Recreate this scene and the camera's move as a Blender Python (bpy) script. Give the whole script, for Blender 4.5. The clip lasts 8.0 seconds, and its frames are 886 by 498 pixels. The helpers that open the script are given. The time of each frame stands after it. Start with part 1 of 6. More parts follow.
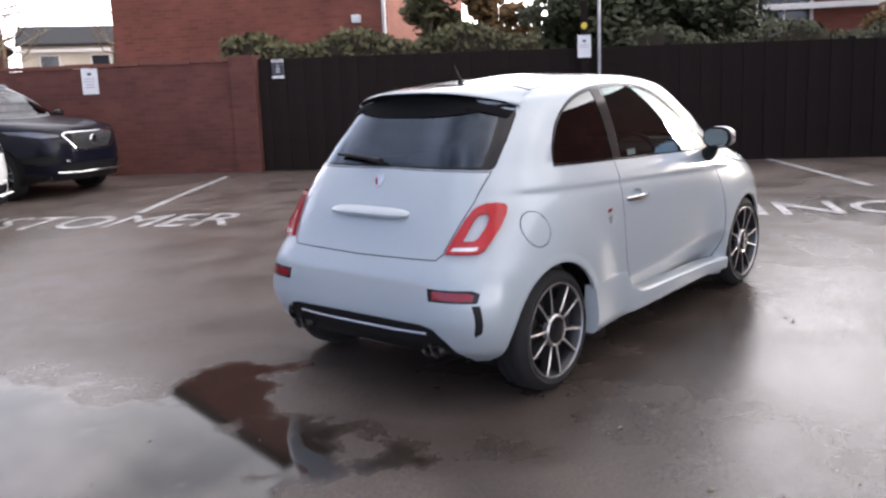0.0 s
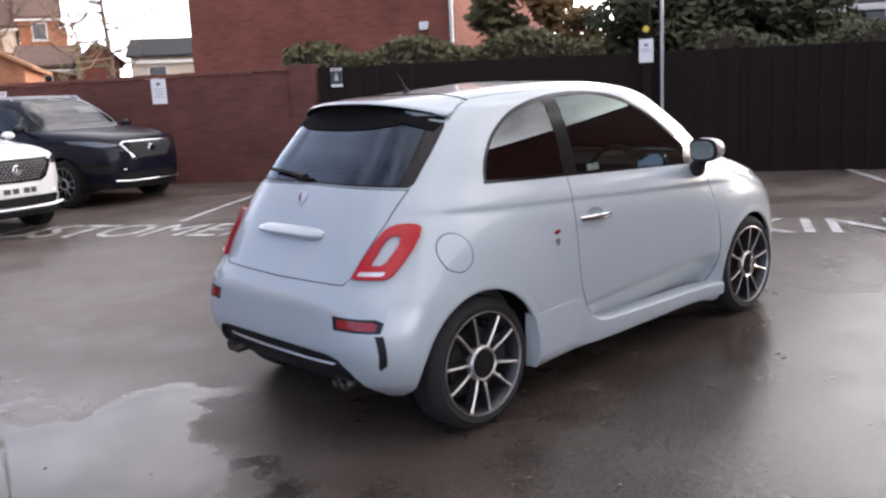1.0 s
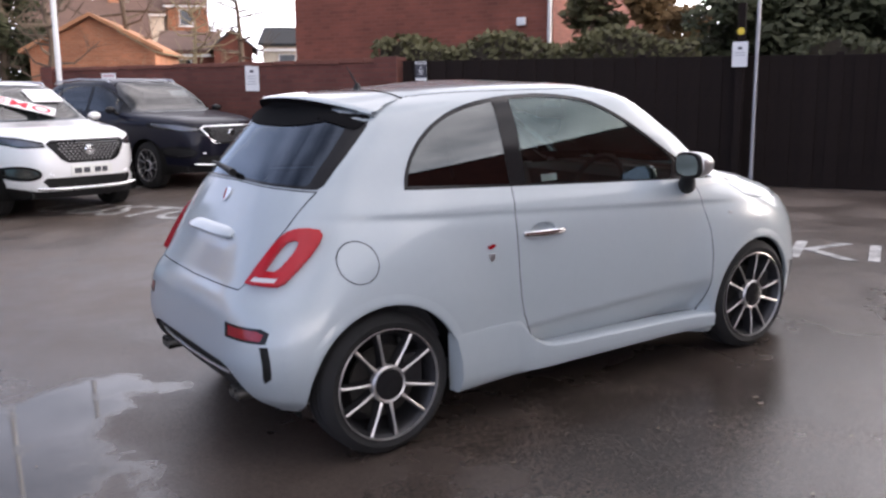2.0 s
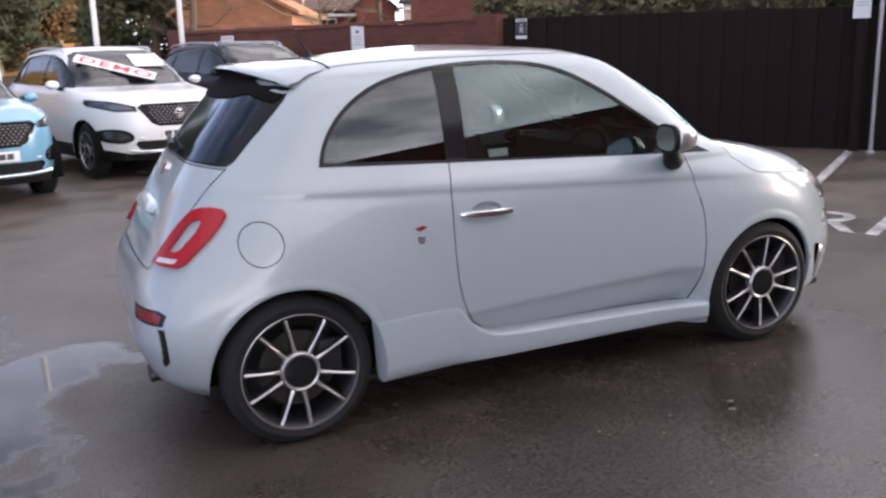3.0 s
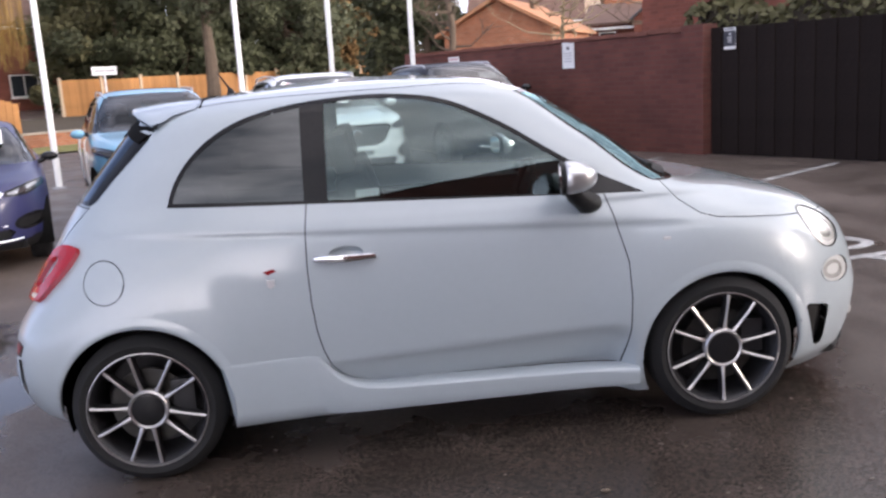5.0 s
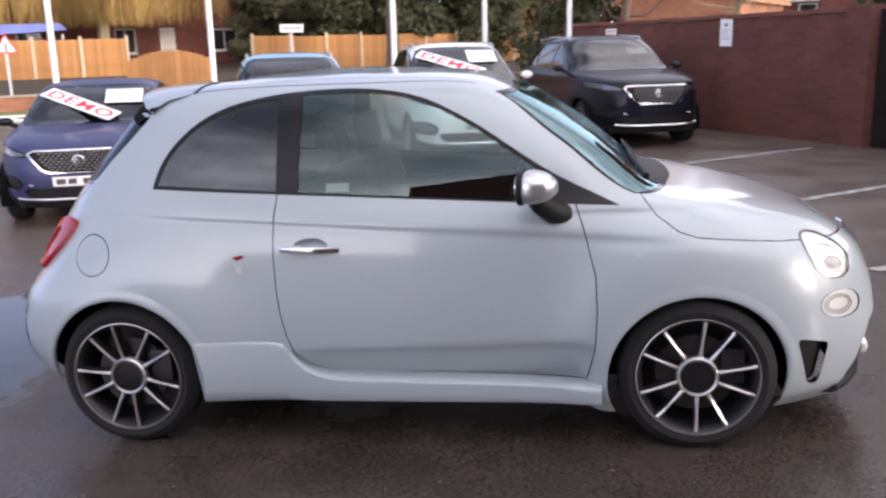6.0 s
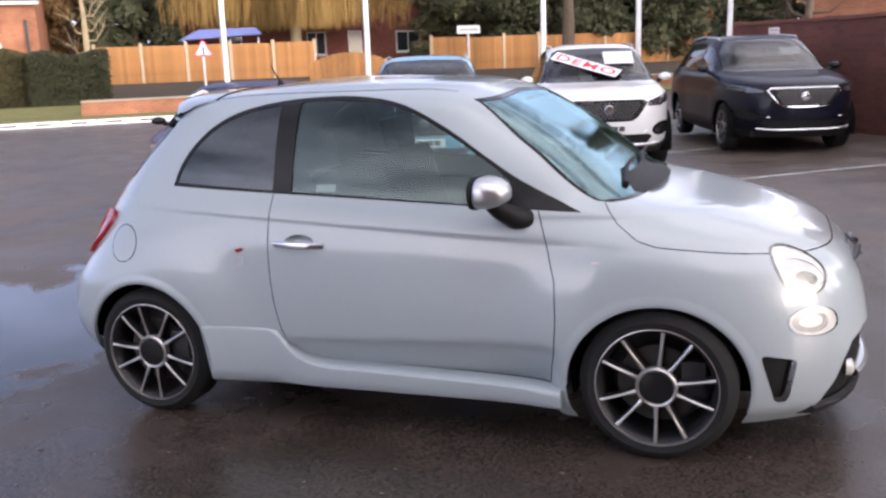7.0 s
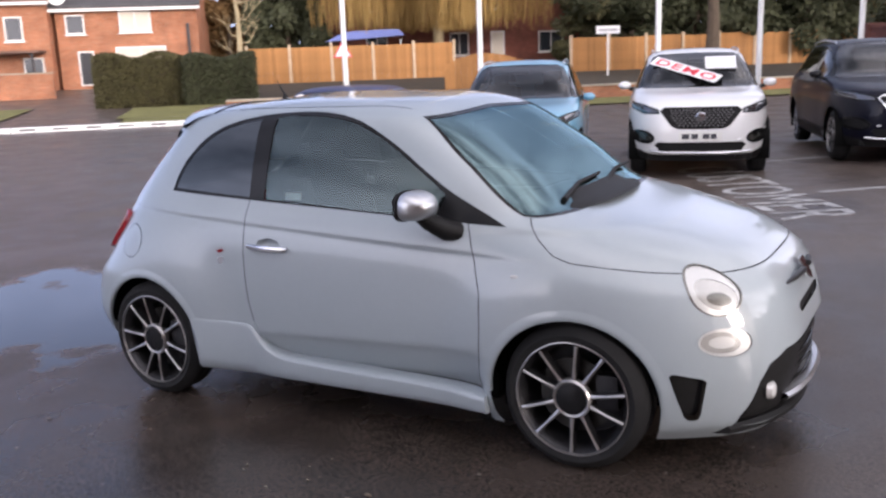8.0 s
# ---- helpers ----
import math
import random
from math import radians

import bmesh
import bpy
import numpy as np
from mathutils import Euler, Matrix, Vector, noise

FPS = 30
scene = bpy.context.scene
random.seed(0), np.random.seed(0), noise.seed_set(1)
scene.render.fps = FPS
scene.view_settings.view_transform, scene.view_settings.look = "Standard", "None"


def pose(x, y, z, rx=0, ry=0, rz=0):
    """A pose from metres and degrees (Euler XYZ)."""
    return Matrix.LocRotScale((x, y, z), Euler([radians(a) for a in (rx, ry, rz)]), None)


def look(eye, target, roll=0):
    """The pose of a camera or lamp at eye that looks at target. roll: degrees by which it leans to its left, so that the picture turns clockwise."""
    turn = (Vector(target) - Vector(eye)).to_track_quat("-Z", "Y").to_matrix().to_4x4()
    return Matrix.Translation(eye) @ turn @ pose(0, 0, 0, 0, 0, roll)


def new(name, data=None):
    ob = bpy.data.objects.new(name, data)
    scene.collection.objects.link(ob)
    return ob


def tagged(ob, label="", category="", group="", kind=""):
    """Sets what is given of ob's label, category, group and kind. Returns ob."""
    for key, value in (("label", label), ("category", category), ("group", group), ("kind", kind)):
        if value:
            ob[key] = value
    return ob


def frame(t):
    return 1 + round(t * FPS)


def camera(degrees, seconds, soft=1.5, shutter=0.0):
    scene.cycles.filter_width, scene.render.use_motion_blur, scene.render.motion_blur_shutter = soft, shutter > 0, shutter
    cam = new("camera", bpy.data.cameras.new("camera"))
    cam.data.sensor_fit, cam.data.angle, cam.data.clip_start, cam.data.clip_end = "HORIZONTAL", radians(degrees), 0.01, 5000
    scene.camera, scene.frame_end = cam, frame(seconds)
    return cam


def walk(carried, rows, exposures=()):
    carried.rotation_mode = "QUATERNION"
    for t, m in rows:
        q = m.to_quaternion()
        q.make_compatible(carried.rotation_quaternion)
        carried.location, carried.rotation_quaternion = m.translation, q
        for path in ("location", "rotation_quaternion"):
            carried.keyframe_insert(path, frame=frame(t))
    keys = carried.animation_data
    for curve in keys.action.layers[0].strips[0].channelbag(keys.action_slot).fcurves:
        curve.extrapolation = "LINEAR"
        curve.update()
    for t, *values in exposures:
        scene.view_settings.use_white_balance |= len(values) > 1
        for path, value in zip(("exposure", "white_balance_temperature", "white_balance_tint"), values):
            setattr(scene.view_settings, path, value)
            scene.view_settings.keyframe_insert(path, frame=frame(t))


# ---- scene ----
cam = camera(53.0, 8.0, 2.5, 0.3)
PATH = [
    (0, (-4.601, -3.072, 1.597), (-3.117, -1.797, 1.183), -3.3),
    (0.5, (-4.168, -3.202, 1.583), (-2.756, -1.839, 1.193), -3.6),
    (1, (-3.757, -3.462, 1.552), (-2.44, -2.007, 1.167), -3.9),
    (1.5, (-3.314, -3.667, 1.524), (-2.11, -2.117, 1.137), -2.7),
    (2.8, (-2.1, -3.937, 1.497), (-1.255, -2.175, 1.072), -2.3),
    (3, (-1.91, -3.993, 1.522), (-1.138, -2.206, 1.062), -2.8),
    (3.5, (-1.481, -4.092, 1.523), (-0.857, -2.239, 1.102), -3.8),
    (4, (-1.042, -4.201, 1.546), (-0.624, -2.296, 1.101), -4.2),
    (4.5, (-0.598, -4.137, 1.533), (-0.297, -2.205, 1.113), -3.4),
    (4.7, (-0.427, -4.158, 1.483), (-0.197, -2.209, 1.097), -4.6),
    (5.8, (0.517, -4.099, 1.541), (0.338, -2.154, 1.111), -2.5),
    (6, (0.677, -4.072, 1.561), (0.395, -2.141, 1.122), -2.9),
    (6.5, (1.14, -4.105, 1.57), (0.629, -2.221, 1.135), -2.6),
    (7, (1.535, -4.028, 1.557), (0.849, -2.197, 1.139), -3.3),
    (7.5, (1.929, -3.901, 1.585), (1.104, -2.122, 1.193), -3.4),
    (8, (2.404, -3.855, 1.596), (1.413, -2.165, 1.194), -3.3),
]
LOT_SLOPE = pose(0, 0, 0, 0, -1.4, 0)  # the lot rises gently towards the hatchback's nose
walk(cam, [(t, LOT_SLOPE @ look(eye, target, roll)) for t, eye, target, roll in PATH],
     [(0.0, -0.26, 6430, 16), (0.7, -0.33, 6430, 16), (1.6, -0.45, 6400, 17), (3.0, -0.50, 6380, 18), (4.5, -0.35, 6340, 18), (6.0, -0.46, 6380, 20), (6.5, -0.46, 6380, 20), (8.0, -0.83, 6280, 20)])

from mathutils.bvhtree import BVHTree
# ---- sky and sun ----
SUN_ELEVATION, SUN_AZIMUTH = 9.5, 112.7  # degrees; azimuth from +y towards +x
SUN_WAY = Vector((math.sin(radians(SUN_AZIMUTH)) * math.cos(radians(SUN_ELEVATION)),
                  math.cos(radians(SUN_AZIMUTH)) * math.cos(radians(SUN_ELEVATION)), math.sin(radians(SUN_ELEVATION))))
world = bpy.data.worlds.new("sky")
scene.world = world
world.use_nodes = True
wn, wl = world.node_tree.nodes, world.node_tree.links
sky = wn.new("ShaderNodeTexSky")
sky.sky_type, sky.sun_disc = "NISHITA", False
sky.sun_elevation, sky.sun_rotation = radians(SUN_ELEVATION), radians(SUN_AZIMUTH)
cloud_place = wn.new("ShaderNodeTexCoord")
cloud_map = wn.new("ShaderNodeMapping")
cloud_map.inputs["Scale"].default_value = (1.0, 1.0, 2.6)
cloud_noise = wn.new("ShaderNodeTexNoise")
cloud_noise.inputs["Scale"].default_value, cloud_noise.inputs["Detail"].default_value = 2.1, 7
cloud_noise.inputs["Roughness"].default_value = 0.56
cloud_ramp = wn.new("ShaderNodeValToRGB")
cloud_ramp.color_ramp.elements[0].position, cloud_ramp.color_ramp.elements[1].position = 0.36, 0.62
cloud_ramp.color_ramp.elements[0].color = (0.16, 0.16, 0.16, 1)
cloud_mix = wn.new("ShaderNodeMix")
cloud_mix.data_type = "RGBA"
cloud_mix.inputs["B"].default_value = (13.6, 13.9, 14.8, 1)
wl.new(cloud_place.outputs["Generated"], cloud_map.inputs["Vector"])
wl.new(cloud_map.outputs["Vector"], cloud_noise.inputs["Vector"])
wl.new(cloud_noise.outputs["Fac"], cloud_ramp.inputs["Fac"])
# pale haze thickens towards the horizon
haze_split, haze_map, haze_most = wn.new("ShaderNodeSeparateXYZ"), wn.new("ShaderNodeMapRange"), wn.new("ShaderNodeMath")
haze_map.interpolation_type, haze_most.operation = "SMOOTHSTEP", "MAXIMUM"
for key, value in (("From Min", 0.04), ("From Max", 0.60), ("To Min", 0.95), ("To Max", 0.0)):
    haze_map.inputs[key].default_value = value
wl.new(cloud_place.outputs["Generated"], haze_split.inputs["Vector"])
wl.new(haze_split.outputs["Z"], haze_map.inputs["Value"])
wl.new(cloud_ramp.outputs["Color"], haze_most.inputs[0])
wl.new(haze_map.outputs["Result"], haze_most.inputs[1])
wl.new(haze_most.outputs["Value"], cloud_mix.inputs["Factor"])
wl.new(sky.outputs["Color"], cloud_mix.inputs["A"])
# the veiled sun brightens its side of the sky
glow_dot, glow_map, glow_mul = wn.new("ShaderNodeVectorMath"), wn.new("ShaderNodeMapRange"), wn.new("ShaderNodeVectorMath")
glow_dot.operation, glow_mul.operation = "DOT_PRODUCT", "SCALE"
glow_map.interpolation_type = "SMOOTHSTEP"
glow_dot.inputs[1].default_value = SUN_WAY
for key, value in (("From Min", -0.8), ("From Max", 1.0), ("To Min", 0.75), ("To Max", 3.9)):
    glow_map.inputs[key].default_value = value
wl.new(cloud_place.outputs["Generated"], glow_dot.inputs[0])
wl.new(glow_dot.outputs["Value"], glow_map.inputs["Value"])
wl.new(cloud_mix.outputs["Result"], glow_mul.inputs[0])
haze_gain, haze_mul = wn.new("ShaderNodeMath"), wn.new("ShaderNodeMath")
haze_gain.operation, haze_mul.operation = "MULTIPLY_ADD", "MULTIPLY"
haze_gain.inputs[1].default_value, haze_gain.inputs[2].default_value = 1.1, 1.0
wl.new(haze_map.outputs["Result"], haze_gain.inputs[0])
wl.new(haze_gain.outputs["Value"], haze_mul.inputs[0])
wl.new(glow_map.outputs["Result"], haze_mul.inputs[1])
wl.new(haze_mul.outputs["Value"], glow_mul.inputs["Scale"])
# cold blue light away from the sun, warm light towards it
glow_hue, glow_mix, glow_tint = wn.new("ShaderNodeMapRange"), wn.new("ShaderNodeMix"), wn.new("ShaderNodeVectorMath")
glow_hue.inputs["From Min"].default_value, glow_hue.inputs["From Max"].default_value = -0.95, 0.15
glow_mix.data_type, glow_tint.operation = "RGBA", "MULTIPLY"
glow_mix.inputs["A"].default_value, glow_mix.inputs["B"].default_value = (0.77, 0.94, 1.30, 1), (1.06, 1.0, 0.93, 1)
wl.new(glow_dot.outputs["Value"], glow_hue.inputs["Value"])
wl.new(glow_hue.outputs["Result"], glow_mix.inputs["Factor"])
wl.new(glow_mul.outputs["Vector"], glow_tint.inputs[0])
wl.new(glow_mix.outputs["Result"], glow_tint.inputs[1])
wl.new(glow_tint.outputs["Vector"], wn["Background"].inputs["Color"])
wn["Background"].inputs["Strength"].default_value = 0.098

sun_data = bpy.data.lights.new("sun", "SUN")
sun_data.energy, sun_data.angle, sun_data.color = 4.0, radians(7), (1.0, 0.91, 0.79)
sun = new("sun", sun_data)
sun.matrix_world = look(SUN_WAY * 60, (0, 0, 0))


# ---- materials ----
def material(name, color, rough=0.5, metal=0.0, spread=0.12, scale=6.0, bump=0.0, bump_scale=60.0, coat=0.0, fine=None, random_tint=0.0):
    """A principled surface whose colour varies at two scales, with fine relief."""
    m = bpy.data.materials.new(name)
    m.use_nodes = True
    n, l = m.node_tree.nodes, m.node_tree.links
    bsdf = n["Principled BSDF"]
    bsdf.inputs["Roughness"].default_value, bsdf.inputs["Metallic"].default_value = rough, metal
    bsdf.inputs["Coat Weight"].default_value = coat
    bsdf.inputs["Coat Roughness"].default_value = 0.03
    place = n.new("ShaderNodeTexCoord")
    big, small = n.new("ShaderNodeTexNoise"), n.new("ShaderNodeTexNoise")
    big.inputs["Scale"].default_value, big.inputs["Detail"].default_value = scale, 4
    small.inputs["Scale"].default_value, small.inputs["Detail"].default_value = fine or scale * 9, 3
    both = n.new("ShaderNodeMath")
    both.operation = "ADD"
    vary = n.new("ShaderNodeMapRange")
    vary.inputs["From Min"].default_value, vary.inputs["From Max"].default_value = 0.55, 1.45
    vary.inputs["To Min"].default_value, vary.inputs["To Max"].default_value = 1 - spread, 1 + spread
    tint = n.new("ShaderNodeVectorMath")
    tint.operation = "SCALE"
    tint.inputs[0].default_value = color
    for tex in (big, small):
        l.new(place.outputs["Object"], tex.inputs["Vector"])
    l.new(big.outputs["Fac"], both.inputs[0])
    l.new(small.outputs["Fac"], both.inputs[1])
    l.new(both.outputs["Value"], vary.inputs["Value"])
    if random_tint:
        info, shift, mul = n.new("ShaderNodeObjectInfo"), n.new("ShaderNodeMapRange"), n.new("ShaderNodeMath")
        shift.inputs["To Min"].default_value, shift.inputs["To Max"].default_value = 1 - random_tint, 1 + random_tint
        mul.operation = "MULTIPLY"
        l.new(info.outputs["Random"], shift.inputs["Value"])
        l.new(shift.outputs["Result"], mul.inputs[0])
        l.new(vary.outputs["Result"], mul.inputs[1])
        l.new(mul.outputs["Value"], tint.inputs["Scale"])
    else:
        l.new(vary.outputs["Result"], tint.inputs["Scale"])
    l.new(tint.outputs["Vector"], bsdf.inputs["Base Color"])
    if bump:
        relief, grain = n.new("ShaderNodeBump"), n.new("ShaderNodeTexNoise")
        grain.inputs["Scale"].default_value, grain.inputs["Detail"].default_value = bump_scale, 4
        relief.inputs["Strength"].default_value, relief.inputs["Distance"].default_value = bump, 0.01
        l.new(place.outputs["Object"], grain.inputs["Vector"])
        l.new(grain.outputs["Fac"], relief.inputs["Height"])
        l.new(relief.outputs["Normal"], bsdf.inputs["Normal"])
    return m


def glass(name, tint, through_share, rough=0.0, ior=1.9, sheen=(1, 1, 1)):
    """Window glass: clear or tinted passage with a mirror-like gloss that grows at glancing angles."""
    m = bpy.data.materials.new(name)
    m.use_nodes = True
    n, l = m.node_tree.nodes, m.node_tree.links
    n.remove(n["Principled BSDF"])
    clear, gloss, mix, fres = (n.new("ShaderNodeBsdfTransparent"), n.new("ShaderNodeBsdfGlossy"),
                               n.new("ShaderNodeMixShader"), n.new("ShaderNodeFresnel"))
    clear.inputs["Color"].default_value = (*[c * through_share for c in tint], 1)
    gloss.inputs["Roughness"].default_value = rough
    gloss.inputs["Color"].default_value = (*sheen, 1)
    fres.inputs["IOR"].default_value = ior
    l.new(fres.outputs["Fac"], mix.inputs["Fac"])
    l.new(clear.outputs["BSDF"], mix.inputs[1])
    l.new(gloss.outputs["BSDF"], mix.inputs[2])
    l.new(mix.outputs["Shader"], n["Material Output"].inputs["Surface"])
    return m


def paint(name, color, rough=0.32, flake=0.0, sheen=0.9):
    return material(name, color, rough, flake, 0.025, 3.0, 0, coat=sheen, fine=30)


PAINT = paint("pale_grey_paint", (0.335, 0.384, 0.410), sheen=1.0)
PAINT.node_tree.nodes["Principled BSDF"].inputs["Coat Roughness"].default_value = 0.08
PAINT.node_tree.nodes["Principled BSDF"].inputs["Coat IOR"].default_value = 1.52
BLACK_GLOSS = material("gloss_black_plastic", (0.012, 0.012, 0.013), 0.16, 0, 0.2)
BLACK_GLOSS.node_tree.nodes["Principled BSDF"].inputs["Specular IOR Level"].default_value = 0.22
WELL_LINER = material("felt_wheel_well_liner", (0.007, 0.007, 0.007), 0.95, 0, 0.3)
WELL_LINER.node_tree.nodes["Principled BSDF"].inputs["Specular IOR Level"].default_value = 0.05
BLACK_MATT = material("matt_black_plastic", (0.012, 0.012, 0.0125), 0.55, 0, 0.25, bump=0.15, bump_scale=300)
BLACK_MATT.node_tree.nodes["Principled BSDF"].inputs["Specular IOR Level"].default_value = 0.22
SEAM = material("dark_gap", (0.006, 0.006, 0.0065), 0.9)
SEAM.node_tree.nodes["Principled BSDF"].inputs["Specular IOR Level"].default_value = 0.1
LINING = material("charcoal_lining", (0.03, 0.03, 0.033), 0.85, 0, 0.2, bump=0.2, bump_scale=250)
SEAT = material("dark_seat_cloth", (0.035, 0.033, 0.034), 0.8, 0, 0.25, bump=0.25, bump_scale=200)
TYRE = material("tyre_rubber", (0.007, 0.007, 0.0075), 0.85, 0, 0.3, 10, 0.2, 150)
ALLOY = material("machined_alloy", (0.47, 0.46, 0.455), 0.3, 0.8, 0.12, 20)
ALLOY_DARK = material("dark_alloy", (0.03, 0.03, 0.033), 0.4, 0.5, 0.2, 20)
CHROME = material("satin_chrome", (0.72, 0.73, 0.75), 0.16, 1.0, 0.05)
MIRROR_GLASS = material("mirror_glass", (0.52, 0.53, 0.55), 0.05, 1.0, 0.05)
SILVER = material("satin_silver", (0.6, 0.61, 0.63), 0.3, 0.85, 0.05)
STEEL = material("brake_steel", (0.06, 0.058, 0.055), 0.5, 0.9, 0.25, 20)
RED_LENS = material("red_lamp_lens", (0.36, 0.003, 0.007), 0.12, 0, 0.15, 25, coat=0.15)
RED_DARK = material("dark_red_reflector", (0.22, 0.006, 0.012), 0.12, 0, 0.2, 40)
WHITE_LENS = material("pale_lamp_lens", (0.72, 0.73, 0.72), 0.12, 0.25, 0.1, 30, coat=1.0)
CLEAR_GLASS = glass("clear_glass", (0.78, 0.9, 0.88), 0.86, 0.0, 1.85, (0.82, 1.0, 0.99))
HEADLAMP = material("lamp_reflector", (0.22, 0.22, 0.205), 0.2, 0.8, 0.1, 22)
LAMP_BOWL = material("bright_lamp_bowl", (0.50, 0.50, 0.48), 0.22, 0.5, 0.15, 26)
HEADLAMP_RIM = material("lamp_lens_rim", (0.60, 0.61, 0.60), 0.28, 0.35, 0.06, 18, coat=0.5)
SCREEN_GLASS = glass("rain_misted_windscreen", (0.72, 0.9, 0.88), 0.7, 0.07, 2.7, (0.68, 1.0, 1.06))
REAR_GLASS = glass("dark_rear_glass", (0.5, 0.55, 0.62), 0.09, 0.09, 1.7, (0.74, 0.86, 1.0))
PRIVACY_GLASS = glass("privacy_glass", (0.5, 0.55, 0.6), 0.09, 0.0, 1.85, (0.92, 0.98, 1.0))
WHITE_PAINT = material("white_sign_face", (0.78, 0.78, 0.77), 0.45, 0, 0.06, 4)


# ---- mesh helpers ----
def part(name, bm, mat, parent=None, label="", smooth=True, normals=None):
    """Links a bmesh as one mesh object, under a thing or a part if one is given."""
    me = bpy.data.meshes.new(name)
    if smooth:
        for f in bm.faces:
            f.smooth = True
    bm.to_mesh(me)
    bm.free()
    if mat:
        me.materials.append(mat)
    if normals:
        me.normals_split_custom_set_from_vertices(normals)
    elif smooth:
        me.set_sharp_from_angle(angle=radians(38))
    ob = new(name, me)
    if parent:
        ob.parent = parent
    if label:
        tagged(ob, label)
    return ob


def thing(name, m, label, category, group="", kind=""):
    ob = new(name)
    ob.matrix_world = m
    return tagged(ob, label, category, group, kind)


def box(bm, size, at=(0, 0, 0), bevel=0.0, turn=None):
    m = Matrix.Translation(at) @ (turn or Matrix()) @ Matrix.Diagonal((*size, 1))
    made = bmesh.ops.create_cube(bm, size=1, matrix=m)["verts"]
    if bevel:
        edges = {e for v in made for e in v.link_edges}
        bmesh.ops.bevel(bm, geom=list(edges), offset=bevel, segments=2, affect="EDGES", profile=0.7)
    return bm


def tube(bm, points, radii, seg=10, cap=True):
    """A round tube through the points; one radius, or one for each point."""
    pts = [Vector(p) for p in points]
    rad = radii if isinstance(radii, (list, tuple)) else [radii] * len(pts)
    rings = []
    side = None
    for i, p in enumerate(pts):
        way = (pts[min(i + 1, len(pts) - 1)] - pts[max(i - 1, 0)]).normalized()
        if side is None:
            side = way.orthogonal().normalized()
        side = (side - way * side.dot(way)).normalized()
        up = way.cross(side)
        rings.append([bm.verts.new(p + (side * math.cos(a) + up * math.sin(a)) * rad[i]) for a in (2 * math.pi * k / seg for k in range(seg))])
    for a, b in zip(rings, rings[1:]):
        for k in range(seg):
            bm.faces.new((a[k], a[(k + 1) % seg], b[(k + 1) % seg], b[k]))
    if cap:
        bm.faces.new(rings[0][::-1])
        bm.faces.new(rings[-1])
    return bm


def lathe(bm, profile, axis_at=(0, 0, 0), seg=32, axis="y", closed=False):
    """Turns (radius, along) pairs round an axis through axis_at."""
    rings = []
    for r, d in profile:
        ring = []
        for k in range(seg):
            a = 2 * math.pi * k / seg
            c, s = r * math.cos(a), r * math.sin(a)
            p = (c, d, s) if axis == "y" else (c, s, d) if axis == "z" else (d, c, s)
            ring.append(bm.verts.new(Vector(p) + Vector(axis_at)))
        rings.append(ring)
    for a, b in zip(rings, rings[1:] + ([rings[0]] if closed else [])):
        for k in range(seg):
            bm.faces.new((a[k], a[(k + 1) % seg], b[(k + 1) % seg], b[k]))
    return bm


def slab(bm, outline, thick, plane="xz", at=0.0):
    """A plate with that outline, thick along the third axis from at."""
    def put(a, b, c):
        return {"xz": (a, c, b), "yz": (c, a, b), "xy": (a, b, c)}[plane]
    front = [bm.verts.new(put(a, b, at)) for a, b in outline]
    back = [bm.verts.new(put(a, b, at + thick)) for a, b in outline]
    bm.faces.new(front)
    bm.faces.new(back[::-1])
    for i in range(len(front)):
        j = (i + 1) % len(front)
        bm.faces.new((front[i], back[i], back[j], front[j]))
    bmesh.ops.recalc_face_normals(bm, faces=bm.faces)
    return bm


def smooth_line(points, n=3):
    """The same open line, rounded, with n steps for each of its pieces."""
    out = []
    for i in range(len(points) - 1):
        a, b = Vector(points[max(i - 1, 0)]), Vector(points[i])
        c, d = Vector(points[i + 1]), Vector(points[min(i + 2, len(points) - 1)])
        for k in range(n):
            t = k / n
            p = 0.5 * (2 * b + (c - a) * t + (2 * a - 5 * b + 4 * c - d) * t * t + (3 * b - a - 3 * c + d) * t ** 3)
            out.append((p.x, p.y))
    return out + [tuple(points[-1])]


def ellipse(ca, cb, ra, rb, seg=24, tilt=0.0):
    t = radians(tilt)
    return [(ca + ra * math.cos(a) * math.cos(t) - rb * math.sin(a) * math.sin(t),
             cb + ra * math.cos(a) * math.sin(t) + rb * math.sin(a) * math.cos(t)) for a in (2 * math.pi * k / seg for k in range(seg))]


def inset(poly, d):
    """A convex outline moved inwards by d."""
    area = sum(a[0] * b[1] - b[0] * a[1] for a, b in zip(poly, poly[1:] + poly[:1]))
    s = 1 if area > 0 else -1
    out = []
    n = len(poly)
    for i in range(n):
        p, q, r = Vector(poly[i - 1]), Vector(poly[i]), Vector(poly[(i + 1) % n])
        e, f = (q - p).normalized(), (r - q).normalized()
        ne, nf = Vector((-e.y, e.x)) * s, Vector((-f.y, f.x)) * s
        b = (ne + nf)
        b = b / max(b.length_squared / 2, 0.35)
        out.append(tuple(q + b * d))
    return out


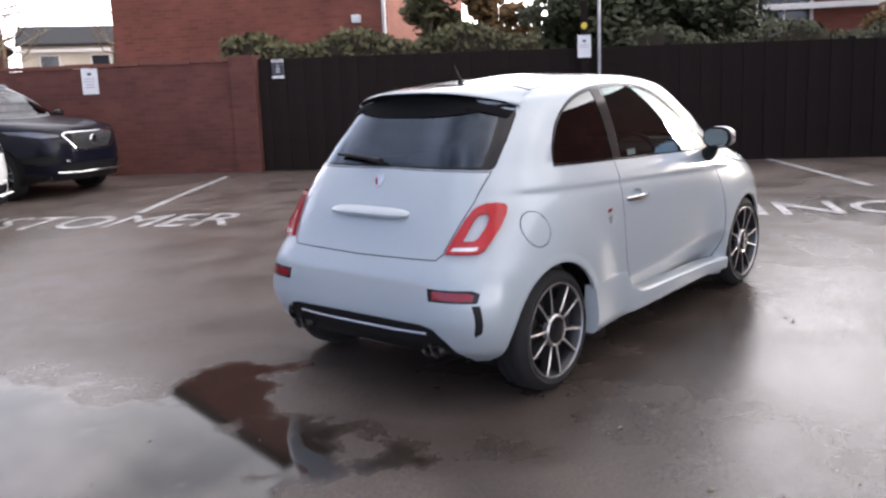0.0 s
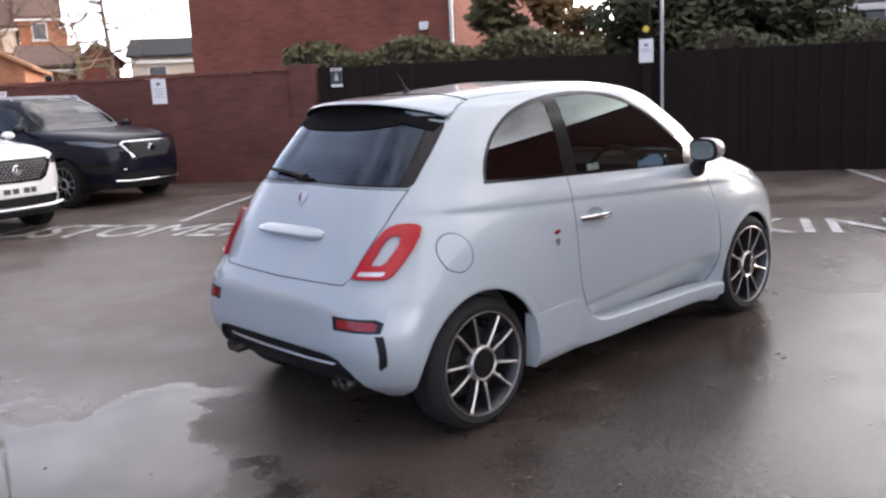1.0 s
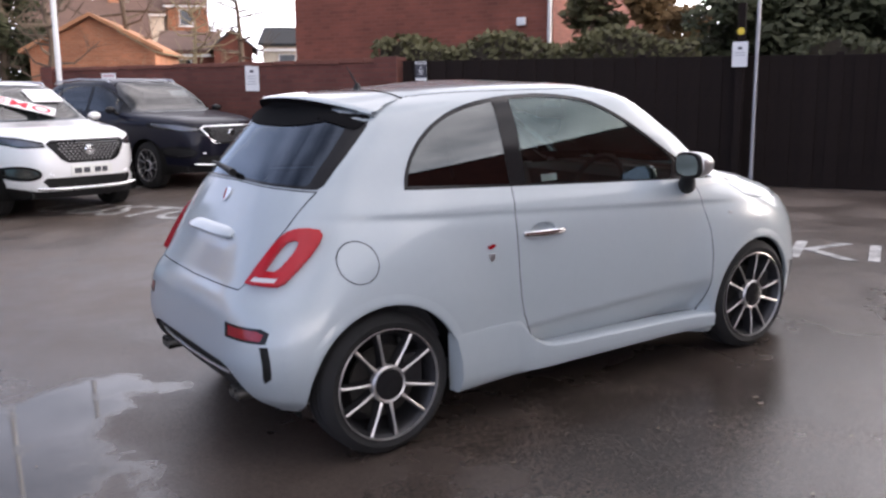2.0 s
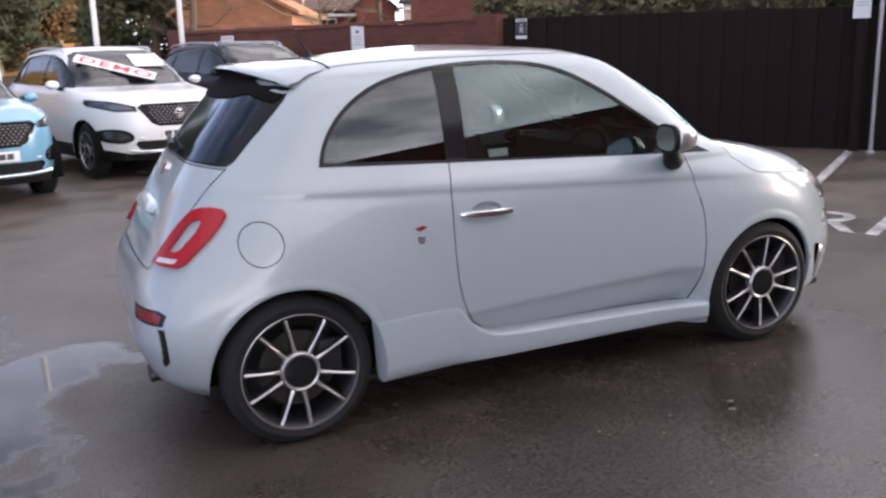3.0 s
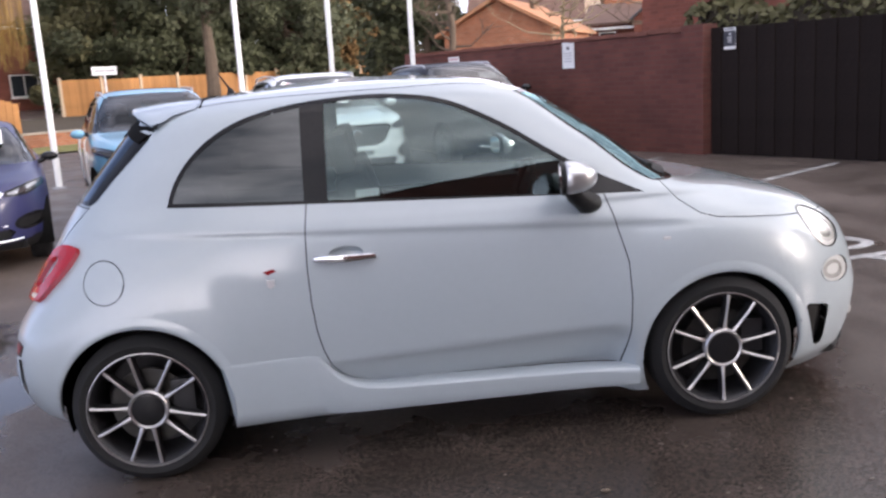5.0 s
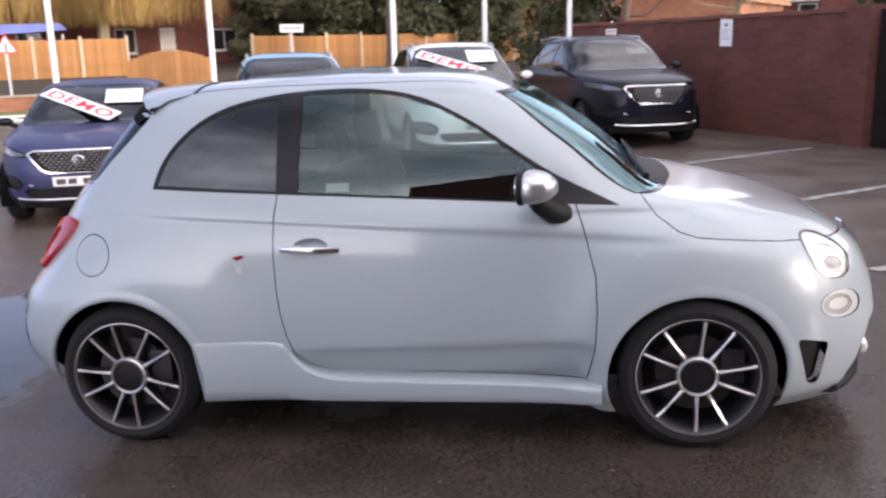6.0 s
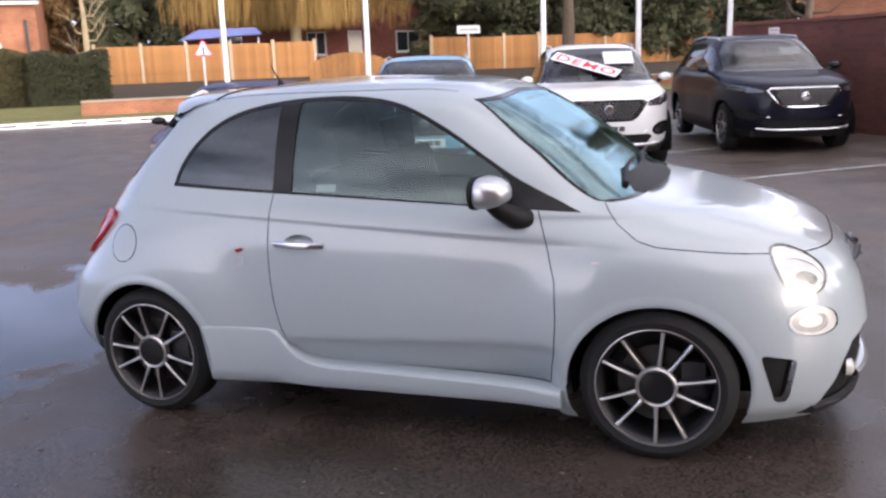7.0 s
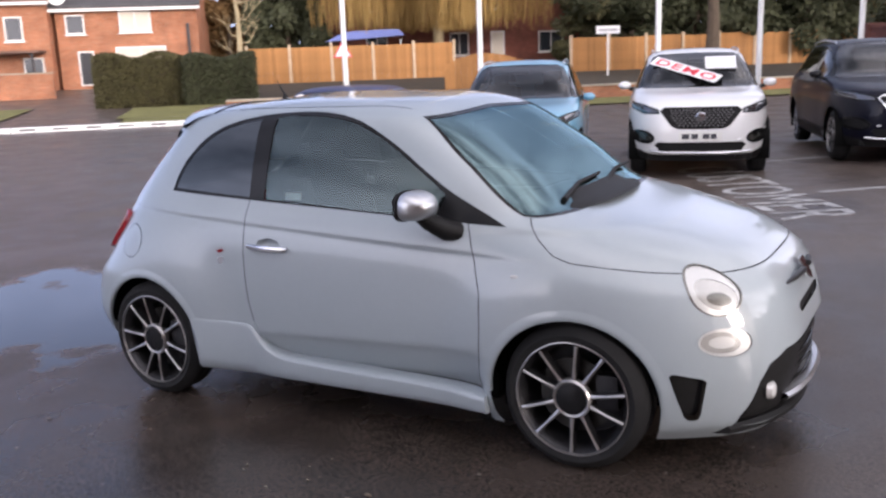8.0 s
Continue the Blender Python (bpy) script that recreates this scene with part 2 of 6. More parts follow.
# ---- vehicle shells: belts that run round the car from the nose to the tail ----
def pchip(rows, t):
    """A smooth value without overshoot between evenly spaced rows of numbers."""
    rows = np.array(rows, float)
    n = len(rows)
    d = np.diff(rows, axis=0)
    slope = np.zeros_like(rows)
    with np.errstate(divide="ignore", invalid="ignore"):
        mid = np.where(d[:-1] * d[1:] > 0, 2 * d[:-1] * d[1:] / (d[:-1] + d[1:]), 0.0)
    slope[1:-1], slope[0], slope[-1] = np.nan_to_num(mid), d[0], d[-1]
    i = int(min(max(math.floor(t), 0), n - 2))
    f = t - i
    return ((2 * f ** 3 - 3 * f ** 2 + 1) * rows[i] + (f ** 3 - 2 * f ** 2 + f) * slope[i]
            + (-2 * f ** 3 + 3 * f ** 2) * rows[i + 1] + (f ** 3 - f ** 2) * slope[i + 1])


def shell(belts, middle, flares, per=5, nose=20, flank=46, relief=None):
    """The right half of a car's skin. belts: front x, z; rear x, z; half width; side z; squareness in front and behind.
    flares: wheel x, hub z, swell, reach."""
    bm = bmesh.new()
    grid = []
    for k in range((len(belts) - 1) * per + 1):
        xf, zf, xr, zr, w, zm, nf, nr = pchip(belts, k / per)
        row = []
        for xe, n, flip in ((xf, nf, False), (xr, nr, True)):
            c = 2 ** (-1 / n)
            line = []
            for i in range(nose + 1):
                y = c * i / nose
                line.append(((1 - y ** n) ** (1 / n), y))
            for i in range(1, flank + 1):
                x = c * (1 - i / flank)
                line.append((x, (1 - x ** n) ** (1 / n)))
            pts = [(middle + (xe - middle) * a, b) for a, b in line]
            row += pts[::-1][1:] if flip else pts
        out = []
        for x, b in row:
            u = (x - xr) / (xf - xr)
            m = (middle - xr) / (xf - xr)
            z = zr * (u - m) * (u - 1) / m + zm * u * (u - 1) / (m * (m - 1)) + zf * u * (u - m) / (1 - m)
            y = -b * w
            for wx, wz, swell, reach in flares:
                if b > 0.5:
                    y -= swell * math.exp(-(((x - wx) / reach) ** 2 + ((z - wz) / reach) ** 2) ** 2) * min(1, (b - 0.5) * 4)
            if relief:
                y += relief(x, y, z)
            out.append(bm.verts.new((x, y, z)))
        grid.append(out)
    for a, b in zip(grid, grid[1:]):
        for i in range(len(a) - 1):
            bm.faces.new((a[i], a[i + 1], b[i + 1], b[i]))
    bmesh.ops.remove_doubles(bm, verts=bm.verts, dist=0.0004)
    bmesh.ops.recalc_face_normals(bm, faces=bm.faces)
    probe = max(bm.faces, key=lambda f: f.calc_center_median().z)
    if probe.normal.z < 0:
        bmesh.ops.reverse_faces(bm, faces=bm.faces)
    bm.normal_update()
    return bm


def inside(poly, a, b):
    hit = False
    for (x0, y0), (x1, y1) in zip(poly, poly[1:] + poly[:1]):
        if (y0 > b) != (y1 > b) and a < (x1 - x0) * (b - y0) / (y1 - y0) + x0:
            hit = not hit
    return hit


def cut(bm, poly, plane, keep):
    """Cuts the skin along a convex outline seen along one axis, where keep(face) holds, and gives the faces within."""
    ia, ib = {"xz": (0, 2), "yz": (1, 2), "xy": (0, 1)}[plane]
    lo = [min(p[k] for p in poly) - 0.05 for k in (0, 1)]
    hi = [max(p[k] for p in poly) + 0.05 for k in (0, 1)]
    faces = [f for f in bm.faces if keep(f) and any(lo[0] < v.co[ia] < hi[0] and lo[1] < v.co[ib] < hi[1] for v in f.verts)]
    geom = list({g for f in faces for g in (f, *f.edges, *f.verts)})
    for (a0, b0), (a1, b1) in zip(poly, poly[1:] + poly[:1]):
        if abs(a0 - a1) + abs(b0 - b1) < 1e-6:
            continue
        co, no = [0, 0, 0], [0, 0, 0]
        co[ia], co[ib], no[ia], no[ib] = a0, b0, b1 - b0, a0 - a1
        geom = bmesh.ops.bisect_plane(bm, geom=geom, dist=1e-5, plane_co=co, plane_no=no)["geom"]
    found = []
    for f in geom:
        if isinstance(f, bmesh.types.BMFace):
            c = f.calc_center_median()
            if inside(poly, c[ia], c[ib]):
                found.append(f)
    return found


def lift(bm, faces, out=0.0, remove=True):
    """Takes faces off a skin as a bmesh of their own, moved outwards by out, with the skin's normals."""
    bm.normal_update()
    made, seen, normals = bmesh.new(), {}, []
    for f in faces:
        vs = []
        for v in f.verts:
            if v not in seen:
                seen[v] = made.verts.new(v.co + v.normal * out)
                normals.append(Vector((v.normal.x, 0, v.normal.z)).normalized() if abs(v.co.y) < 0.003 else v.normal.copy())
            vs.append(seen[v])
        try:
            made.faces.new(vs)
        except ValueError:
            pass
    if remove:
        bmesh.ops.delete(bm, geom=faces, context="FACES")
    return made, normals


def mirrored(bm, normals=None):
    """A copy on the other side of the car."""
    other = bm.copy()
    bmesh.ops.scale(other, vec=(1, -1, 1), verts=other.verts)
    bmesh.ops.reverse_faces(other, faces=other.faces)
    return other, [Vector((n.x, -n.y, n.z)) for n in normals] if normals else None


def both_sides(bm, normals=None):
    """One mesh of a half and its mirror image, welded along the middle."""
    other, ns = mirrored(bm, normals)
    idx = {}
    for v in other.verts:
        idx[v] = bm.verts.new(v.co)
    for f in other.faces:
        bm.faces.new([idx[v] for v in f.verts])
    other.free()
    return bm, (normals + ns) if normals else None


# ---- wheels ----
def wheel(parent, at, radius, rim, width, spokes, mats, outer=-1, pair=0.0, turn=0.0):
    """A wheel whose face looks along outer * y: tyre, barrel, spokes, hub cap, brake disc."""
    tyre_mat, face_mat, dark_mat = mats
    root = new("wheel")
    root.parent, root.location = parent, at
    if outer > 0:
        root.rotation_euler = (0, 0, math.pi)
    h = width
    bm = bmesh.new()
    r = radius
    lathe(bm, [(rim, h), (rim + 0.012, h * 0.99), (rim + 0.03, h), (r - 0.03, h * 0.98), (r - 0.008, h * 0.9), (r, h * 0.8), (r, h * 0.68), (r - 0.007, h * 0.67), (r - 0.007, h * 0.62), (r, h * 0.61), (r, h * 0.40), (r - 0.007, h * 0.39), (r - 0.007, h * 0.34), (r, h * 0.33), (r, h * 0.2),
               (r - 0.008, h * 0.1), (r - 0.03, 0.004), (rim + 0.03, -0.006), (rim + 0.012, -0.002), (rim, 0.006)], seg=56)
    part("tyre", bm, tyre_mat, root)
    bm = bmesh.new()
    lathe(bm, [(rim + 0.003, 0.0), (rim + 0.003, -0.005), (rim, -0.006), (rim - 0.0035, 0.003), (rim - 0.004, 0.008)], seg=56)
    part("rim_lip", bm, face_mat, root)
    bm = bmesh.new()
    lathe(bm, [(rim - 0.004, 0.004), (rim - 0.018, 0.02), (rim - 0.028, 0.06), (rim - 0.035, h)], seg=48)
    lathe(bm, [(rim - 0.035, h * 0.9), (0.05, h * 0.9)], seg=48)
    part("barrel", bm, dark_mat, root)
    for k in range(spokes):
        a = 2 * math.pi * (k + 0.5) / spokes + (pair if k % 2 else -pair) - radians(turn)
        m = pose(0, 0, 0, 0, math.degrees(a), 0)
        bm = bmesh.new()
        r0, r1 = rim * 0.24, rim - 0.008
        w0, w1 = rim * 0.050, rim * 0.033
        n = 6
        rows = []
        for i in range(n + 1):
            f = i / n
            x = r0 + (r1 - r0) * f
            w = w0 * (1 - f) + w1 * f - 0.004 * math.sin(math.pi * f)
            y = 0.014 - 0.012 * math.sin(f * 1.6)
            rows.append([bm.verts.new(m @ Vector(p)) for p in ((x, y, -w), (x, y - 0.004, 0), (x, y, w), (x, y + 0.045, w * 1.25), (x, y + 0.045, -w * 1.25))])
        for p, q in zip(rows, rows[1:]):
            for i in range(5):
                bm.faces.new((p[i], p[(i + 1) % 5], q[(i + 1) % 5], q[i]))
        bmesh.ops.recalc_face_normals(bm, faces=bm.faces)
        sp = part("spoke", bm, face_mat, root, smooth=False)
        sp.data.materials.append(dark_mat)
        for f in sp.data.polygons:
            c = m.inverted() @ f.center
            f.material_index = 1 if c.y > 0.022 else 0
    bm = bmesh.new()
    lathe(bm, [(rim * 0.345, 0.03), (rim * 0.345, 0.006), (rim * 0.315, -0.002), (rim * 0.275, 0.003)], seg=32)
    part("hub_ring", bm, face_mat, root)
    bm = bmesh.new()
    lathe(bm, [(rim * 0.28, 0.006), (rim * 0.275, -0.001), (rim * 0.15, -0.006), (0.001, -0.007)], seg=28)
    part("hub_cap", bm, BLACK_GLOSS, root)
    bm = bmesh.new()
    lathe(bm, [(rim * 0.66, 0.075), (rim * 0.66, 0.062), (0.06, 0.062), (0.05, 0.05)], seg=36)
    part("brake_disc", bm, STEEL, root)
    bm = bmesh.new()
    box(bm, (0.09, 0.06, 0.14), (rim * 0.58, 0.068, 0.03), 0.012)
    part("brake_caliper", bm, ALLOY_DARK, root)
    return root


def squarish(cx, cy, rx, ry, n):
    """An oval outline drawn out towards its corners."""
    line = []
    for k in range(n):
        c, q = math.cos(2 * math.pi * k / n), math.sin(2 * math.pi * k / n)
        g = (abs(c) ** 3 + abs(q) ** 3) ** (-1 / 3)
        line.append((cx + rx * c * g, cy + ry * q * g))
    return line


# ---- the pale grey hatchback ----
HUB_F, HUB_R, HUB_Z = 1.15, -1.15, 0.298
HANDLE_DISH = (-0.325, 0.836, 0.068, 0.031)
ARCH_RISE = ((HUB_F, 0.330), (HUB_R, 0.343))
HATCH_BELTS = [
    (1.84, 0.135, -1.62, 0.23, 0.745, 0.165, 4.0, 6.0),
    (1.895, 0.22, -1.68, 0.31, 0.785, 0.25, 4.2, 7.0),
    (1.925, 0.40, -1.715, 0.45, 0.800, 0.42, 4.3, 8.0),
    (1.905, 0.56, -1.700, 0.60, 0.806, 0.60, 4.2, 7.0),
    (1.855, 0.70, -1.635, 0.735, 0.803, 0.745, 4.05, 5.6),
    (1.72, 0.815, -1.565, 0.88, 0.792, 0.87, 3.8, 4.8),
    (1.42, 0.915, -1.495, 1.00, 0.768, 0.945, 4.2, 4.6),
    (1.06, 0.985, -1.425, 1.105, 0.735, 1.015, 7.0, 4.4),
    (0.78, 1.20, -1.305, 1.25, 0.680, 1.215, 6.0, 4.2),
    (0.47, 1.395, -1.15, 1.40, 0.590, 1.405, 5.0, 4.0),
    (0.28, 1.455, -0.98, 1.452, 0.400, 1.468, 4.0, 3.6),
    (0.10, 1.478, -0.80, 1.472, 0.0006, 1.49, 3.0, 3.0),
]
WINDOW_LINE = [(-0.99, 1.065), (-0.96, 1.15), (-0.895, 1.24), (-0.795, 1.32), (-0.665, 1.378), (-0.48, 1.414), (-0.25, 1.427), (-0.05, 1.417),
               (0.13, 1.378), (0.32, 1.282), (0.48, 1.175), (0.635, 1.075), (0.87, 0.957)]
WINDOW_LINE = smooth_line(WINDOW_LINE)
DOOR_LINE = [(-0.46, 1.04), (-0.474, 0.93), (-0.479, 0.80), (-0.477, 0.66), (-0.468, 0.55), (-0.452, 0.47), (-0.428, 0.405), (-0.395, 0.358), (-0.352, 0.325), (-0.30, 0.305), (-0.22, 0.294),
             (0.735, 0.268), (0.768, 0.42), (0.778, 0.56), (0.775, 0.70), (0.735, 0.87), (0.70, 0.985)]
SKIRT_LINE = [(-0.86, 0.452), (-0.66, 0.450), (-0.50, 0.447), (-0.468, 0.44), (-0.446, 0.415), (-0.418, 0.378), (-0.382, 0.345), (-0.335, 0.321), (-0.28, 0.308), (-0.20, 0.301),
              (-0.05, 0.297), (0.12, 0.292), (0.30, 0.288), (0.48, 0.283), (0.62, 0.279), (0.72, 0.275), (0.79, 0.27)]


def side(f):
    return f.calc_center_median().y < -0.3 and f.normal.y < -0.12


def front(f):
    return f.calc_center_median().x > 0.2 and f.normal.x > 0.1


def behind(f):
    return f.calc_center_median().x < -0.9 and f.normal.x < -0.1


def top(f):
    return f.normal.z > 0.25


def ease(f):
    f = min(1.0, max(0.0, f))
    return f * f * (3 - 2 * f)


def hatch_relief(x, y, z):
    """The crease below the windows and the tuck above the sills, as a shift inwards."""
    if y > -0.5:
        return 0.0
    crease = 0.896 - 0.064 * x
    fade = 1 / (1 + math.exp(-(x + 1.32) / 0.05)) / (1 + math.exp((x - 0.95) / 0.06))
    step = 0.010 * fade / (1 + math.exp((z - crease) / 0.005)) * math.exp(-max(0.0, crease - z) / 0.10)
    edge = 0.408 + 0.036 * (x + 0.42)
    tuck = 0.085 * min(1.0, max(0.0, (edge - z) / 0.16)) * ease((x + 0.50) / 0.12) * ease((0.80 - x) / 0.10)
    # haunches round the wheels
    swell = sum(h * math.exp(-(((x - wx) / reach) ** 2 + ((z - wz) / reach) ** 2) ** 3) for wx, wz, h, reach in ((HUB_F, 0.40, 0.040, 0.50), (HUB_R, 0.40, 0.030, 0.50)))
    return step + tuck - swell * ease((-y - 0.5) / 0.2)


def hatchback(m):
    car = thing("hatchback_car", m, "pale grey three-door hatchback with dark windows on wet asphalt", "car")
    bm = shell(HATCH_BELTS, -0.05, [], 11, 22, 56, hatch_relief)

    tree = BVHTree.FromBMesh(bm)

    def flank_y(x, z):
        hit = tree.ray_cast(Vector((x, -2, z)), Vector((0, 1, 0)))[0]
        return -hit.y if hit else 0.78

    def roof_z(x, y):
        return tree.ray_cast(Vector((x, -max(0.002, abs(y)), 3)), Vector((0, 0, -1)))[0].z

    def rear_x(y, z):
        return tree.ray_cast(Vector((-3, -max(0.002, abs(y)), z)), Vector((1, 0, 0)))[0].x

    def add(name, faces, mat, out=0.0, label="", both=True, joined=False, parent=car, pane=False, rim=0.0):
        """Lifts a panel off the skin; with both, the same panel again on the other side. A pane is evenly bowed."""
        piece, ns = lift(bm, faces, out)
        if pane:
            ns = [Vector((0.10 * (v.co.x + 0.1), -1, 0.24 + 0.55 * (v.co.z - 1.0))).normalized() for v in piece.verts]
        if rim:
            # side walls down to the skin
            low = {}
            for e in [e for e in piece.edges if len(e.link_faces) == 1]:
                for v in e.verts:
                    if v not in low:
                        piece.verts.index_update()
                        n = ns[v.index]
                        low[v] = piece.verts.new(v.co - n * rim)
                        ns.append(n)
                a, b = e.link_loops[0].vert, e.link_loops[0].link_loop_next.vert
                piece.faces.new((b, a, low[a], low[b]))
            piece.verts.index_update()
        if joined:
            piece, ns = both_sides(piece, ns)
            return part(name, piece, mat, parent, label, normals=ns)
        if both:
            twin, tn = mirrored(piece, ns)
            part(name, twin, mat, parent, label, normals=tn)
        return part(name, piece, mat, parent, label, normals=ns)

    def groove(poly, plane, keep, width=0.0045):
        """A dark gap along an outline; gives what lies within it."""
        cut(bm, poly, plane, keep)
        small = inset(poly, width)
        within = cut(bm, small, plane, keep)
        ia, ib = {"xz": (0, 2), "yz": (1, 2), "xy": (0, 1)}[plane]
        ring = [f for f in bm.faces if keep(f) and inside(poly, f.calc_center_median()[ia], f.calc_center_median()[ib])
                and not inside(small, f.calc_center_median()[ia], f.calc_center_median()[ib])]
        add("panel_gap", ring, SEAM, -0.006, joined=plane != "xz")
        return [f for f in within if f.is_valid]

    # wheel arches
    for x, rise in ARCH_RISE:
        hole = cut(bm, ellipse(x, 0.292, 0.342, rise, 40), "xz", lambda f: f.calc_center_median().y < -0.45)
        bmesh.ops.delete(bm, geom=hole, context="FACES")
    # side windows
    cut(bm, WINDOW_LINE, "xz", side)
    line = inset(WINDOW_LINE, 0.016)
    quarter = [p for p in line if p[0] < -0.45]
    lower = line[-1]
    first = line[0]

    def sill_z(x):
        return first[1] + (lower[1] - first[1]) * (x - first[0]) / (lower[0] - first[0])

    quarter_poly = [first] + quarter[1:] + [(-0.455, 1.402), (-0.465, sill_z(-0.465))]
    door_poly = [(-0.375, sill_z(-0.375)), (-0.36, 1.407)] + [p for p in line if -0.33 < p[0] < 0.56] + [(0.588, 1.075), (0.545, sill_z(0.545))]
    glass_q = [f for f in cut(bm, quarter_poly, "xz", side) if f.is_valid]
    add("quarter_window", glass_q, PRIVACY_GLASS, -0.004, "dark tinted quarter window", pane=True)
    glass_d = [f for f in cut(bm, door_poly, "xz", side) if f.is_valid]
    add("door_window", glass_d, CLEAR_GLASS, -0.005, "clear door window", pane=True)
    frames = [f for f in bm.faces if side(f) and inside(WINDOW_LINE, f.calc_center_median().x, f.calc_center_median().z)]
    add("window_surround", frames, BLACK_GLOSS, -0.001, "gloss black window surround")
    # windscreen and rear window
    screen_line = [(0.05, 0.985), (-0.4, 0.982), (-0.655, 0.985)] + [(-(0.676 - 0.06 * u - 0.075 * u ** 3), 0.992 + 0.398 * u) for u in (k / 12 for k in range(13))] + [(0.05, 1.41)]

    def ahead(f):
        return f.calc_center_median().x > 0.25 and f.normal.x > 0.25 and f.calc_center_median().z > 0.97

    cut(bm, screen_line, "yz", ahead)
    screen = [f for f in cut(bm, inset(screen_line, 0.010), "yz", ahead) if f.is_valid]
    add("windscreen", screen, SCREEN_GLASS, -0.004, "wet clear windscreen", joined=True)
    border = [f for f in bm.faces if ahead(f) and inside(screen_line, f.calc_center_median().y, f.calc_center_median().z)]
    add("windscreen_border", border, BLACK_GLOSS, -0.002, joined=True)
    back = cut(bm, [(0.05, 1.10), (-0.46, 1.092), (-0.572, 1.085), (-0.58, 1.10), (-0.568, 1.21), (-0.545, 1.32), (-0.52, 1.37), (0.05, 1.42)], "yz", behind)
    pane_line = [(0.05, 1.112), (-0.46, 1.104), (-0.524, 1.102), (-0.532, 1.112), (-0.52, 1.21), (-0.496, 1.31), (-0.48, 1.352), (0.05, 1.40)]
    pane = [f for f in cut(bm, pane_line, "yz", behind) if f.is_valid]
    add("rear_window", pane, REAR_GLASS, -0.003, "dark tinted rear window", joined=True)
    back_line = [(0.05, 1.10), (-0.46, 1.092), (-0.572, 1.085), (-0.58, 1.10), (-0.568, 1.21), (-0.545, 1.32), (-0.52, 1.37), (0.05, 1.42)]
    rim = [f for f in bm.faces if behind(f) and inside(back_line, f.calc_center_median().y, f.calc_center_median().z)]
    add("rear_window_border", rim, BLACK_GLOSS, -0.003, joined=True)
    # tailgate, lamps and bumpers behind
    lamp = [(-0.505, 0.735), (-0.655, 0.735), (-0.675, 0.748), (-0.688, 0.79), (-0.694, 0.84), (-0.692, 0.89), (-0.684, 0.918), (-0.668, 0.934), (-0.64, 0.941), (-0.61, 0.940), (-0.585, 0.932), (-0.567, 0.914), (-0.552, 0.88)]
    lamp = [(-0.614 + (y + 0.614) * 0.87, z) for y, z in lamp]
    lamps = cut(bm, lamp, "yz", behind)
    core = [f for f in cut(bm, [(-0.574, 0.785), (-0.620, 0.785), (-0.632, 0.80), (-0.640, 0.85), (-0.638, 0.882), (-0.630, 0.896), (-0.615, 0.90), (-0.600, 0.894), (-0.591, 0.876)], "yz", behind) if f.is_valid]
    add("lamp_core", core, PAINT, 0.002)
    foot = [f for f in cut(bm, [(-0.541, 0.745), (-0.641, 0.745), (-0.645, 0.762), (-0.548, 0.762)], "yz", behind) if f.is_valid]
    add("reversing_lamp", foot, WHITE_LENS, 0.018)
    lamps = [f for f in bm.faces if behind(f) and inside(lamp, f.calc_center_median().y, f.calc_center_median().z)]
    add("tail_lamp", lamps, RED_LENS, 0.022, "bright red tail lamp ring", rim=0.04)
    gate = groove([(0.06, 1.098), (-0.46, 1.088), (-0.578, 1.08), (-0.566, 0.95), (-0.505, 0.735), (-0.475, 0.708), (0.06, 0.698)], "yz", behind)
    add("tailgate", gate, PAINT, 0.0, joined=True)
    bar = [f for f in cut(bm, [(-0.465, 0.592), (-0.675, 0.592), (-0.705, 0.577), (-0.70, 0.535), (-0.475, 0.535)], "yz", behind) if f.is_valid]
    core2 = cut(bm, [(-0.49, 0.582), (-0.66, 0.582), (-0.685, 0.572), (-0.681, 0.545), (-0.495, 0.545)], "yz", behind)
    add("rear_reflector", core2, RED_DARK, -0.002, "dark red bumper reflector")
    bar = [f for f in bm.faces if behind(f) and inside([(-0.465, 0.592), (-0.675, 0.592), (-0.705, 0.577), (-0.70, 0.535), (-0.475, 0.535)], f.calc_center_median().y, f.calc_center_median().z)]
    add("reflector_bezel", bar, BLACK_GLOSS, -0.001)
    slot = cut(bm, [(-1.648, 0.525), (-1.624, 0.525), (-1.618, 0.40), (-1.634, 0.375), (-1.643, 0.40)], "xz", side)
    add("bumper_slot", slot, BLACK_MATT, -0.008)
    low = cut(bm, [(0.05, 0.42), (-0.42, 0.42), (-0.49, 0.405), (-0.545, 0.35), (-0.60, 0.25), (-0.62, 0.19), (0.05, 0.19)], "yz", lambda f: f.calc_center_median().x < -1.4)
    add("rear_diffuser", low, BLACK_MATT, -0.025, "black rear diffuser", joined=True)
    # fuel flap and doors
    add("fuel_flap", groove(ellipse(-1.25, 0.81, 0.083, 0.083, 28), "xz", side, 0.004), PAINT, 0.001)
    doors = groove(DOOR_LINE, "xz", side)
    dish = [f for f in cut(bm, ellipse(*HANDLE_DISH, 28), "xz", side) if f.is_valid]
    bmesh.ops.delete(bm, geom=dish, context="FACES")
    doors = [f for f in bm.faces if f.is_valid and side(f) and inside(inset(DOOR_LINE, 0.0045), f.calc_center_median().x, f.calc_center_median().z)]
    add("door", doors, PAINT, 0.0)
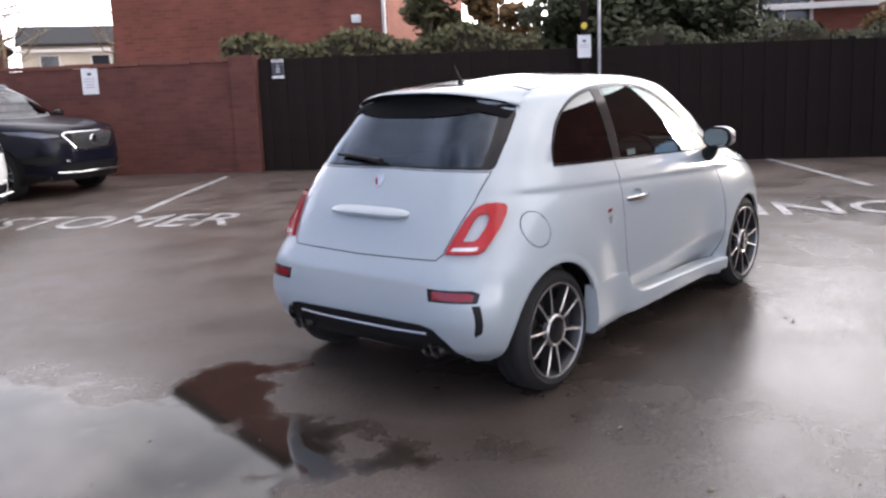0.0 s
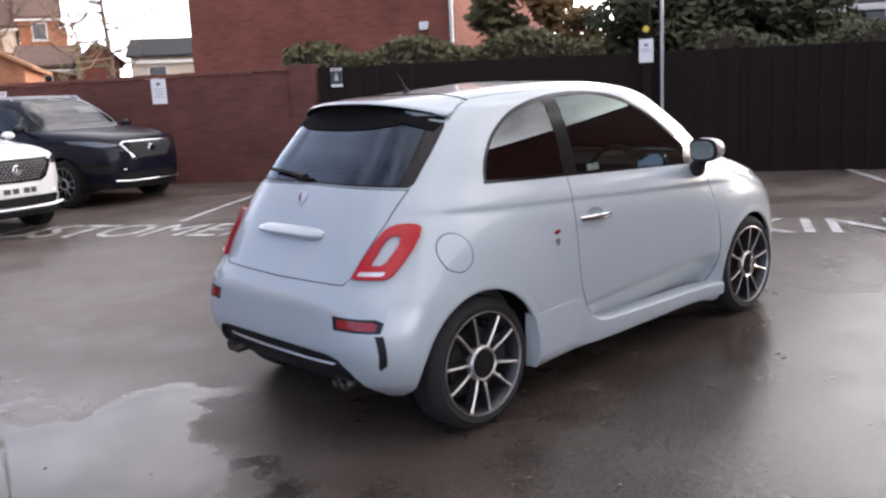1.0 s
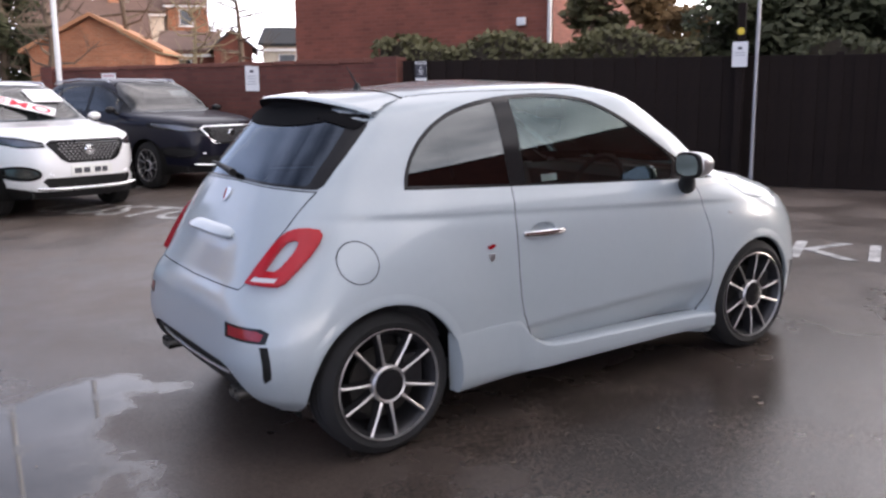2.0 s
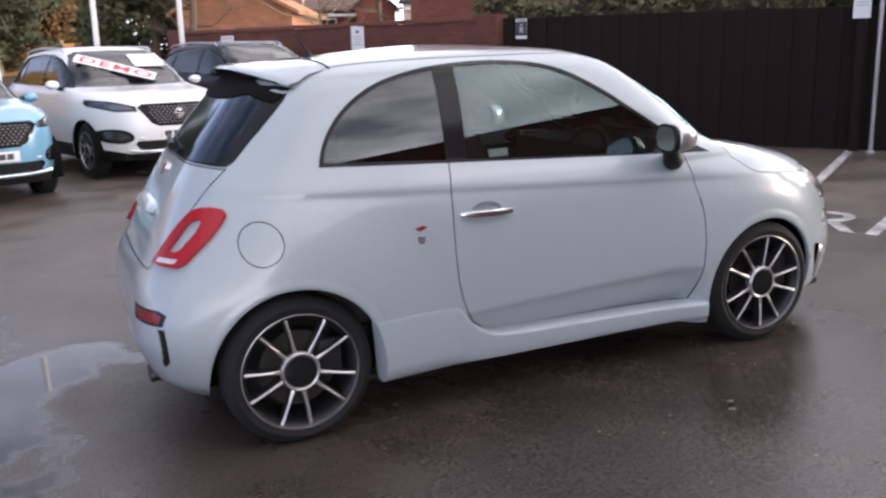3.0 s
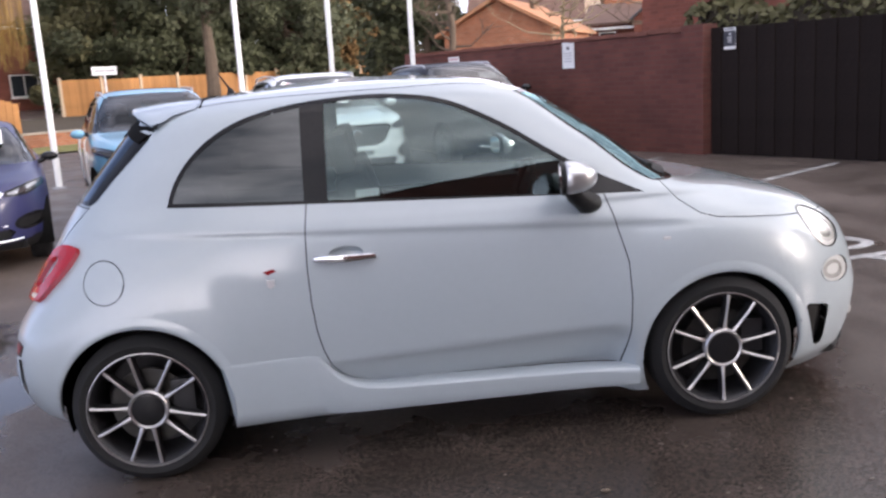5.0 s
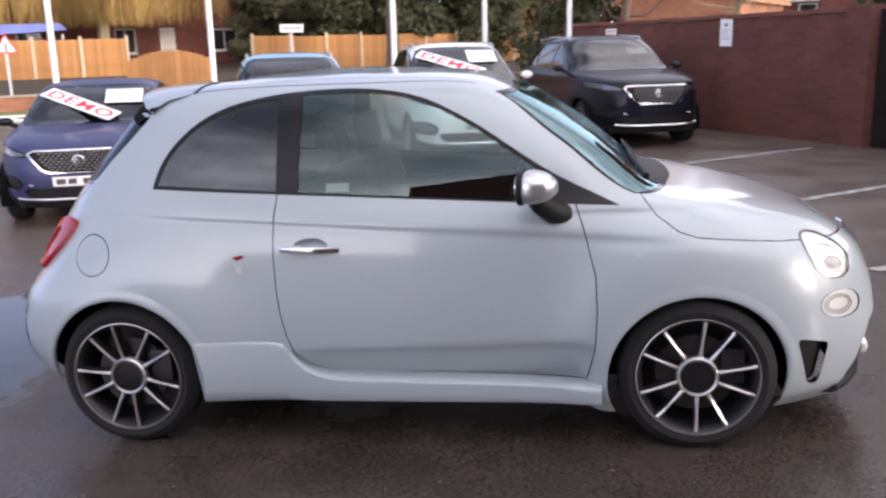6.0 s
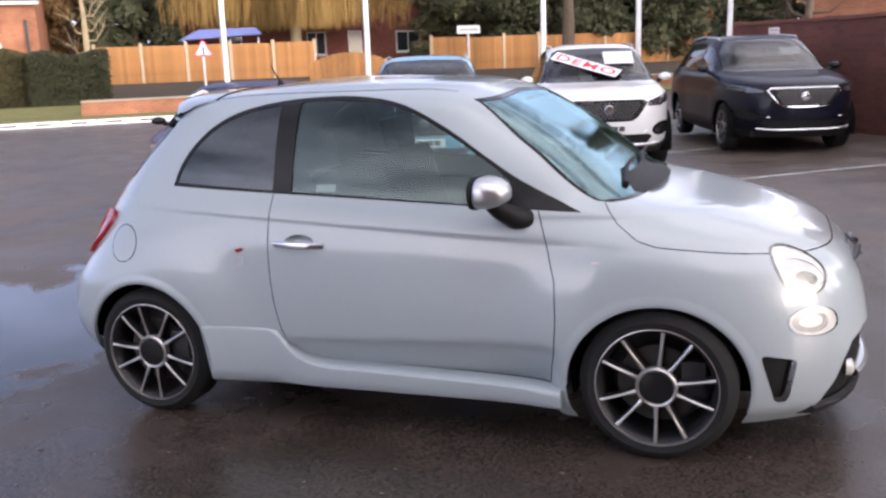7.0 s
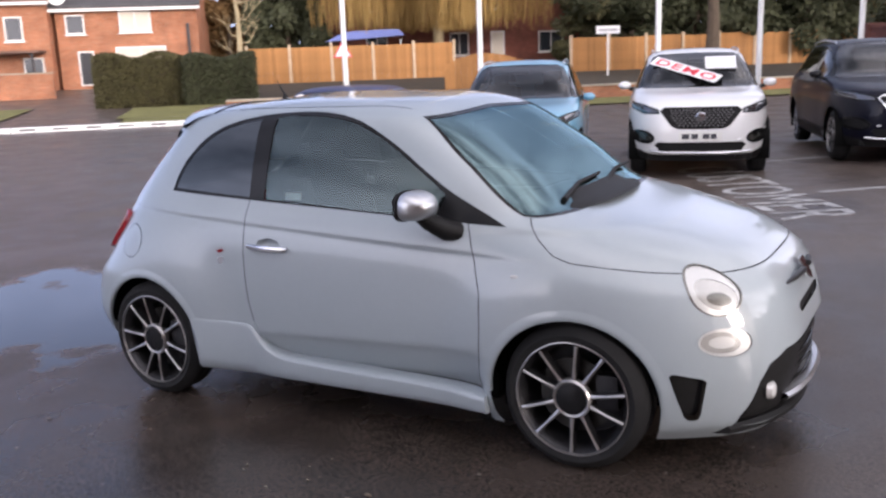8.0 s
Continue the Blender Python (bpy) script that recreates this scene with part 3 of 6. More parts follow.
    # lamps and openings in front
    for name, e, m1, lab in (("headlight", (-0.608, 0.727, 0.060, 0.097, 28, -26), HEADLAMP_RIM, "round clear headlight"),
                             ("lower_headlight", (-0.638, 0.541, 0.066, 0.056, 24, 5), HEADLAMP_RIM, "oval lower lamp")):
        ring = [f for f in cut(bm, ellipse(*e), "yz", front) if f.is_valid]
        core = [f for f in cut(bm, ellipse(e[0], e[1], e[2] * 0.93, e[3] * 0.95, e[4], e[5]), "yz", front) if f.is_valid]
        main = e[3] > 0.06
        bowl_line = ellipse(e[0] - e[2] * 0.06, e[1] - e[3] * 0.14, e[2] * 0.78, e[3] * 0.60, 20, e[5] * 0.6) if main else ellipse(e[0] - e[2] * 0.18, e[1], e[2] * 0.66, e[3] * 0.72, 20)
        cut(bm, bowl_line, "yz", front)
        eye_line = ellipse(e[0] - e[2] * 0.12, e[1] - e[3] * (0.30 if main else 0.0), e[2] * 0.46, e[3] * (0.26 if main else 0.42), 16)
        add("lamp_eye", [f for f in cut(bm, eye_line, "yz", front) if f.is_valid], HEADLAMP if main else HEADLAMP_RIM, -0.008)
        add("lamp_bowl", [f for f in bm.faces if front(f) and inside(bowl_line, f.calc_center_median().y, f.calc_center_median().z)], LAMP_BOWL, -0.006)
        core = [f for f in bm.faces if front(f) and inside(ellipse(e[0], e[1], e[2] * 0.93, e[3] * 0.95, e[4], e[5]), f.calc_center_median().y, f.calc_center_median().z)]
        add(name, core, m1, -0.004, lab)
        ring = [f for f in bm.faces if front(f) and inside(ellipse(*e), f.calc_center_median().y, f.calc_center_median().z)]
        add(name + "_ring", ring, HEADLAMP if main else PAINT, 0.002)
    vent = cut(bm, [(1.522, 0.418), (1.528, 0.428), (1.54, 0.43), (1.632, 0.408), (1.643, 0.40), (1.645, 0.388), (1.622, 0.258), (1.612, 0.24), (1.598, 0.236), (1.58, 0.238), (1.568, 0.25)], "xz", lambda f: f.calc_center_median().y < -0.2 and f.calc_center_median().x > 1.4)
    add("bumper_vent", vent, BLACK_MATT, -0.03, "black bumper side vent")
    mouth = cut(bm, [(0.05, 0.485), (-0.44, 0.478), (-0.53, 0.44), (-0.562, 0.38), (-0.575, 0.30), (-0.59, 0.24), (-0.59, 0.19), (0.05, 0.185)], "yz", front)
    add("lower_grille", mouth, BLACK_MATT, -0.03, "black honeycomb lower grille", joined=True)
    slit = cut(bm, [(0.05, 0.60), (-0.20, 0.60), (-0.235, 0.585), (-0.20, 0.56), (0.05, 0.56)], "yz", front)
    add("upper_grille", slit, BLACK_MATT, -0.01, joined=True)
    # bonnet
    hood = groove([(0.85, 1.08), (0.93, 1.01), (1.0, 0.915), (1.08, 0.855), (1.15, 0.832), (1.45, 0.797), (1.62, 0.782), (1.95, 0.767), (1.95, 1.1)], "xz",
                  lambda f: f.calc_center_median().x > 0.8 and f.calc_center_median().z > 0.6, 0.0035)
    add("bonnet", hood, PAINT, 0.0, joined=True)
    # what is left of the skin, with a dark lining behind the pillars and the roof
    inner, _ = lift(bm, [f for f in bm.faces if f.calc_center_median().z > 0.95 and f.calc_center_median().x < 0.95], -0.018, remove=False)
    bmesh.ops.reverse_faces(inner, faces=inner.faces)
    inner, _ = both_sides(inner)
    part("roof_lining", inner, LINING, car)
    skin, ns = lift(bm, list(bm.faces), 0.0, remove=False)
    bm.free()
    skin, ns = both_sides(skin, ns)
    part("body", skin, PAINT, car, "pale grey painted body", normals=ns)
    fit_hatchback(car, flank_y, roof_z, rear_x)
    return car


def wheel_wells(car, xs, hub_z, r, y0, y1, rise=None):
    for x in xs:
        for s in (-1, 1):
            bm = bmesh.new()
            n = 24
            a0, a1 = (radians(-15), radians(195)) if rise else (radians(-20), radians(200))
            outer, inner_ring = [], []
            for k in range(n + 1):
                a = a0 + (a1 - a0) * k / n
                p = (x + r * math.cos(a), hub_z + (rise or r) * math.sin(a))
                low = rise and math.sin(a) < 0.07  # tucked in behind the sill and the bumper
                outer.append(bm.verts.new((p[0], s * (y0 - 0.08 if low else y0), p[1])))
                inner_ring.append(bm.verts.new((p[0], s * y1, p[1])))
            for k in range(n):
                bm.faces.new((outer[k], outer[k + 1], inner_ring[k + 1], inner_ring[k]))
            bm.faces.new(inner_ring)
            part("wheel_well", bm, WELL_LINER, car)


def fit_hatchback(car, flank_y, roof_z, rear_x):
    """Wheels, trim, mirrors, spoiler and cabin of the pale grey hatchback."""
    for x in (HUB_F, HUB_R):
        for s in (-1, 1):
            wheel(car, (x, s * 0.80, HUB_Z), 0.298, 0.230, 0.19, 10, (TYRE, ALLOY, ALLOY_DARK), s, -0.05, 32 if x > 0 else 8.5)
    wheel_wells(car, (HUB_F, HUB_R), 0.292, 0.35, 0.765, 0.50, 0.37)
    # rolled lips round the wheel arches
    for x0, rise in ARCH_RISE:
        for s in (-1, 1):
            bm = bmesh.new()
            rows = []
            for k in range(37):
                a = radians((-17 + 197 * k / 36) if x0 > 0 else 176 * k / 36)
                end = ease(min(k, 36 - k) / 5)
                row = []
                for grow, out in ((0.040, 0.0006), (0.026, 0.0022), (0.014, 0.0036), (0.003, 0.0038), (-0.003, 0.001), (-0.004, -0.014)):
                    x, z = x0 + (0.342 + grow) * math.cos(a), 0.292 + (rise + grow) * math.sin(a)
                    base = flank_y(x0 + (0.342 + max(grow, 0.006)) * math.cos(a), 0.292 + (rise + max(grow, 0.006)) * math.sin(a))
                    row.append(bm.verts.new((x, s * (base + (out * end if out > 0 else out)), z)))
                rows.append(row)
            for p, q in zip(rows, rows[1:]):
                for i in range(len(p) - 1):
                    bm.faces.new((p[i], p[i + 1], q[i + 1], q[i]))
            bmesh.ops.recalc_face_normals(bm, faces=bm.faces)
            part("arch_lip", bm, PAINT, car)
    # underbody
    bm = bmesh.new()
    box(bm, (1.55, 1.36, 0.18), (0, 0, 0.29), 0.02)
    box(bm, (0.5, 0.9, 0.16), (1.15, 0, 0.30), 0.02)
    box(bm, (0.75, 0.86, 0.16), (-1.2, 0, 0.32), 0.02)
    part("underbody", bm, BLACK_MATT, car)
    # side skirts: a proud sill that sweeps up behind the door
    for s in (-1, 1):
        bm = bmesh.new()
        rows = []
        for x, zt in SKIRT_LINE:
            ledge = 0.034 * min(1.0, max(0.0, (x + 0.50) / 0.12)) * min(1.0, max(0.0, (0.80 - x) / 0.09))
            over = 0.004 + 0.006 * min(1.0, max(0.0, (x + 0.50) / 0.1))
            base = flank_y(x, 0.47) if x > -0.5 else flank_y(x, zt)
            row = []
            for depth, drop, inn in ((ledge + 0.055, 0.0, 0.0), (ledge + 0.006, 0.001, 0), (ledge * 0.25, 0.006, 0), (0.0, 0.014, 0), (-0.001, 0.026, 0),
                                     (0.004, 0.45, 1), (0.004, 0.75, 1), (0.012, 0.93, 1), (0.03, 1.0, 1), (0.09, 1.01, 1)):
                low = 0.190
                z = zt - drop if not inn else zt - 0.026 - (zt - 0.026 - low) * drop
                y = base + over - depth
                if depth < 0.02:
                    y = max(y, flank_y(x, z) + 0.003)
                xs = x
                if x < -0.85:
                    xs = HUB_R + 0.342 * math.sqrt(max(0.0, 1 - ((z - 0.292) / 0.343) ** 2)) + 0.003
                row.append(bm.verts.new((xs, s * y, z)))
            rows.append(row)
        for a, b in zip(rows, rows[1:]):
            for i in range(len(a) - 1):
                bm.faces.new((a[i], a[i + 1], b[i + 1], b[i]))
        bm.faces.new(rows[0])
        bm.faces.new(rows[-1][::-1])
        bmesh.ops.recalc_face_normals(bm, faces=bm.faces)
        part("side_skirt", bm, PAINT, car, "pale grey side skirt")
    # gutters along the roof's edges
    for s in (-1, 1):
        bm = bmesh.new()
        line = []
        for k in range(25):
            x = -0.90 + 1.22 * k / 24
            y = -0.47 - 0.05 * math.sin(math.pi * min(1, (x + 0.90) / 1.5))
            line.append((x, s * -y, roof_z(x, y) - 0.001))
        line = [(-0.93, s * 0.41, roof_z(-0.93, -0.41) - 0.001)] + line
        tube(bm, line, 0.0025, 6)
        part("roof_gutter", bm, SEAM, car)
    # joint between the roof and its spoiler
    bm = bmesh.new()
    tube(bm, [(-0.885 + 0.03 * abs(y / 0.49), y, roof_z(-0.885 + 0.03 * abs(y / 0.49), y) + 0.002) for y in (-0.49 + 0.07 * k for k in range(15))], 0.0035, 6)
    part("spoiler_joint", bm, SEAM, car)
    # roof spoiler: a painted blade over a deep gloss black recess
    n = 24
    blade, under = bmesh.new(), bmesh.new()
    tops, deeps = [], []

    def clear_x(x, y, z):
        return min(x, rear_x(y, z) - 0.012) if roof_z(-1.0, y) > z + 0.01 else x

    for k in range(n + 1):
        y = -0.545 + 1.09 * k / n
        e = abs(y / 0.545)
        tip = -1.205 + 0.165 * e ** 2.6
        drop = 0.072 * e ** 2.6
        root_x = -0.90 + 0.03 * e
        root_z = roof_z(root_x, y * 0.9) + 0.003
        tops.append([blade.verts.new(p) for p in ((root_x, y * 0.9, root_z), ((root_x + tip) / 2, y * 0.955, (root_z + 1.452 - drop) / 2 + 0.006), (tip + 0.04, y * 0.99, 1.457 - drop), (tip + 0.008, y, 1.452 - drop),
                                                  (tip, y, 1.444 - drop), (tip + 0.006, y, 1.436 - drop), (tip + 0.03, y * 0.99, 1.430 - drop))])
        shut = 1.325 + 0.045 * e ** 3
        deeps.append([under.verts.new(p) for p in ((tip + 0.012, y * 0.995, 1.437 - drop), (tip + 0.035, y * 0.985, 1.424 - drop), *((clear_x(tip + 0.035, y * 0.975, z - drop), y * 0.975, z - drop) for z in (1.415, 1.406, 1.396)), (rear_x(y * 0.965, 1.385 - drop) - 0.007, y * 0.965, 1.385 - drop),
                                                   (rear_x(y * 0.93, shut + 0.015) - 0.004, y * 0.93, shut + 0.015), (rear_x(y * 0.915, shut) - 0.003, y * 0.915, shut), (rear_x(y * 0.91, shut) + 0.012, y * 0.91, shut - 0.002))])
    for mesh, lines in ((blade, tops), (under, deeps)):
        for a, b in zip(lines, lines[1:]):
            for i in range(len(a) - 1):
                mesh.faces.new((a[i], a[i + 1], b[i + 1], b[i]))
        bmesh.ops.recalc_face_normals(mesh, faces=mesh.faces)
    if sum(f.normal.z for f in blade.faces) < 0:
        bmesh.ops.reverse_faces(blade, faces=blade.faces)
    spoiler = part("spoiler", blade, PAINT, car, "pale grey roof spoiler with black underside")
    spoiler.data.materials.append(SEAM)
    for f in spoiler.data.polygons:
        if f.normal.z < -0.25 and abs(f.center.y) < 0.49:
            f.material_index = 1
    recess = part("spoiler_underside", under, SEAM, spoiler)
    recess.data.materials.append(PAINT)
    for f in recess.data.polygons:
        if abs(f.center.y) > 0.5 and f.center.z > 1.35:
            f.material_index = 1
    # mirrors
    for s in (-1, 1):
        bm = bmesh.new()
        bmesh.ops.create_uvsphere(bm, u_segments=24, v_segments=14, radius=1)
        for v in bm.verts:
            x, y, z = v.co
            k = (abs(y) ** 3 + abs(z) ** 3) ** (1 / 3) / max(1e-6, math.hypot(y, z))  # a squarer face than an oval
            x, y, z = x, y / max(k, 0.6), z / max(k, 0.6)
            v.co = ((x * 0.108 if x > 0 else x * 0.03), y * 0.088, z * (0.066 if z > 0 else 0.054))
        bmesh.ops.transform(bm, matrix=pose(0.535, s * 0.885, 1.055, 0, 0, s * 10), verts=bm.verts)
        mirror = part("wing_mirror", bm, SILVER, car, "satin silver wing mirror cap")
        bm = bmesh.new()
        tube(bm, [(0.66, s * 0.735, 0.93), (0.62, s * 0.78, 0.945), (0.57, s * 0.83, 0.985), (0.545, s * 0.86, 1.02)], [0.04, 0.045, 0.036, 0.03], 12)
        part("mirror_foot", bm, BLACK_MATT, mirror)
        for name, wide, tall, back, mat in (("mirror_housing", 0.092, 0.062, -0.028, BLACK_MATT), ("mirror_glass", 0.080, 0.051, -0.034, MIRROR_GLASS)):
            bm = bmesh.new()
            slab(bm, squarish(0, 0.004, wide, tall, 28), 0.014, "yz", back)
            bmesh.ops.transform(bm, matrix=pose(0.535, s * 0.885, 1.055, 0, 0, s * 10), verts=bm.verts)
            part(name, bm, mat, mirror)
    # door handles
    for s in (-1, 1):
        bm = bmesh.new()
        n = 14
        rows = []
        for k in range(n + 1):
            f = k / n
            x = -0.445 + 0.235 * f
            b = 0.012 + 0.022 * math.sin(math.pi * f)
            h = 0.011 + 0.004 * math.sin(math.pi * f)
            c = (x, s * (flank_y(-0.33, 0.826) - 0.006 + b), 0.826 - 0.006 * f)
            rows.append([bm.verts.new((c[0], c[1] + s * 0.008 * math.cos(a), c[2] + h * math.sin(a))) for a in (2 * math.pi * j / 8 for j in range(8))])
        for a, b in zip(rows, rows[1:]):
            for i in range(8):
                bm.faces.new((a[i], a[(i + 1) % 8], b[(i + 1) % 8], b[i]))
        bm.faces.new(rows[0])
        bm.faces.new(rows[-1][::-1])
        bmesh.ops.recalc_face_normals(bm, faces=bm.faces)
        handle = part("door_handle", bm, CHROME, car, "chrome bar door handle")
        bm = bmesh.new()
        rings = []
        for shrink, deep in ((1.0, 0.0), (0.93, 0.010), (0.75, 0.021), (0.4, 0.027), (0.02, 0.028)):
            rings.append([bm.verts.new((x, s * (flank_y(x, z) - deep), z)) for x, z in ellipse(HANDLE_DISH[0], HANDLE_DISH[1], HANDLE_DISH[2] * shrink, HANDLE_DISH[3] * shrink, 28)])
        for a, b in zip(rings, rings[1:]):
            for i in range(28):
                bm.faces.new((a[i], a[(i + 1) % 28], b[(i + 1) % 28], b[i]))
        bmesh.ops.recalc_face_normals(bm, faces=bm.faces)
        part("handle_recess", bm, PAINT, handle)
    # badges
    for s in (-1, 1):
        bm = bmesh.new()
        slab(bm, [(-0.645, 0.797), (-0.61, 0.806), (-0.594, 0.798), (-0.612, 0.79), (-0.627, 0.784)], 0.004, "xz", s * (flank_y(-0.62, 0.797) + 0.001) - 0.002)
        badge = part("side_badge", bm, RED_DARK, car, "small red and silver side badge", smooth=False)
        bm = bmesh.new()
        slab(bm, [(-0.637, 0.765), (-0.605, 0.765), (-0.607, 0.74), (-0.621, 0.73), (-0.635, 0.74)], 0.004, "xz", s * (flank_y(-0.62, 0.75) + 0.001) - 0.002)
        part("badge_shield", bm, SILVER, badge, smooth=False)
        bm = bmesh.new()
        box(bm, (0.03, 0.004, 0.012), (0.93, s * flank_y(0.93, 0.776), 0.776), 0.001)
        part("side_repeater", bm, WHITE_LENS, car)
    bm = bmesh.new()
    shield = [(-0.034, 0.032), (0.034, 0.032), (0.036, 0.0), (0.022, -0.032), (0, -0.046), (-0.022, -0.032), (-0.036, 0.0)]
    slab(bm, shield, 0.006, "yz")
    rear_badge = part("rear_badge", bm, CHROME, car, "shield-shaped rear badge", smooth=False)
    rear_badge.matrix_local = pose(-1.478, 0, 1.04, 0, 31, 0) @ Matrix.Scale(0.85, 4)
    bm = bmesh.new()
    slab(bm, [(y * 0.78, z * 0.78) for y, z in shield[1:5]], 0.003, "yz", -0.003)
    part("badge_field", bm, RED_DARK, rear_badge, smooth=False)
    # tailgate grip
    bm = bmesh.new()
    rows = []
    for k in range(17):
        y = -0.26 + 0.52 * k / 16
        e = 1 - abs(y / 0.26) ** 6 * 0.6
        rows.append([bm.verts.new((-1.553 + x * e, y, 0.892 + z * e)) for x, z in ((0.01, 0.028), (-0.03, 0.02), (-0.048, 0.0), (-0.045, -0.012), (0.0, -0.03))])
    for a, b in zip(rows, rows[1:]):
        for i in range(4):
            bm.faces.new((a[i], a[i + 1], b[i + 1], b[i]))
    bm.faces.new(rows[0])
    bm.faces.new(rows[-1][::-1])
    bmesh.ops.recalc_face_normals(bm, faces=bm.faces)
    part("tailgate_grip", bm, PAINT, car)
    # exhausts
    for s in (-1, 1):
        for dy in (0.0, 0.056):
            bm = bmesh.new()
            lathe(bm, [(0.027, 0.10), (0.029, 0.0), (0.026, -0.004), (0.023, 0.0), (0.022, 0.09), (0.001, 0.09)], seg=20, axis="x")
            pipe = part("exhaust_tip", bm, STEEL, car)
            pipe.location = (-1.675, s * (0.425 + dy), 0.285)
    # diffuser lip
    bm = bmesh.new()
    tube(bm, [(-1.70 + 0.06 * abs(y / 0.6) ** 3, y, 0.368) for y in (-0.43, -0.36, -0.25, 0, 0.25, 0.36, 0.43)], 0.007, 8)
    part("diffuser_lip", bm, SILVER, car, "thin grey metal diffuser lip")
    # roof aerial
    bm = bmesh.new()
    lathe(bm, [(0.02, 0.0), (0.016, 0.015), (0.008, 0.03)], (-0.80, 0, 1.468), 14, "z")
    tube(bm, [(-0.80, 0, 1.49), (-0.825, 0, 1.53), (-0.85, 0, 1.575)], [0.006, 0.004, 0.0018], 8)
    part("roof_aerial", bm, BLACK_MATT, car)
    # wipers and cowl
    bm = bmesh.new()
    rows = []
    for k in range(19):
        y = -0.60 + 1.2 * k / 18
        x = 1.06 - 0.17 * abs(y / 0.62) ** 2.6
        rows.append([bm.verts.new((x + dx, y, 1.0 - 0.02 * abs(y / 0.6) ** 3 + dz)) for dx, dz in ((-0.08, 0.045), (-0.02, 0.012), (0.03, 0.004), (0.055, -0.010))])
    for a, b in zip(rows, rows[1:]):
        for i in range(3):
            bm.faces.new((a[i], a[i + 1], b[i + 1], b[i]))
    part("wiper_cowl", bm, BLACK_MATT, car)
    for y0, y1 in ((-0.42, 0.12), (0.1, 0.55)):
        bm = bmesh.new()
        tube(bm, [(0.99, y0, 1.02), (0.955, (y0 + y1) / 2, 1.06), (0.95, y1, 1.065)], [0.014, 0.01, 0.007], 8)
        part("wiper", bm, BLACK_MATT, car)
    bm = bmesh.new()
    tube(bm, [(-1.435, 0.02, 1.125), (-1.425, 0.15, 1.14), (-1.40, 0.36, 1.15)], [0.018, 0.012, 0.008], 8)
    part("rear_wiper", bm, BLACK_MATT, car)
    # front badge bar
    bm = bmesh.new()
    slab(bm, [(p[0] * 1.25, p[1] * 1.25) for p in shield], 0.008, "yz")
    front_badge = part("front_badge", bm, CHROME, car, smooth=False)
    front_badge.matrix_local = pose(1.878, 0, 0.70, 0, -30, 0)
    for s in (-1, 1):
        bm = bmesh.new()
        tube(bm, [(1.885, s * 0.06, 0.70), (1.872, s * 0.18, 0.695), (1.845, s * 0.30, 0.685)], [0.014, 0.012, 0.006], 8)
        part("front_trim_bar", bm, ALLOY_DARK, car)
    bm = bmesh.new()
    rows = []
    for k in range(21):
        y = -0.36 + 0.72 * k / 20
        x = 1.925 - 0.20 * abs(y / 0.6) ** 2.6
        rows.append([bm.verts.new((x + dx, y, dz)) for dx, dz in ((-0.06, 0.272), (0.0, 0.268), (0.012, 0.255), (0.0, 0.238), (-0.06, 0.232))])
    for a, b in zip(rows, rows[1:]):
        for i in range(4):
            bm.faces.new((a[i], a[i + 1], b[i + 1], b[i]))
    bmesh.ops.recalc_face_normals(bm, faces=bm.faces)
    part("front_splitter", bm, SILVER, car)
    bm = bmesh.new()
    rows = []
    for k in range(25):
        y = -0.60 + 1.2 * k / 24
        x = 1.890 - 0.21 * abs(y / 0.62) ** 2.8
        rows.append([bm.verts.new((x + dx, y, dz)) for dx, dz in ((-0.10, 0.205), (0.0, 0.20), (0.018, 0.185), (0.012, 0.165), (-0.10, 0.155))])
    for a, b in zip(rows, rows[1:]):
        for i in range(4):
            bm.faces.new((a[i], a[i + 1], b[i + 1], b[i]))
    bm.faces.new(rows[0])
    bm.faces.new(rows[-1][::-1])
    bmesh.ops.recalc_face_normals(bm, faces=bm.faces)
    part("front_lip", bm, BLACK_MATT, car)
    for s in (-1, 1):
        bm = bmesh.new()
        lathe(bm, [(0.001, 0.012), (0.024, 0.008), (0.033, 0.0), (0.036, -0.02)], (1.845, s * 0.47, 0.315), 18, "x")
        part("fog_lamp", bm, WHITE_LENS, car)
    # grille mesh bars
    for k in range(5):
        bm = bmesh.new()
        z = 0.235 + 0.05 * k
        half = 0.54 - 0.055 * k
        tube(bm, [(1.905 - 0.20 * abs(y / 0.6) ** 2.4, y, z) for y in (-half, -half * 0.6, -half * 0.2, half * 0.2, half * 0.6, half)], 0.006, 6)
        part("grille_bar", bm, BLACK_GLOSS, car)
    cabin(car, 0.0)


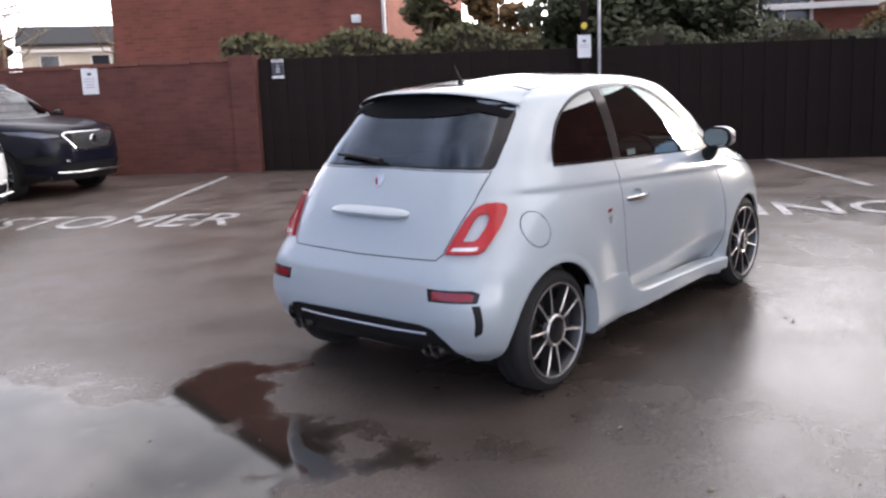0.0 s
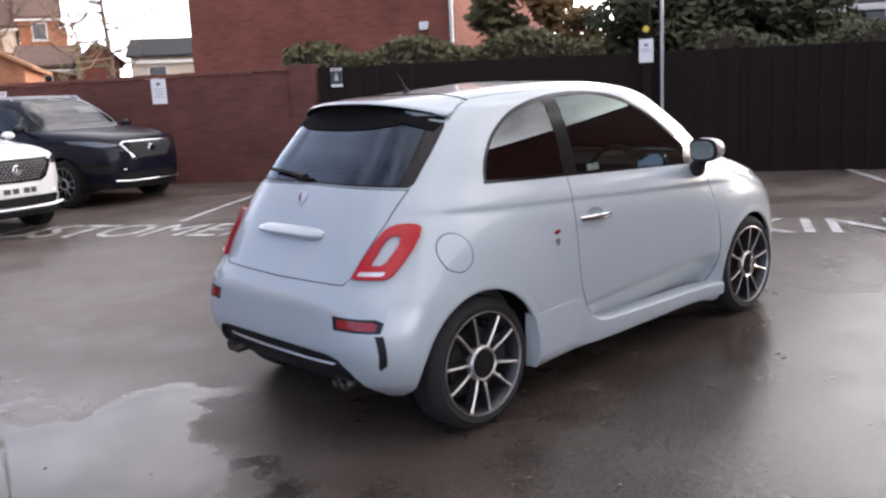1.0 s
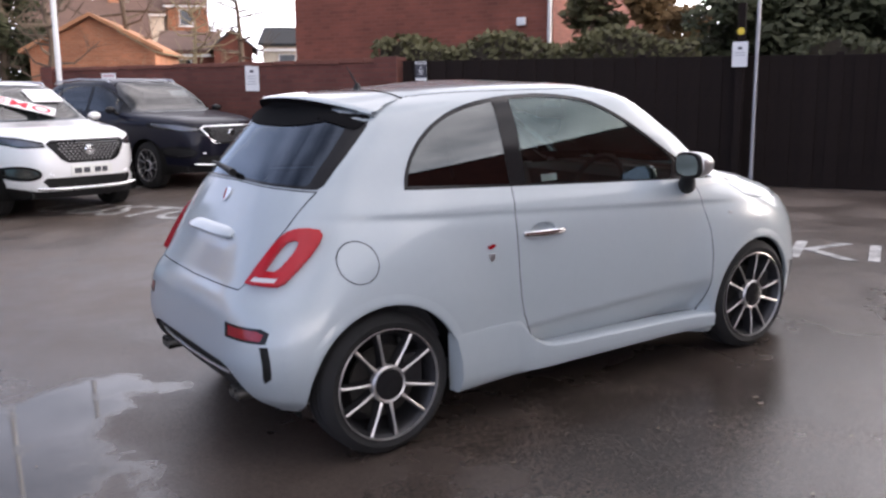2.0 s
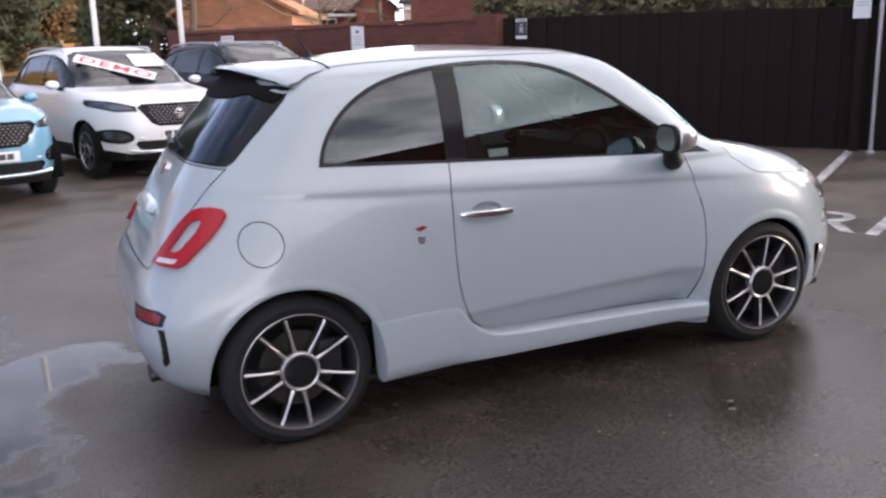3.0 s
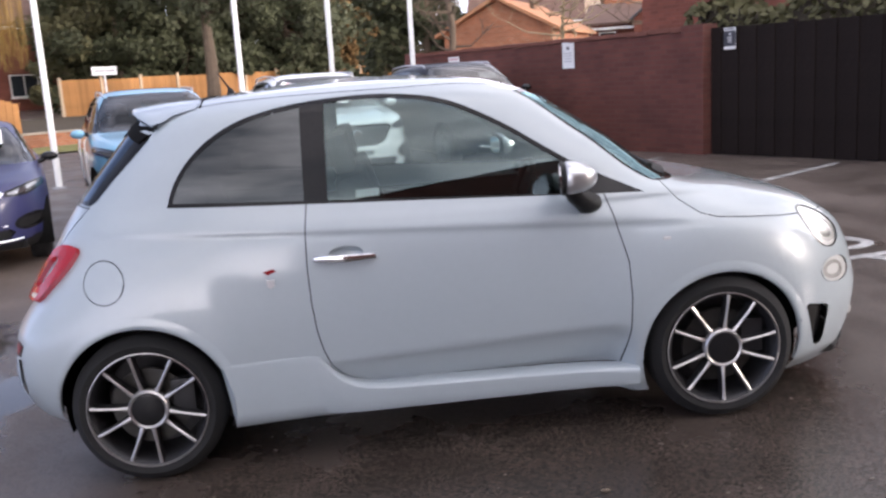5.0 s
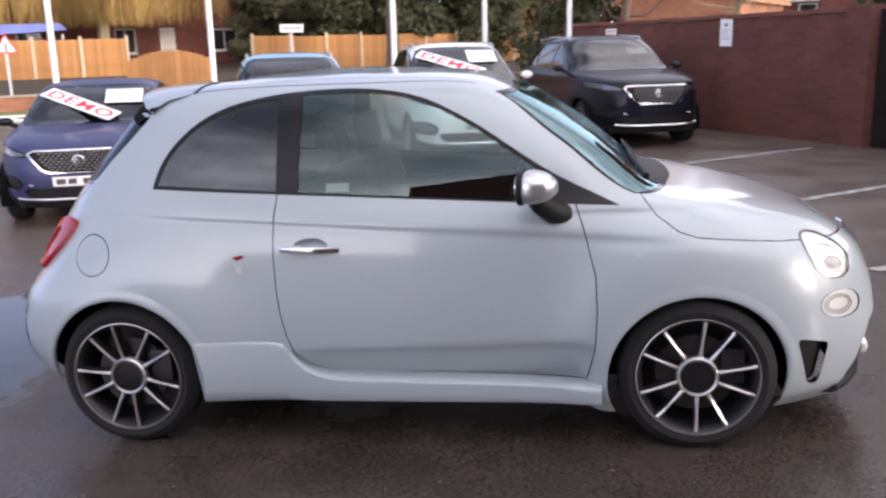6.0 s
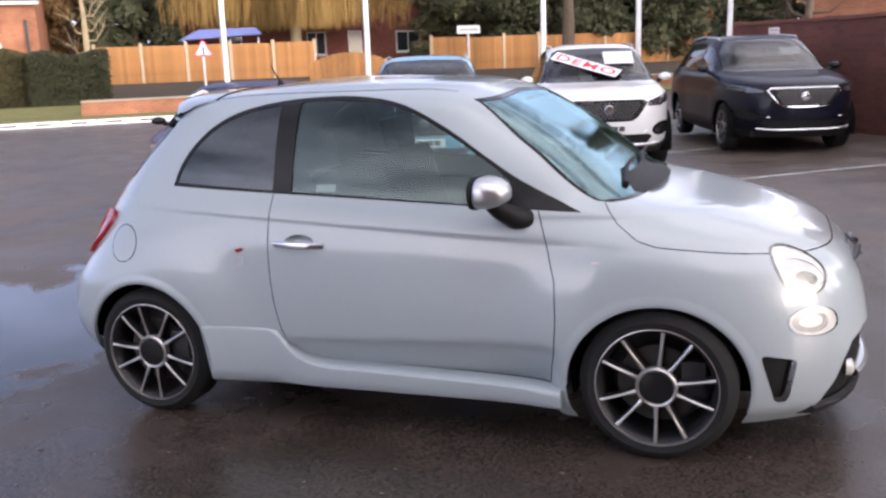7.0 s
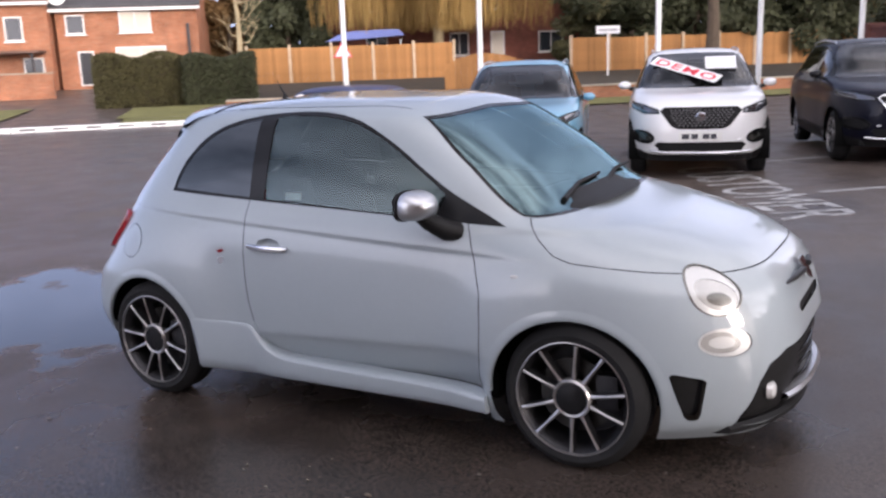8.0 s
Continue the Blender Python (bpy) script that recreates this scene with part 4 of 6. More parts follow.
def cabin(car, lift_z, wide=0.34, front_x=0.02, rear_x=-0.78, wheel_y=-0.34, dash_x=0.62, floor=0.36):
    """Seats, dashboard and steering wheel behind the glass."""
    for x, tall, low in ((front_x, 0.66, 0.55), (rear_x, 0.52, 0.56)):
        for s in (-1, 1):
            bm = bmesh.new()
            box(bm, (0.46, 0.46, 0.16), (x + 0.05, s * wide, low + lift_z), 0.05)
            seat = part("seat", bm, SEAT, car)
            bm = bmesh.new()
            box(bm, (0.14, 0.46, tall - 0.12), (x - 0.24, s * wide, low + lift_z + 0.30), 0.05, pose(0, 0, 0, 0, -16, 0))
            part("backrest", bm, SEAT, seat)
            bm = bmesh.new()
            box(bm, (0.09, 0.25, 0.17), (x - 0.34, s * wide, low + lift_z + 0.64), 0.035, pose(0, 0, 0, 0, -10, 0))
            part("headrest", bm, SEAT, seat)
    bm = bmesh.new()
    box(bm, (0.42, 1.26, 0.26), (dash_x + 0.16, 0, 0.84 + lift_z), 0.07)
    dash = part("dashboard", bm, LINING, car)
    bm = bmesh.new()
    ring = [(dash_x - 0.19 + 0.06 * math.sin(a), wheel_y + 0.185 * math.cos(a), 0.90 + lift_z + 0.175 * math.sin(a)) for a in (2 * math.pi * k / 28 for k in range(29))]
    tube(bm, ring, 0.015, 8, cap=False)
    tube(bm, [(dash_x - 0.19, wheel_y - 0.17, 0.90 + lift_z), (dash_x - 0.15, wheel_y, 0.89 + lift_z), (dash_x - 0.19, wheel_y + 0.17, 0.90 + lift_z)], 0.02, 8)
    tube(bm, [(dash_x - 0.15, wheel_y, 0.89 + lift_z), (dash_x + 0.06, wheel_y, 0.84 + lift_z)], 0.035, 8)
    part("steering_wheel", bm, LINING, dash)
    bm = bmesh.new()
    box(bm, (1.75, 1.24, 0.05), (-0.2, 0, floor + lift_z), 0.01)
    part("cabin_floor", bm, LINING, car)
    for s in (-1, 1):
        bm = bmesh.new()
        box(bm, (1.75, 0.03, 0.5), (-0.15, s * 0.66, 0.66 + lift_z), 0.01)
        part("door_lining", bm, LINING, car)
    bm = bmesh.new()
    box(bm, (0.03, 0.22, 0.06), (dash_x - 0.22, 0, 1.30 + lift_z), 0.012)
    part("rear_view_mirror", bm, BLACK_MATT, car)


the_car = hatchback(LOT_SLOPE)
bm = bmesh.new()
box(bm, (0.09, 0.003, 0.032), (-0.22, -0.706, 1.052), turn=pose(0, 0, 0, -14, 0, 0))
part("window_sticker", bm, WHITE_PAINT, the_car)


# ---- ground ----
WALL_AT, WALL_WAY = Vector((4.60, 8.93, 0)), Vector((0.49, -0.872, 0)).normalized()
WALL_OUT = Vector((-WALL_WAY.y, WALL_WAY.x, 0))  # away from the car park
WALL_TURN = math.degrees(math.atan2(WALL_WAY.y, WALL_WAY.x))
FAR_OUT, FAR_WAY = Vector((-0.64, 0.77, 0)).normalized(), Vector((0.77, 0.64, 0)).normalized()  # across and along the far road
FAR_TURN = math.degrees(math.atan2(FAR_WAY.y, FAR_WAY.x))


def ground_z(x, y):
    """The lot slopes by 1.4 degrees round the car; the land rises past the far kerb."""
    d = -0.64 * x + 0.77 * y
    return 0.0878 * math.tanh(x / 3.6) + max(0.0, min(d, 60) - 22.6) * 0.042 * min(1.0, max(0.0, (30 - x) / 20))


def on_wall(along, out=0.0, z=0.0):
    p = WALL_AT + WALL_WAY * along + WALL_OUT * out
    return Vector((p.x, p.y, ground_z(p.x, p.y) + z))


def far(along, out, z=0.0):
    """A place by the far road: metres along it and away from the lot, height over the ground there."""
    p = FAR_WAY * along + FAR_OUT * out
    return Vector((p.x, p.y, ground_z(p.x, p.y) + z))


def wet_asphalt():
    m = bpy.data.materials.new("wet_asphalt")
    m.use_nodes = True
    n, l = m.node_tree.nodes, m.node_tree.links
    bsdf = n["Principled BSDF"]
    place = n.new("ShaderNodeTexCoord")

    def noise_at(scale, detail, rough=0.55):
        t = n.new("ShaderNodeTexNoise")
        t.inputs["Scale"].default_value, t.inputs["Detail"].default_value, t.inputs["Roughness"].default_value = scale, detail, rough
        l.new(place.outputs["Object"], t.inputs["Vector"])
        return t.outputs["Fac"]

    def ramp(value, lo, hi, a, b):
        r = n.new("ShaderNodeMapRange")
        r.interpolation_type = "SMOOTHSTEP"
        for key, v in (("From Min", lo), ("From Max", hi), ("To Min", a), ("To Max", b)):
            r.inputs[key].default_value = v
        l.new(value, r.inputs["Value"])
        return r.outputs["Result"]

    pool, damp, stone = noise_at(0.33, 3), noise_at(1.3, 5), noise_at(70, 5, 0.75)
    # standing water behind the hatchback's tail, with an uneven shore
    split, near = n.new("ShaderNodeVectorMath"), n.new("ShaderNodeMath")
    split.operation, near.operation = "DISTANCE", "ADD"
    split.inputs[1].default_value = (-3.2, 0.4, 0.0)
    l.new(place.outputs["Object"], split.inputs[0])
    l.new(split.outputs["Value"], near.inputs[0])
    l.new(ramp(damp, 0.2, 0.8, -0.9, 0.9), near.inputs[1])
    puddle = ramp(near.outputs["Value"], 0.85, 1.7, 1.0, 0.0)
    most = n.new("ShaderNodeMath")
    most.operation = "MAXIMUM"
    l.new(ramp(pool, 0.50, 0.68, 0.0, 0.5), most.inputs[0])
    l.new(puddle, most.inputs[1])
    wet = most.outputs["Value"]
    # thin films of water beside the hatchback's flank and before its nose
    for spot, reach, depth in (((0.6, -2.3, 0.0), 4.2, 0.48), ((2.6, 0.5, 0.0), 2.2, 0.18)):
        gap, edge, film = n.new("ShaderNodeVectorMath"), n.new("ShaderNodeMath"), n.new("ShaderNodeMath")
        gap.operation, edge.operation, film.operation = "DISTANCE", "ADD", "MAXIMUM"
        gap.inputs[1].default_value = spot
        l.new(place.outputs["Object"], gap.inputs[0])
        l.new(gap.outputs["Value"], edge.inputs[0])
        l.new(ramp(damp, 0.2, 0.8, -0.6, 0.6), edge.inputs[1])
        l.new(ramp(edge.outputs["Value"], reach * 0.35, reach, depth, 0.0), film.inputs[0])
        l.new(wet, film.inputs[1])
        wet = film.outputs["Value"]
    # the open lot beyond is evenly damp
    away, open_lot = n.new("ShaderNodeVectorMath"), n.new("ShaderNodeMath")
    away.operation, open_lot.operation = "DISTANCE", "MULTIPLY"
    away.inputs[1].default_value = (-0.3, -0.8, 0.0)
    l.new(place.outputs["Object"], away.inputs[0])
    l.new(ramp(away.outputs["Value"], 5.0, 10.0, 1.0, 0.25), open_lot.inputs[0])
    l.new(wet, open_lot.inputs[1])
    wet = open_lot.outputs["Value"]
    mix = n.new("ShaderNodeMix")
    mix.data_type = "RGBA"
    mix.inputs["A"].default_value, mix.inputs["B"].default_value = (0.020, 0.0155, 0.0128, 1), (0.118, 0.093, 0.078, 1)
    l.new(ramp(stone, 0.26, 0.78, 0, 1), mix.inputs["Factor"])
    dark = n.new("ShaderNodeMix")
    dark.data_type, dark.blend_type = "RGBA", "MULTIPLY"
    dark.inputs["Factor"].default_value = 1.0
    l.new(mix.outputs["Result"], dark.inputs["A"])
    l.new(ramp(damp, 0.3, 0.7, 0.7, 1.15), dark.inputs["B"])
    # asphalt colour grows paler away from a spot beside the hatchback, darker where wet
    off, paled = n.new("ShaderNodeVectorMath"), n.new("ShaderNodeVectorMath")
    off.operation, paled.operation = "DISTANCE", "SCALE"
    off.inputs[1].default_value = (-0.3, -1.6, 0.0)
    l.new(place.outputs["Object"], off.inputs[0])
    l.new(dark.outputs["Result"], paled.inputs[0])
    tone_gain = n.new("ShaderNodeMath")
    tone_gain.operation = "MULTIPLY"
    l.new(ramp(off.outputs["Value"], 2.0, 6.5, 1.0, 1.7), tone_gain.inputs[0])
    l.new(ramp(wet, 0.2, 1.0, 1.0, 0.35), tone_gain.inputs[1])
    l.new(tone_gain.outputs["Value"], paled.inputs["Scale"])
    l.new(paled.outputs["Vector"], bsdf.inputs["Base Color"])
    rough = n.new("ShaderNodeMath")
    rough.operation = "MULTIPLY"
    l.new(ramp(wet, 0, 1, 1.0, 0.06), rough.inputs[0])
    l.new(ramp(damp, 0.3, 0.7, 0.30, 0.52), rough.inputs[1])
    l.new(rough.outputs["Value"], bsdf.inputs["Roughness"])
    bsdf.inputs["IOR"].default_value = 1.45
    bump = n.new("ShaderNodeBump")
    bump.inputs["Distance"].default_value = 0.008
    l.new(ramp(wet, 0, 1, 0.30, 0.004), bump.inputs["Strength"])
    l.new(stone, bump.inputs["Height"])
    l.new(bump.outputs["Normal"], bsdf.inputs["Normal"])
    return m


ASPHALT = wet_asphalt()
bm = bmesh.new()
fine_steps = [-36 + 1.5 * k for k in range(49)]
steps = [-400, -200, -120, -80, -60, -50, -43] + fine_steps + [43, 50, 60, 80, 120, 200, 400]
grid = [[bm.verts.new((x, y, ground_z(x, y))) for x in steps] for y in steps]
for a, b in zip(grid, grid[1:]):
    for i in range(len(a) - 1):
        bm.faces.new((a[i], a[i + 1], b[i + 1], b[i]))
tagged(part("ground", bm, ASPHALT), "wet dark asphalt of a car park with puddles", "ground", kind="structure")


def brickwork(name, color, mortar, course=0.075, length=0.225):
    """Brick courses with recessed joints, in the plane of each face."""
    m = bpy.data.materials.new(name)
    m.use_nodes = True
    n, l = m.node_tree.nodes, m.node_tree.links
    bsdf = n["Principled BSDF"]
    bsdf.inputs["Roughness"].default_value = 0.88
    place, split, add2, flat = n.new("ShaderNodeTexCoord"), n.new("ShaderNodeSeparateXYZ"), n.new("ShaderNodeMath"), n.new("ShaderNodeCombineXYZ")
    bricks = n.new("ShaderNodeTexBrick")
    bricks.inputs["Scale"].default_value = 1.0
    bricks.inputs["Brick Width"].default_value, bricks.inputs["Row Height"].default_value = length, course
    bricks.inputs["Mortar Size"].default_value = 0.008
    bricks.inputs["Color1"].default_value = (*color, 1)
    bricks.inputs["Color2"].default_value = (*[c * 0.72 for c in color], 1)
    bricks.inputs["Mortar"].default_value = (*mortar, 1)
    l.new(place.outputs["Object"], split.inputs["Vector"])
    l.new(split.outputs["X"], add2.inputs[0])
    l.new(split.outputs["Y"], add2.inputs[1])
    l.new(add2.outputs["Value"], flat.inputs["X"])
    l.new(split.outputs["Z"], flat.inputs["Y"])
    l.new(flat.outputs["Vector"], bricks.inputs["Vector"])
    stain, tint, vary = n.new("ShaderNodeTexNoise"), n.new("ShaderNodeMix"), n.new("ShaderNodeMapRange")
    stain.inputs["Scale"].default_value, stain.inputs["Detail"].default_value = 1.1, 6
    vary.inputs["From Min"].default_value, vary.inputs["From Max"].default_value = 0.3, 0.7
    vary.inputs["To Min"].default_value, vary.inputs["To Max"].default_value = 0.72, 1.18
    tint.data_type, tint.blend_type = "RGBA", "MULTIPLY"
    tint.inputs["Factor"].default_value = 1.0
    l.new(place.outputs["Object"], stain.inputs["Vector"])
    l.new(stain.outputs["Fac"], vary.inputs["Value"])
    l.new(bricks.outputs["Color"], tint.inputs["A"])
    l.new(vary.outputs["Result"], tint.inputs["B"])
    l.new(tint.outputs["Result"], bsdf.inputs["Base Color"])
    bump = n.new("ShaderNodeBump")
    bump.inputs["Strength"].default_value, bump.inputs["Distance"].default_value, bump.invert = 0.5, 0.008, True
    l.new(bricks.outputs["Fac"], bump.inputs["Height"])
    l.new(bump.outputs["Normal"], bsdf.inputs["Normal"])
    return m


BRICK = brickwork("red_brick", (0.142, 0.046, 0.034), (0.108, 0.048, 0.038))
BRICK_HOUSE = brickwork("orange_brick", (0.42, 0.155, 0.072), (0.38, 0.24, 0.16))
BRICK_BUILDING = brickwork("building_brick", (0.215, 0.068, 0.043), (0.19, 0.073, 0.052))
COPING = material("brick_coping", (0.16, 0.06, 0.042), 0.85, 0, 0.25, 3, 0.3, 30)
FENCE_DARK = material("dark_stained_boards", (0.0135, 0.0088, 0.0074), 0.85, 0, 0.3, 3, 0.2, 25, random_tint=0.06)
FENCE_DARK.node_tree.nodes["Principled BSDF"].inputs["Specular IOR Level"].default_value = 0.2


def worn_marking():
    """Thin road paint, rubbed through to the asphalt in places."""
    m = material("worn_road_paint", (0.52, 0.515, 0.50), 0.5, 0, 0.25, 5, 0.3, 120, fine=60)
    n, l = m.node_tree.nodes, m.node_tree.links
    tint = n["Principled BSDF"].inputs["Base Color"].links[0].from_socket
    place, rub, ramp, mix = n.new("ShaderNodeTexCoord"), n.new("ShaderNodeTexNoise"), n.new("ShaderNodeMapRange"), n.new("ShaderNodeMix")
    rub.inputs["Scale"].default_value, rub.inputs["Detail"].default_value, rub.inputs["Roughness"].default_value = 6.0, 6, 0.72
    for key, v in (("From Min", 0.40), ("From Max", 0.62), ("To Min", 0.0), ("To Max", 0.7)):
        ramp.inputs[key].default_value = v
    mix.data_type = "RGBA"
    mix.inputs["B"].default_value = (0.07, 0.065, 0.06, 1)
    l.new(place.outputs["Object"], rub.inputs["Vector"])
    l.new(rub.outputs["Fac"], ramp.inputs["Value"])
    l.new(ramp.outputs["Result"], mix.inputs["Factor"])
    l.new(tint, mix.inputs["A"])
    l.new(mix.outputs["Result"], n["Principled BSDF"].inputs["Base Color"])
    return m


LINE_PAINT = worn_marking()
WHITE_METAL = material("white_pole_paint", (0.78, 0.78, 0.76), 0.4, 0, 0.08, 3)
GALVANISED = material("galvanised_steel", (0.42, 0.42, 0.43), 0.45, 0.7, 0.15, 12)
TIMBER = material("timber_fence_boards", (0.35, 0.165, 0.052), 0.8, 0, 0.22, 2, 0.3, 30, fine=20, random_tint=0.16)
TIMBER_POST = material("concrete_fence_post", (0.52, 0.40, 0.27), 0.85, 0, 0.15, 3)
GRAVEL_BOARD = material("gravel_board", (0.36, 0.31, 0.24), 0.9, 0, 0.2, 3)
GRASS = material("winter_grass", (0.155, 0.15, 0.045), 0.95, 0, 0.35, 1.5, 0.8, 20)
SOIL = material("planted_bed", (0.045, 0.035, 0.022), 0.95, 0, 0.4, 2, 0.6, 15)
LEAF_DARK = material("evergreen_leaves", (0.052, 0.057, 0.029), 0.65, 0, 0.5, 2.5, random_tint=0.15)
LEAF_OLIVE = material("olive_leaves", (0.100, 0.095, 0.046), 0.65, 0, 0.5, 2.5, random_tint=0.15)
LEAF_HEDGE = material("hedge_leaves", (0.066, 0.060, 0.026), 0.7, 0, 0.45, 2.0)
LEAF_GOLD = material("willow_twigs", (0.36, 0.225, 0.065), 0.75, 0, 0.35, 1.5, random_tint=0.12)
LEAF_RUST = material("dry_leaves", (0.15, 0.09, 0.036), 0.8, 0, 0.45, 2.0)
for leaf_mat in (LEAF_DARK, LEAF_OLIVE, LEAF_HEDGE, LEAF_RUST):
    leaf_mat.node_tree.nodes["Principled BSDF"].inputs["Specular IOR Level"].default_value = 0.2
BARK = material("bark", (0.11, 0.08, 0.055), 0.9, 0, 0.35, 4, 0.6, 40)
BARK_PALE = material("pale_bark", (0.36, 0.29, 0.17), 0.85, 0, 0.3, 4, 0.4, 40)
TILE_ORANGE = material("sunlit_orange_tiles", (0.40, 0.19, 0.095), 0.85, 0, 0.2, 1.2, 0.4, 12)
SLATE = material("roof_slates", (0.065, 0.062, 0.064), 0.7, 0, 0.25, 1.2, 0.4, 12)
TILE_RED = material("brown_roof_tiles", (0.13, 0.075, 0.055), 0.8, 0, 0.25, 1.2, 0.4, 12)
DARK_SLATE = material("wet_dark_slate", (0.022, 0.024, 0.026), 0.95, 0, 0.2, 6, 0.2, 30)
RENDER = material("cream_render", (0.62, 0.56, 0.45), 0.85, 0, 0.12, 1)
UPVC = material("white_window_frame", (0.72, 0.70, 0.66), 0.4, 0, 0.05)
PANE = material("dark_window_pane", (0.03, 0.035, 0.04), 0.06, 0, 0.3, 1)
BLIND = material("pale_blind", (0.62, 0.56, 0.46), 0.7, 0, 0.1, 2)
DOOR_BLACK = material("black_house_door", (0.02, 0.02, 0.022), 0.4)


def ink(name, color):
    return material(name, color, 0.5, 0, 0.05)


INK = ink("dark_print", (0.05, 0.05, 0.06))
INK_RED = ink("red_print", (0.70, 0.03, 0.06))
INK_PINK = ink("faded_red_print", (0.55, 0.30, 0.32))
YELLOW = ink("yellow_reflector", (0.75, 0.55, 0.05))
BLUE_TARP = material("blue_canopy", (0.13, 0.17, 0.42), 0.6, 0, 0.15, 2)


def lettering(text, size, deep, mat, name, m, parent=None, spread=1.0, squeeze=1.0, bold=0.0):
    """Words in the built-in font as a mesh."""
    curve = bpy.data.curves.new(name, "FONT")
    curve.body, curve.size, curve.extrude, curve.space_character = text, size, deep / 2, spread
    curve.resolution_u = 3
    curve.offset = bold
    tmp = bpy.data.objects.new(name, curve)
    me = bpy.data.meshes.new_from_object(tmp)
    bpy.data.objects.remove(tmp)
    me.transform(Matrix.Diagonal((squeeze, 1, 1, 1)))
    me.materials.append(mat)
    ob = new(name, me)
    if parent:
        ob.parent = parent
        ob.matrix_local = m
    else:
        ob.matrix_world = m
    return ob


# ---- boundary: brick wall and dark boarded fence on one line ----
wall = thing("wall_brick", Matrix.Translation(on_wall(0)) @ pose(0, 0, 0, 0, 0, WALL_TURN), "weathered red brick boundary wall", "wall", kind="structure")
bm = bmesh.new()
box(bm, (7.9, 0.22, 2.35), (-3.95, 0.11, 0.63))
part("brick_face", bm, BRICK, wall, smooth=False)
for k in range(17):
    bm = bmesh.new()
    box(bm, (0.452, 0.27, 0.065), (-0.23 - 0.46 * k, 0.11, 1.845 + 0.006 * math.sin(k * 2.3)), 0.008)
    part("coping_brick", bm, COPING, wall, smooth=False)
bm = bmesh.new()
box(bm, (0.42, 0.32, 1.94), (-0.02, 0.10, 0.93), 0.01)
part("end_pier", bm, BRICK, wall, smooth=False)
bm = bmesh.new()
box(bm, (0.34, 0.30, 1.96), (-7.95, 0.11, 0.92), 0.01)
part("end_pier", bm, BRICK, wall, smooth=False)

fence = thing("wall_fence", Matrix.Translation(on_wall(0.22)) @ pose(0, 0, 0, 0, 0, WALL_TURN), "dark stained close-boarded boundary fence", "fence", kind="structure")
board_mesh = None
for k in range(150):
    x = 0.08 + 0.152 * k
    z = on_wall(x).z - on_wall(0.22).z
    if board_mesh is None:
        bm = bmesh.new()
        box(bm, (0.166, 0.018, 1.86), (0, 0, 0.90), 0.003)
        first = part("board", bm, FENCE_DARK, fence, smooth=False)
        board_mesh, ob = first.data, first
    else:
        ob = new("board", board_mesh)
        ob.parent = fence
    ob.location = (x, 0.10 + 0.020 * (k % 2), z - 0.012 * x)
for k in range(9):
    bm = bmesh.new()
    box(bm, (0.10, 0.10, 1.9), (1.3 + 2.6 * k, 0.17, 0.9 + on_wall(1.3 + 2.6 * k).z - on_wall(0.22).z - 0.03 * k), 0.008)
    part("post", bm, FENCE_DARK, fence, smooth=False)


# ---- markings on the asphalt ----
def on_lot(x, y, z=0.004):
    return Vector((x, y, ground_z(x, y) + z))


def stripe(x0, y0, x1, y1, wide=0.10):
    a, b = Vector((x0, y0)), Vector((x1, y1))
    across = (b - a).normalized().orthogonal() * wide / 2
    bm = bmesh.new()
    n = 10
    rows = []
    for k in range(n + 1):
        p = a + (b - a) * k / n
        rows.append([bm.verts.new(on_lot(*(p + s * across * (1 + 0.08 * math.sin(k * 3.1 + s))))) for s in (-1, 1)])
    for p, q in zip(rows, rows[1:]):
        bm.faces.new((p[0], p[1], q[1], q[0]))
    bmesh.ops.recalc_face_normals(bm, faces=bm.faces)
    return tagged(part("bay_line", bm, LINE_PAINT, smooth=False), "worn white parking bay line on the asphalt", "road marking", "bay lines", "structure")


for x0, y0, x1, y1 in ((1.10, 6.64, 4.02, 8.80), (2.62, 4.48, 5.60, 6.66), (4.42, 2.12, 7.85, 4.58), (6.15, -0.30, 8.75, 1.85), (0.0, 9.42, 0.95, 10.2)):
    stripe(x0, y0, x1, y1)
TEXT_TURN = math.degrees(math.atan2(-0.872, 0.49))
for word, x, y, long in (("CUSTOMER", -1.07, 8.57, 4.3), ("PARKING", 2.61, 2.05, 3.75)):
    ob = lettering(word, 1.14, 0.004, LINE_PAINT, "painted_word", Matrix.Translation(on_lot(x, y)) @ pose(0, 0, 0, 0, 0, TEXT_TURN))
    reach = max(v.co.x for v in ob.data.vertices)
    for v in ob.data.vertices:
        v.co.x *= long / reach
        w = ob.matrix_world @ v.co
        v.co.z += ground_z(w.x, w.y) - ground_z(x, y)
    tagged(ob, "white painted word on the asphalt of the parking bays", "road marking", "painted words", "structure")


# ---- notices ----
def notice(name, m, wide, tall, bars, label):
    """A white notice plate with printed bars."""
    root = thing(name, m, label, "sign")
    bm = bmesh.new()
    box(bm, (wide, 0.006, tall), (0, 0, 0), 0.002)
    part("plate", bm, WHITE_PAINT, root, smooth=False)
    for i, (w, h, z, mat) in enumerate(bars):
        bm = bmesh.new()
        box(bm, (wide * w, 0.002, tall * h), (0, -0.005, tall * z))
        part("print_bar", bm, mat, root, smooth=False)
    return root


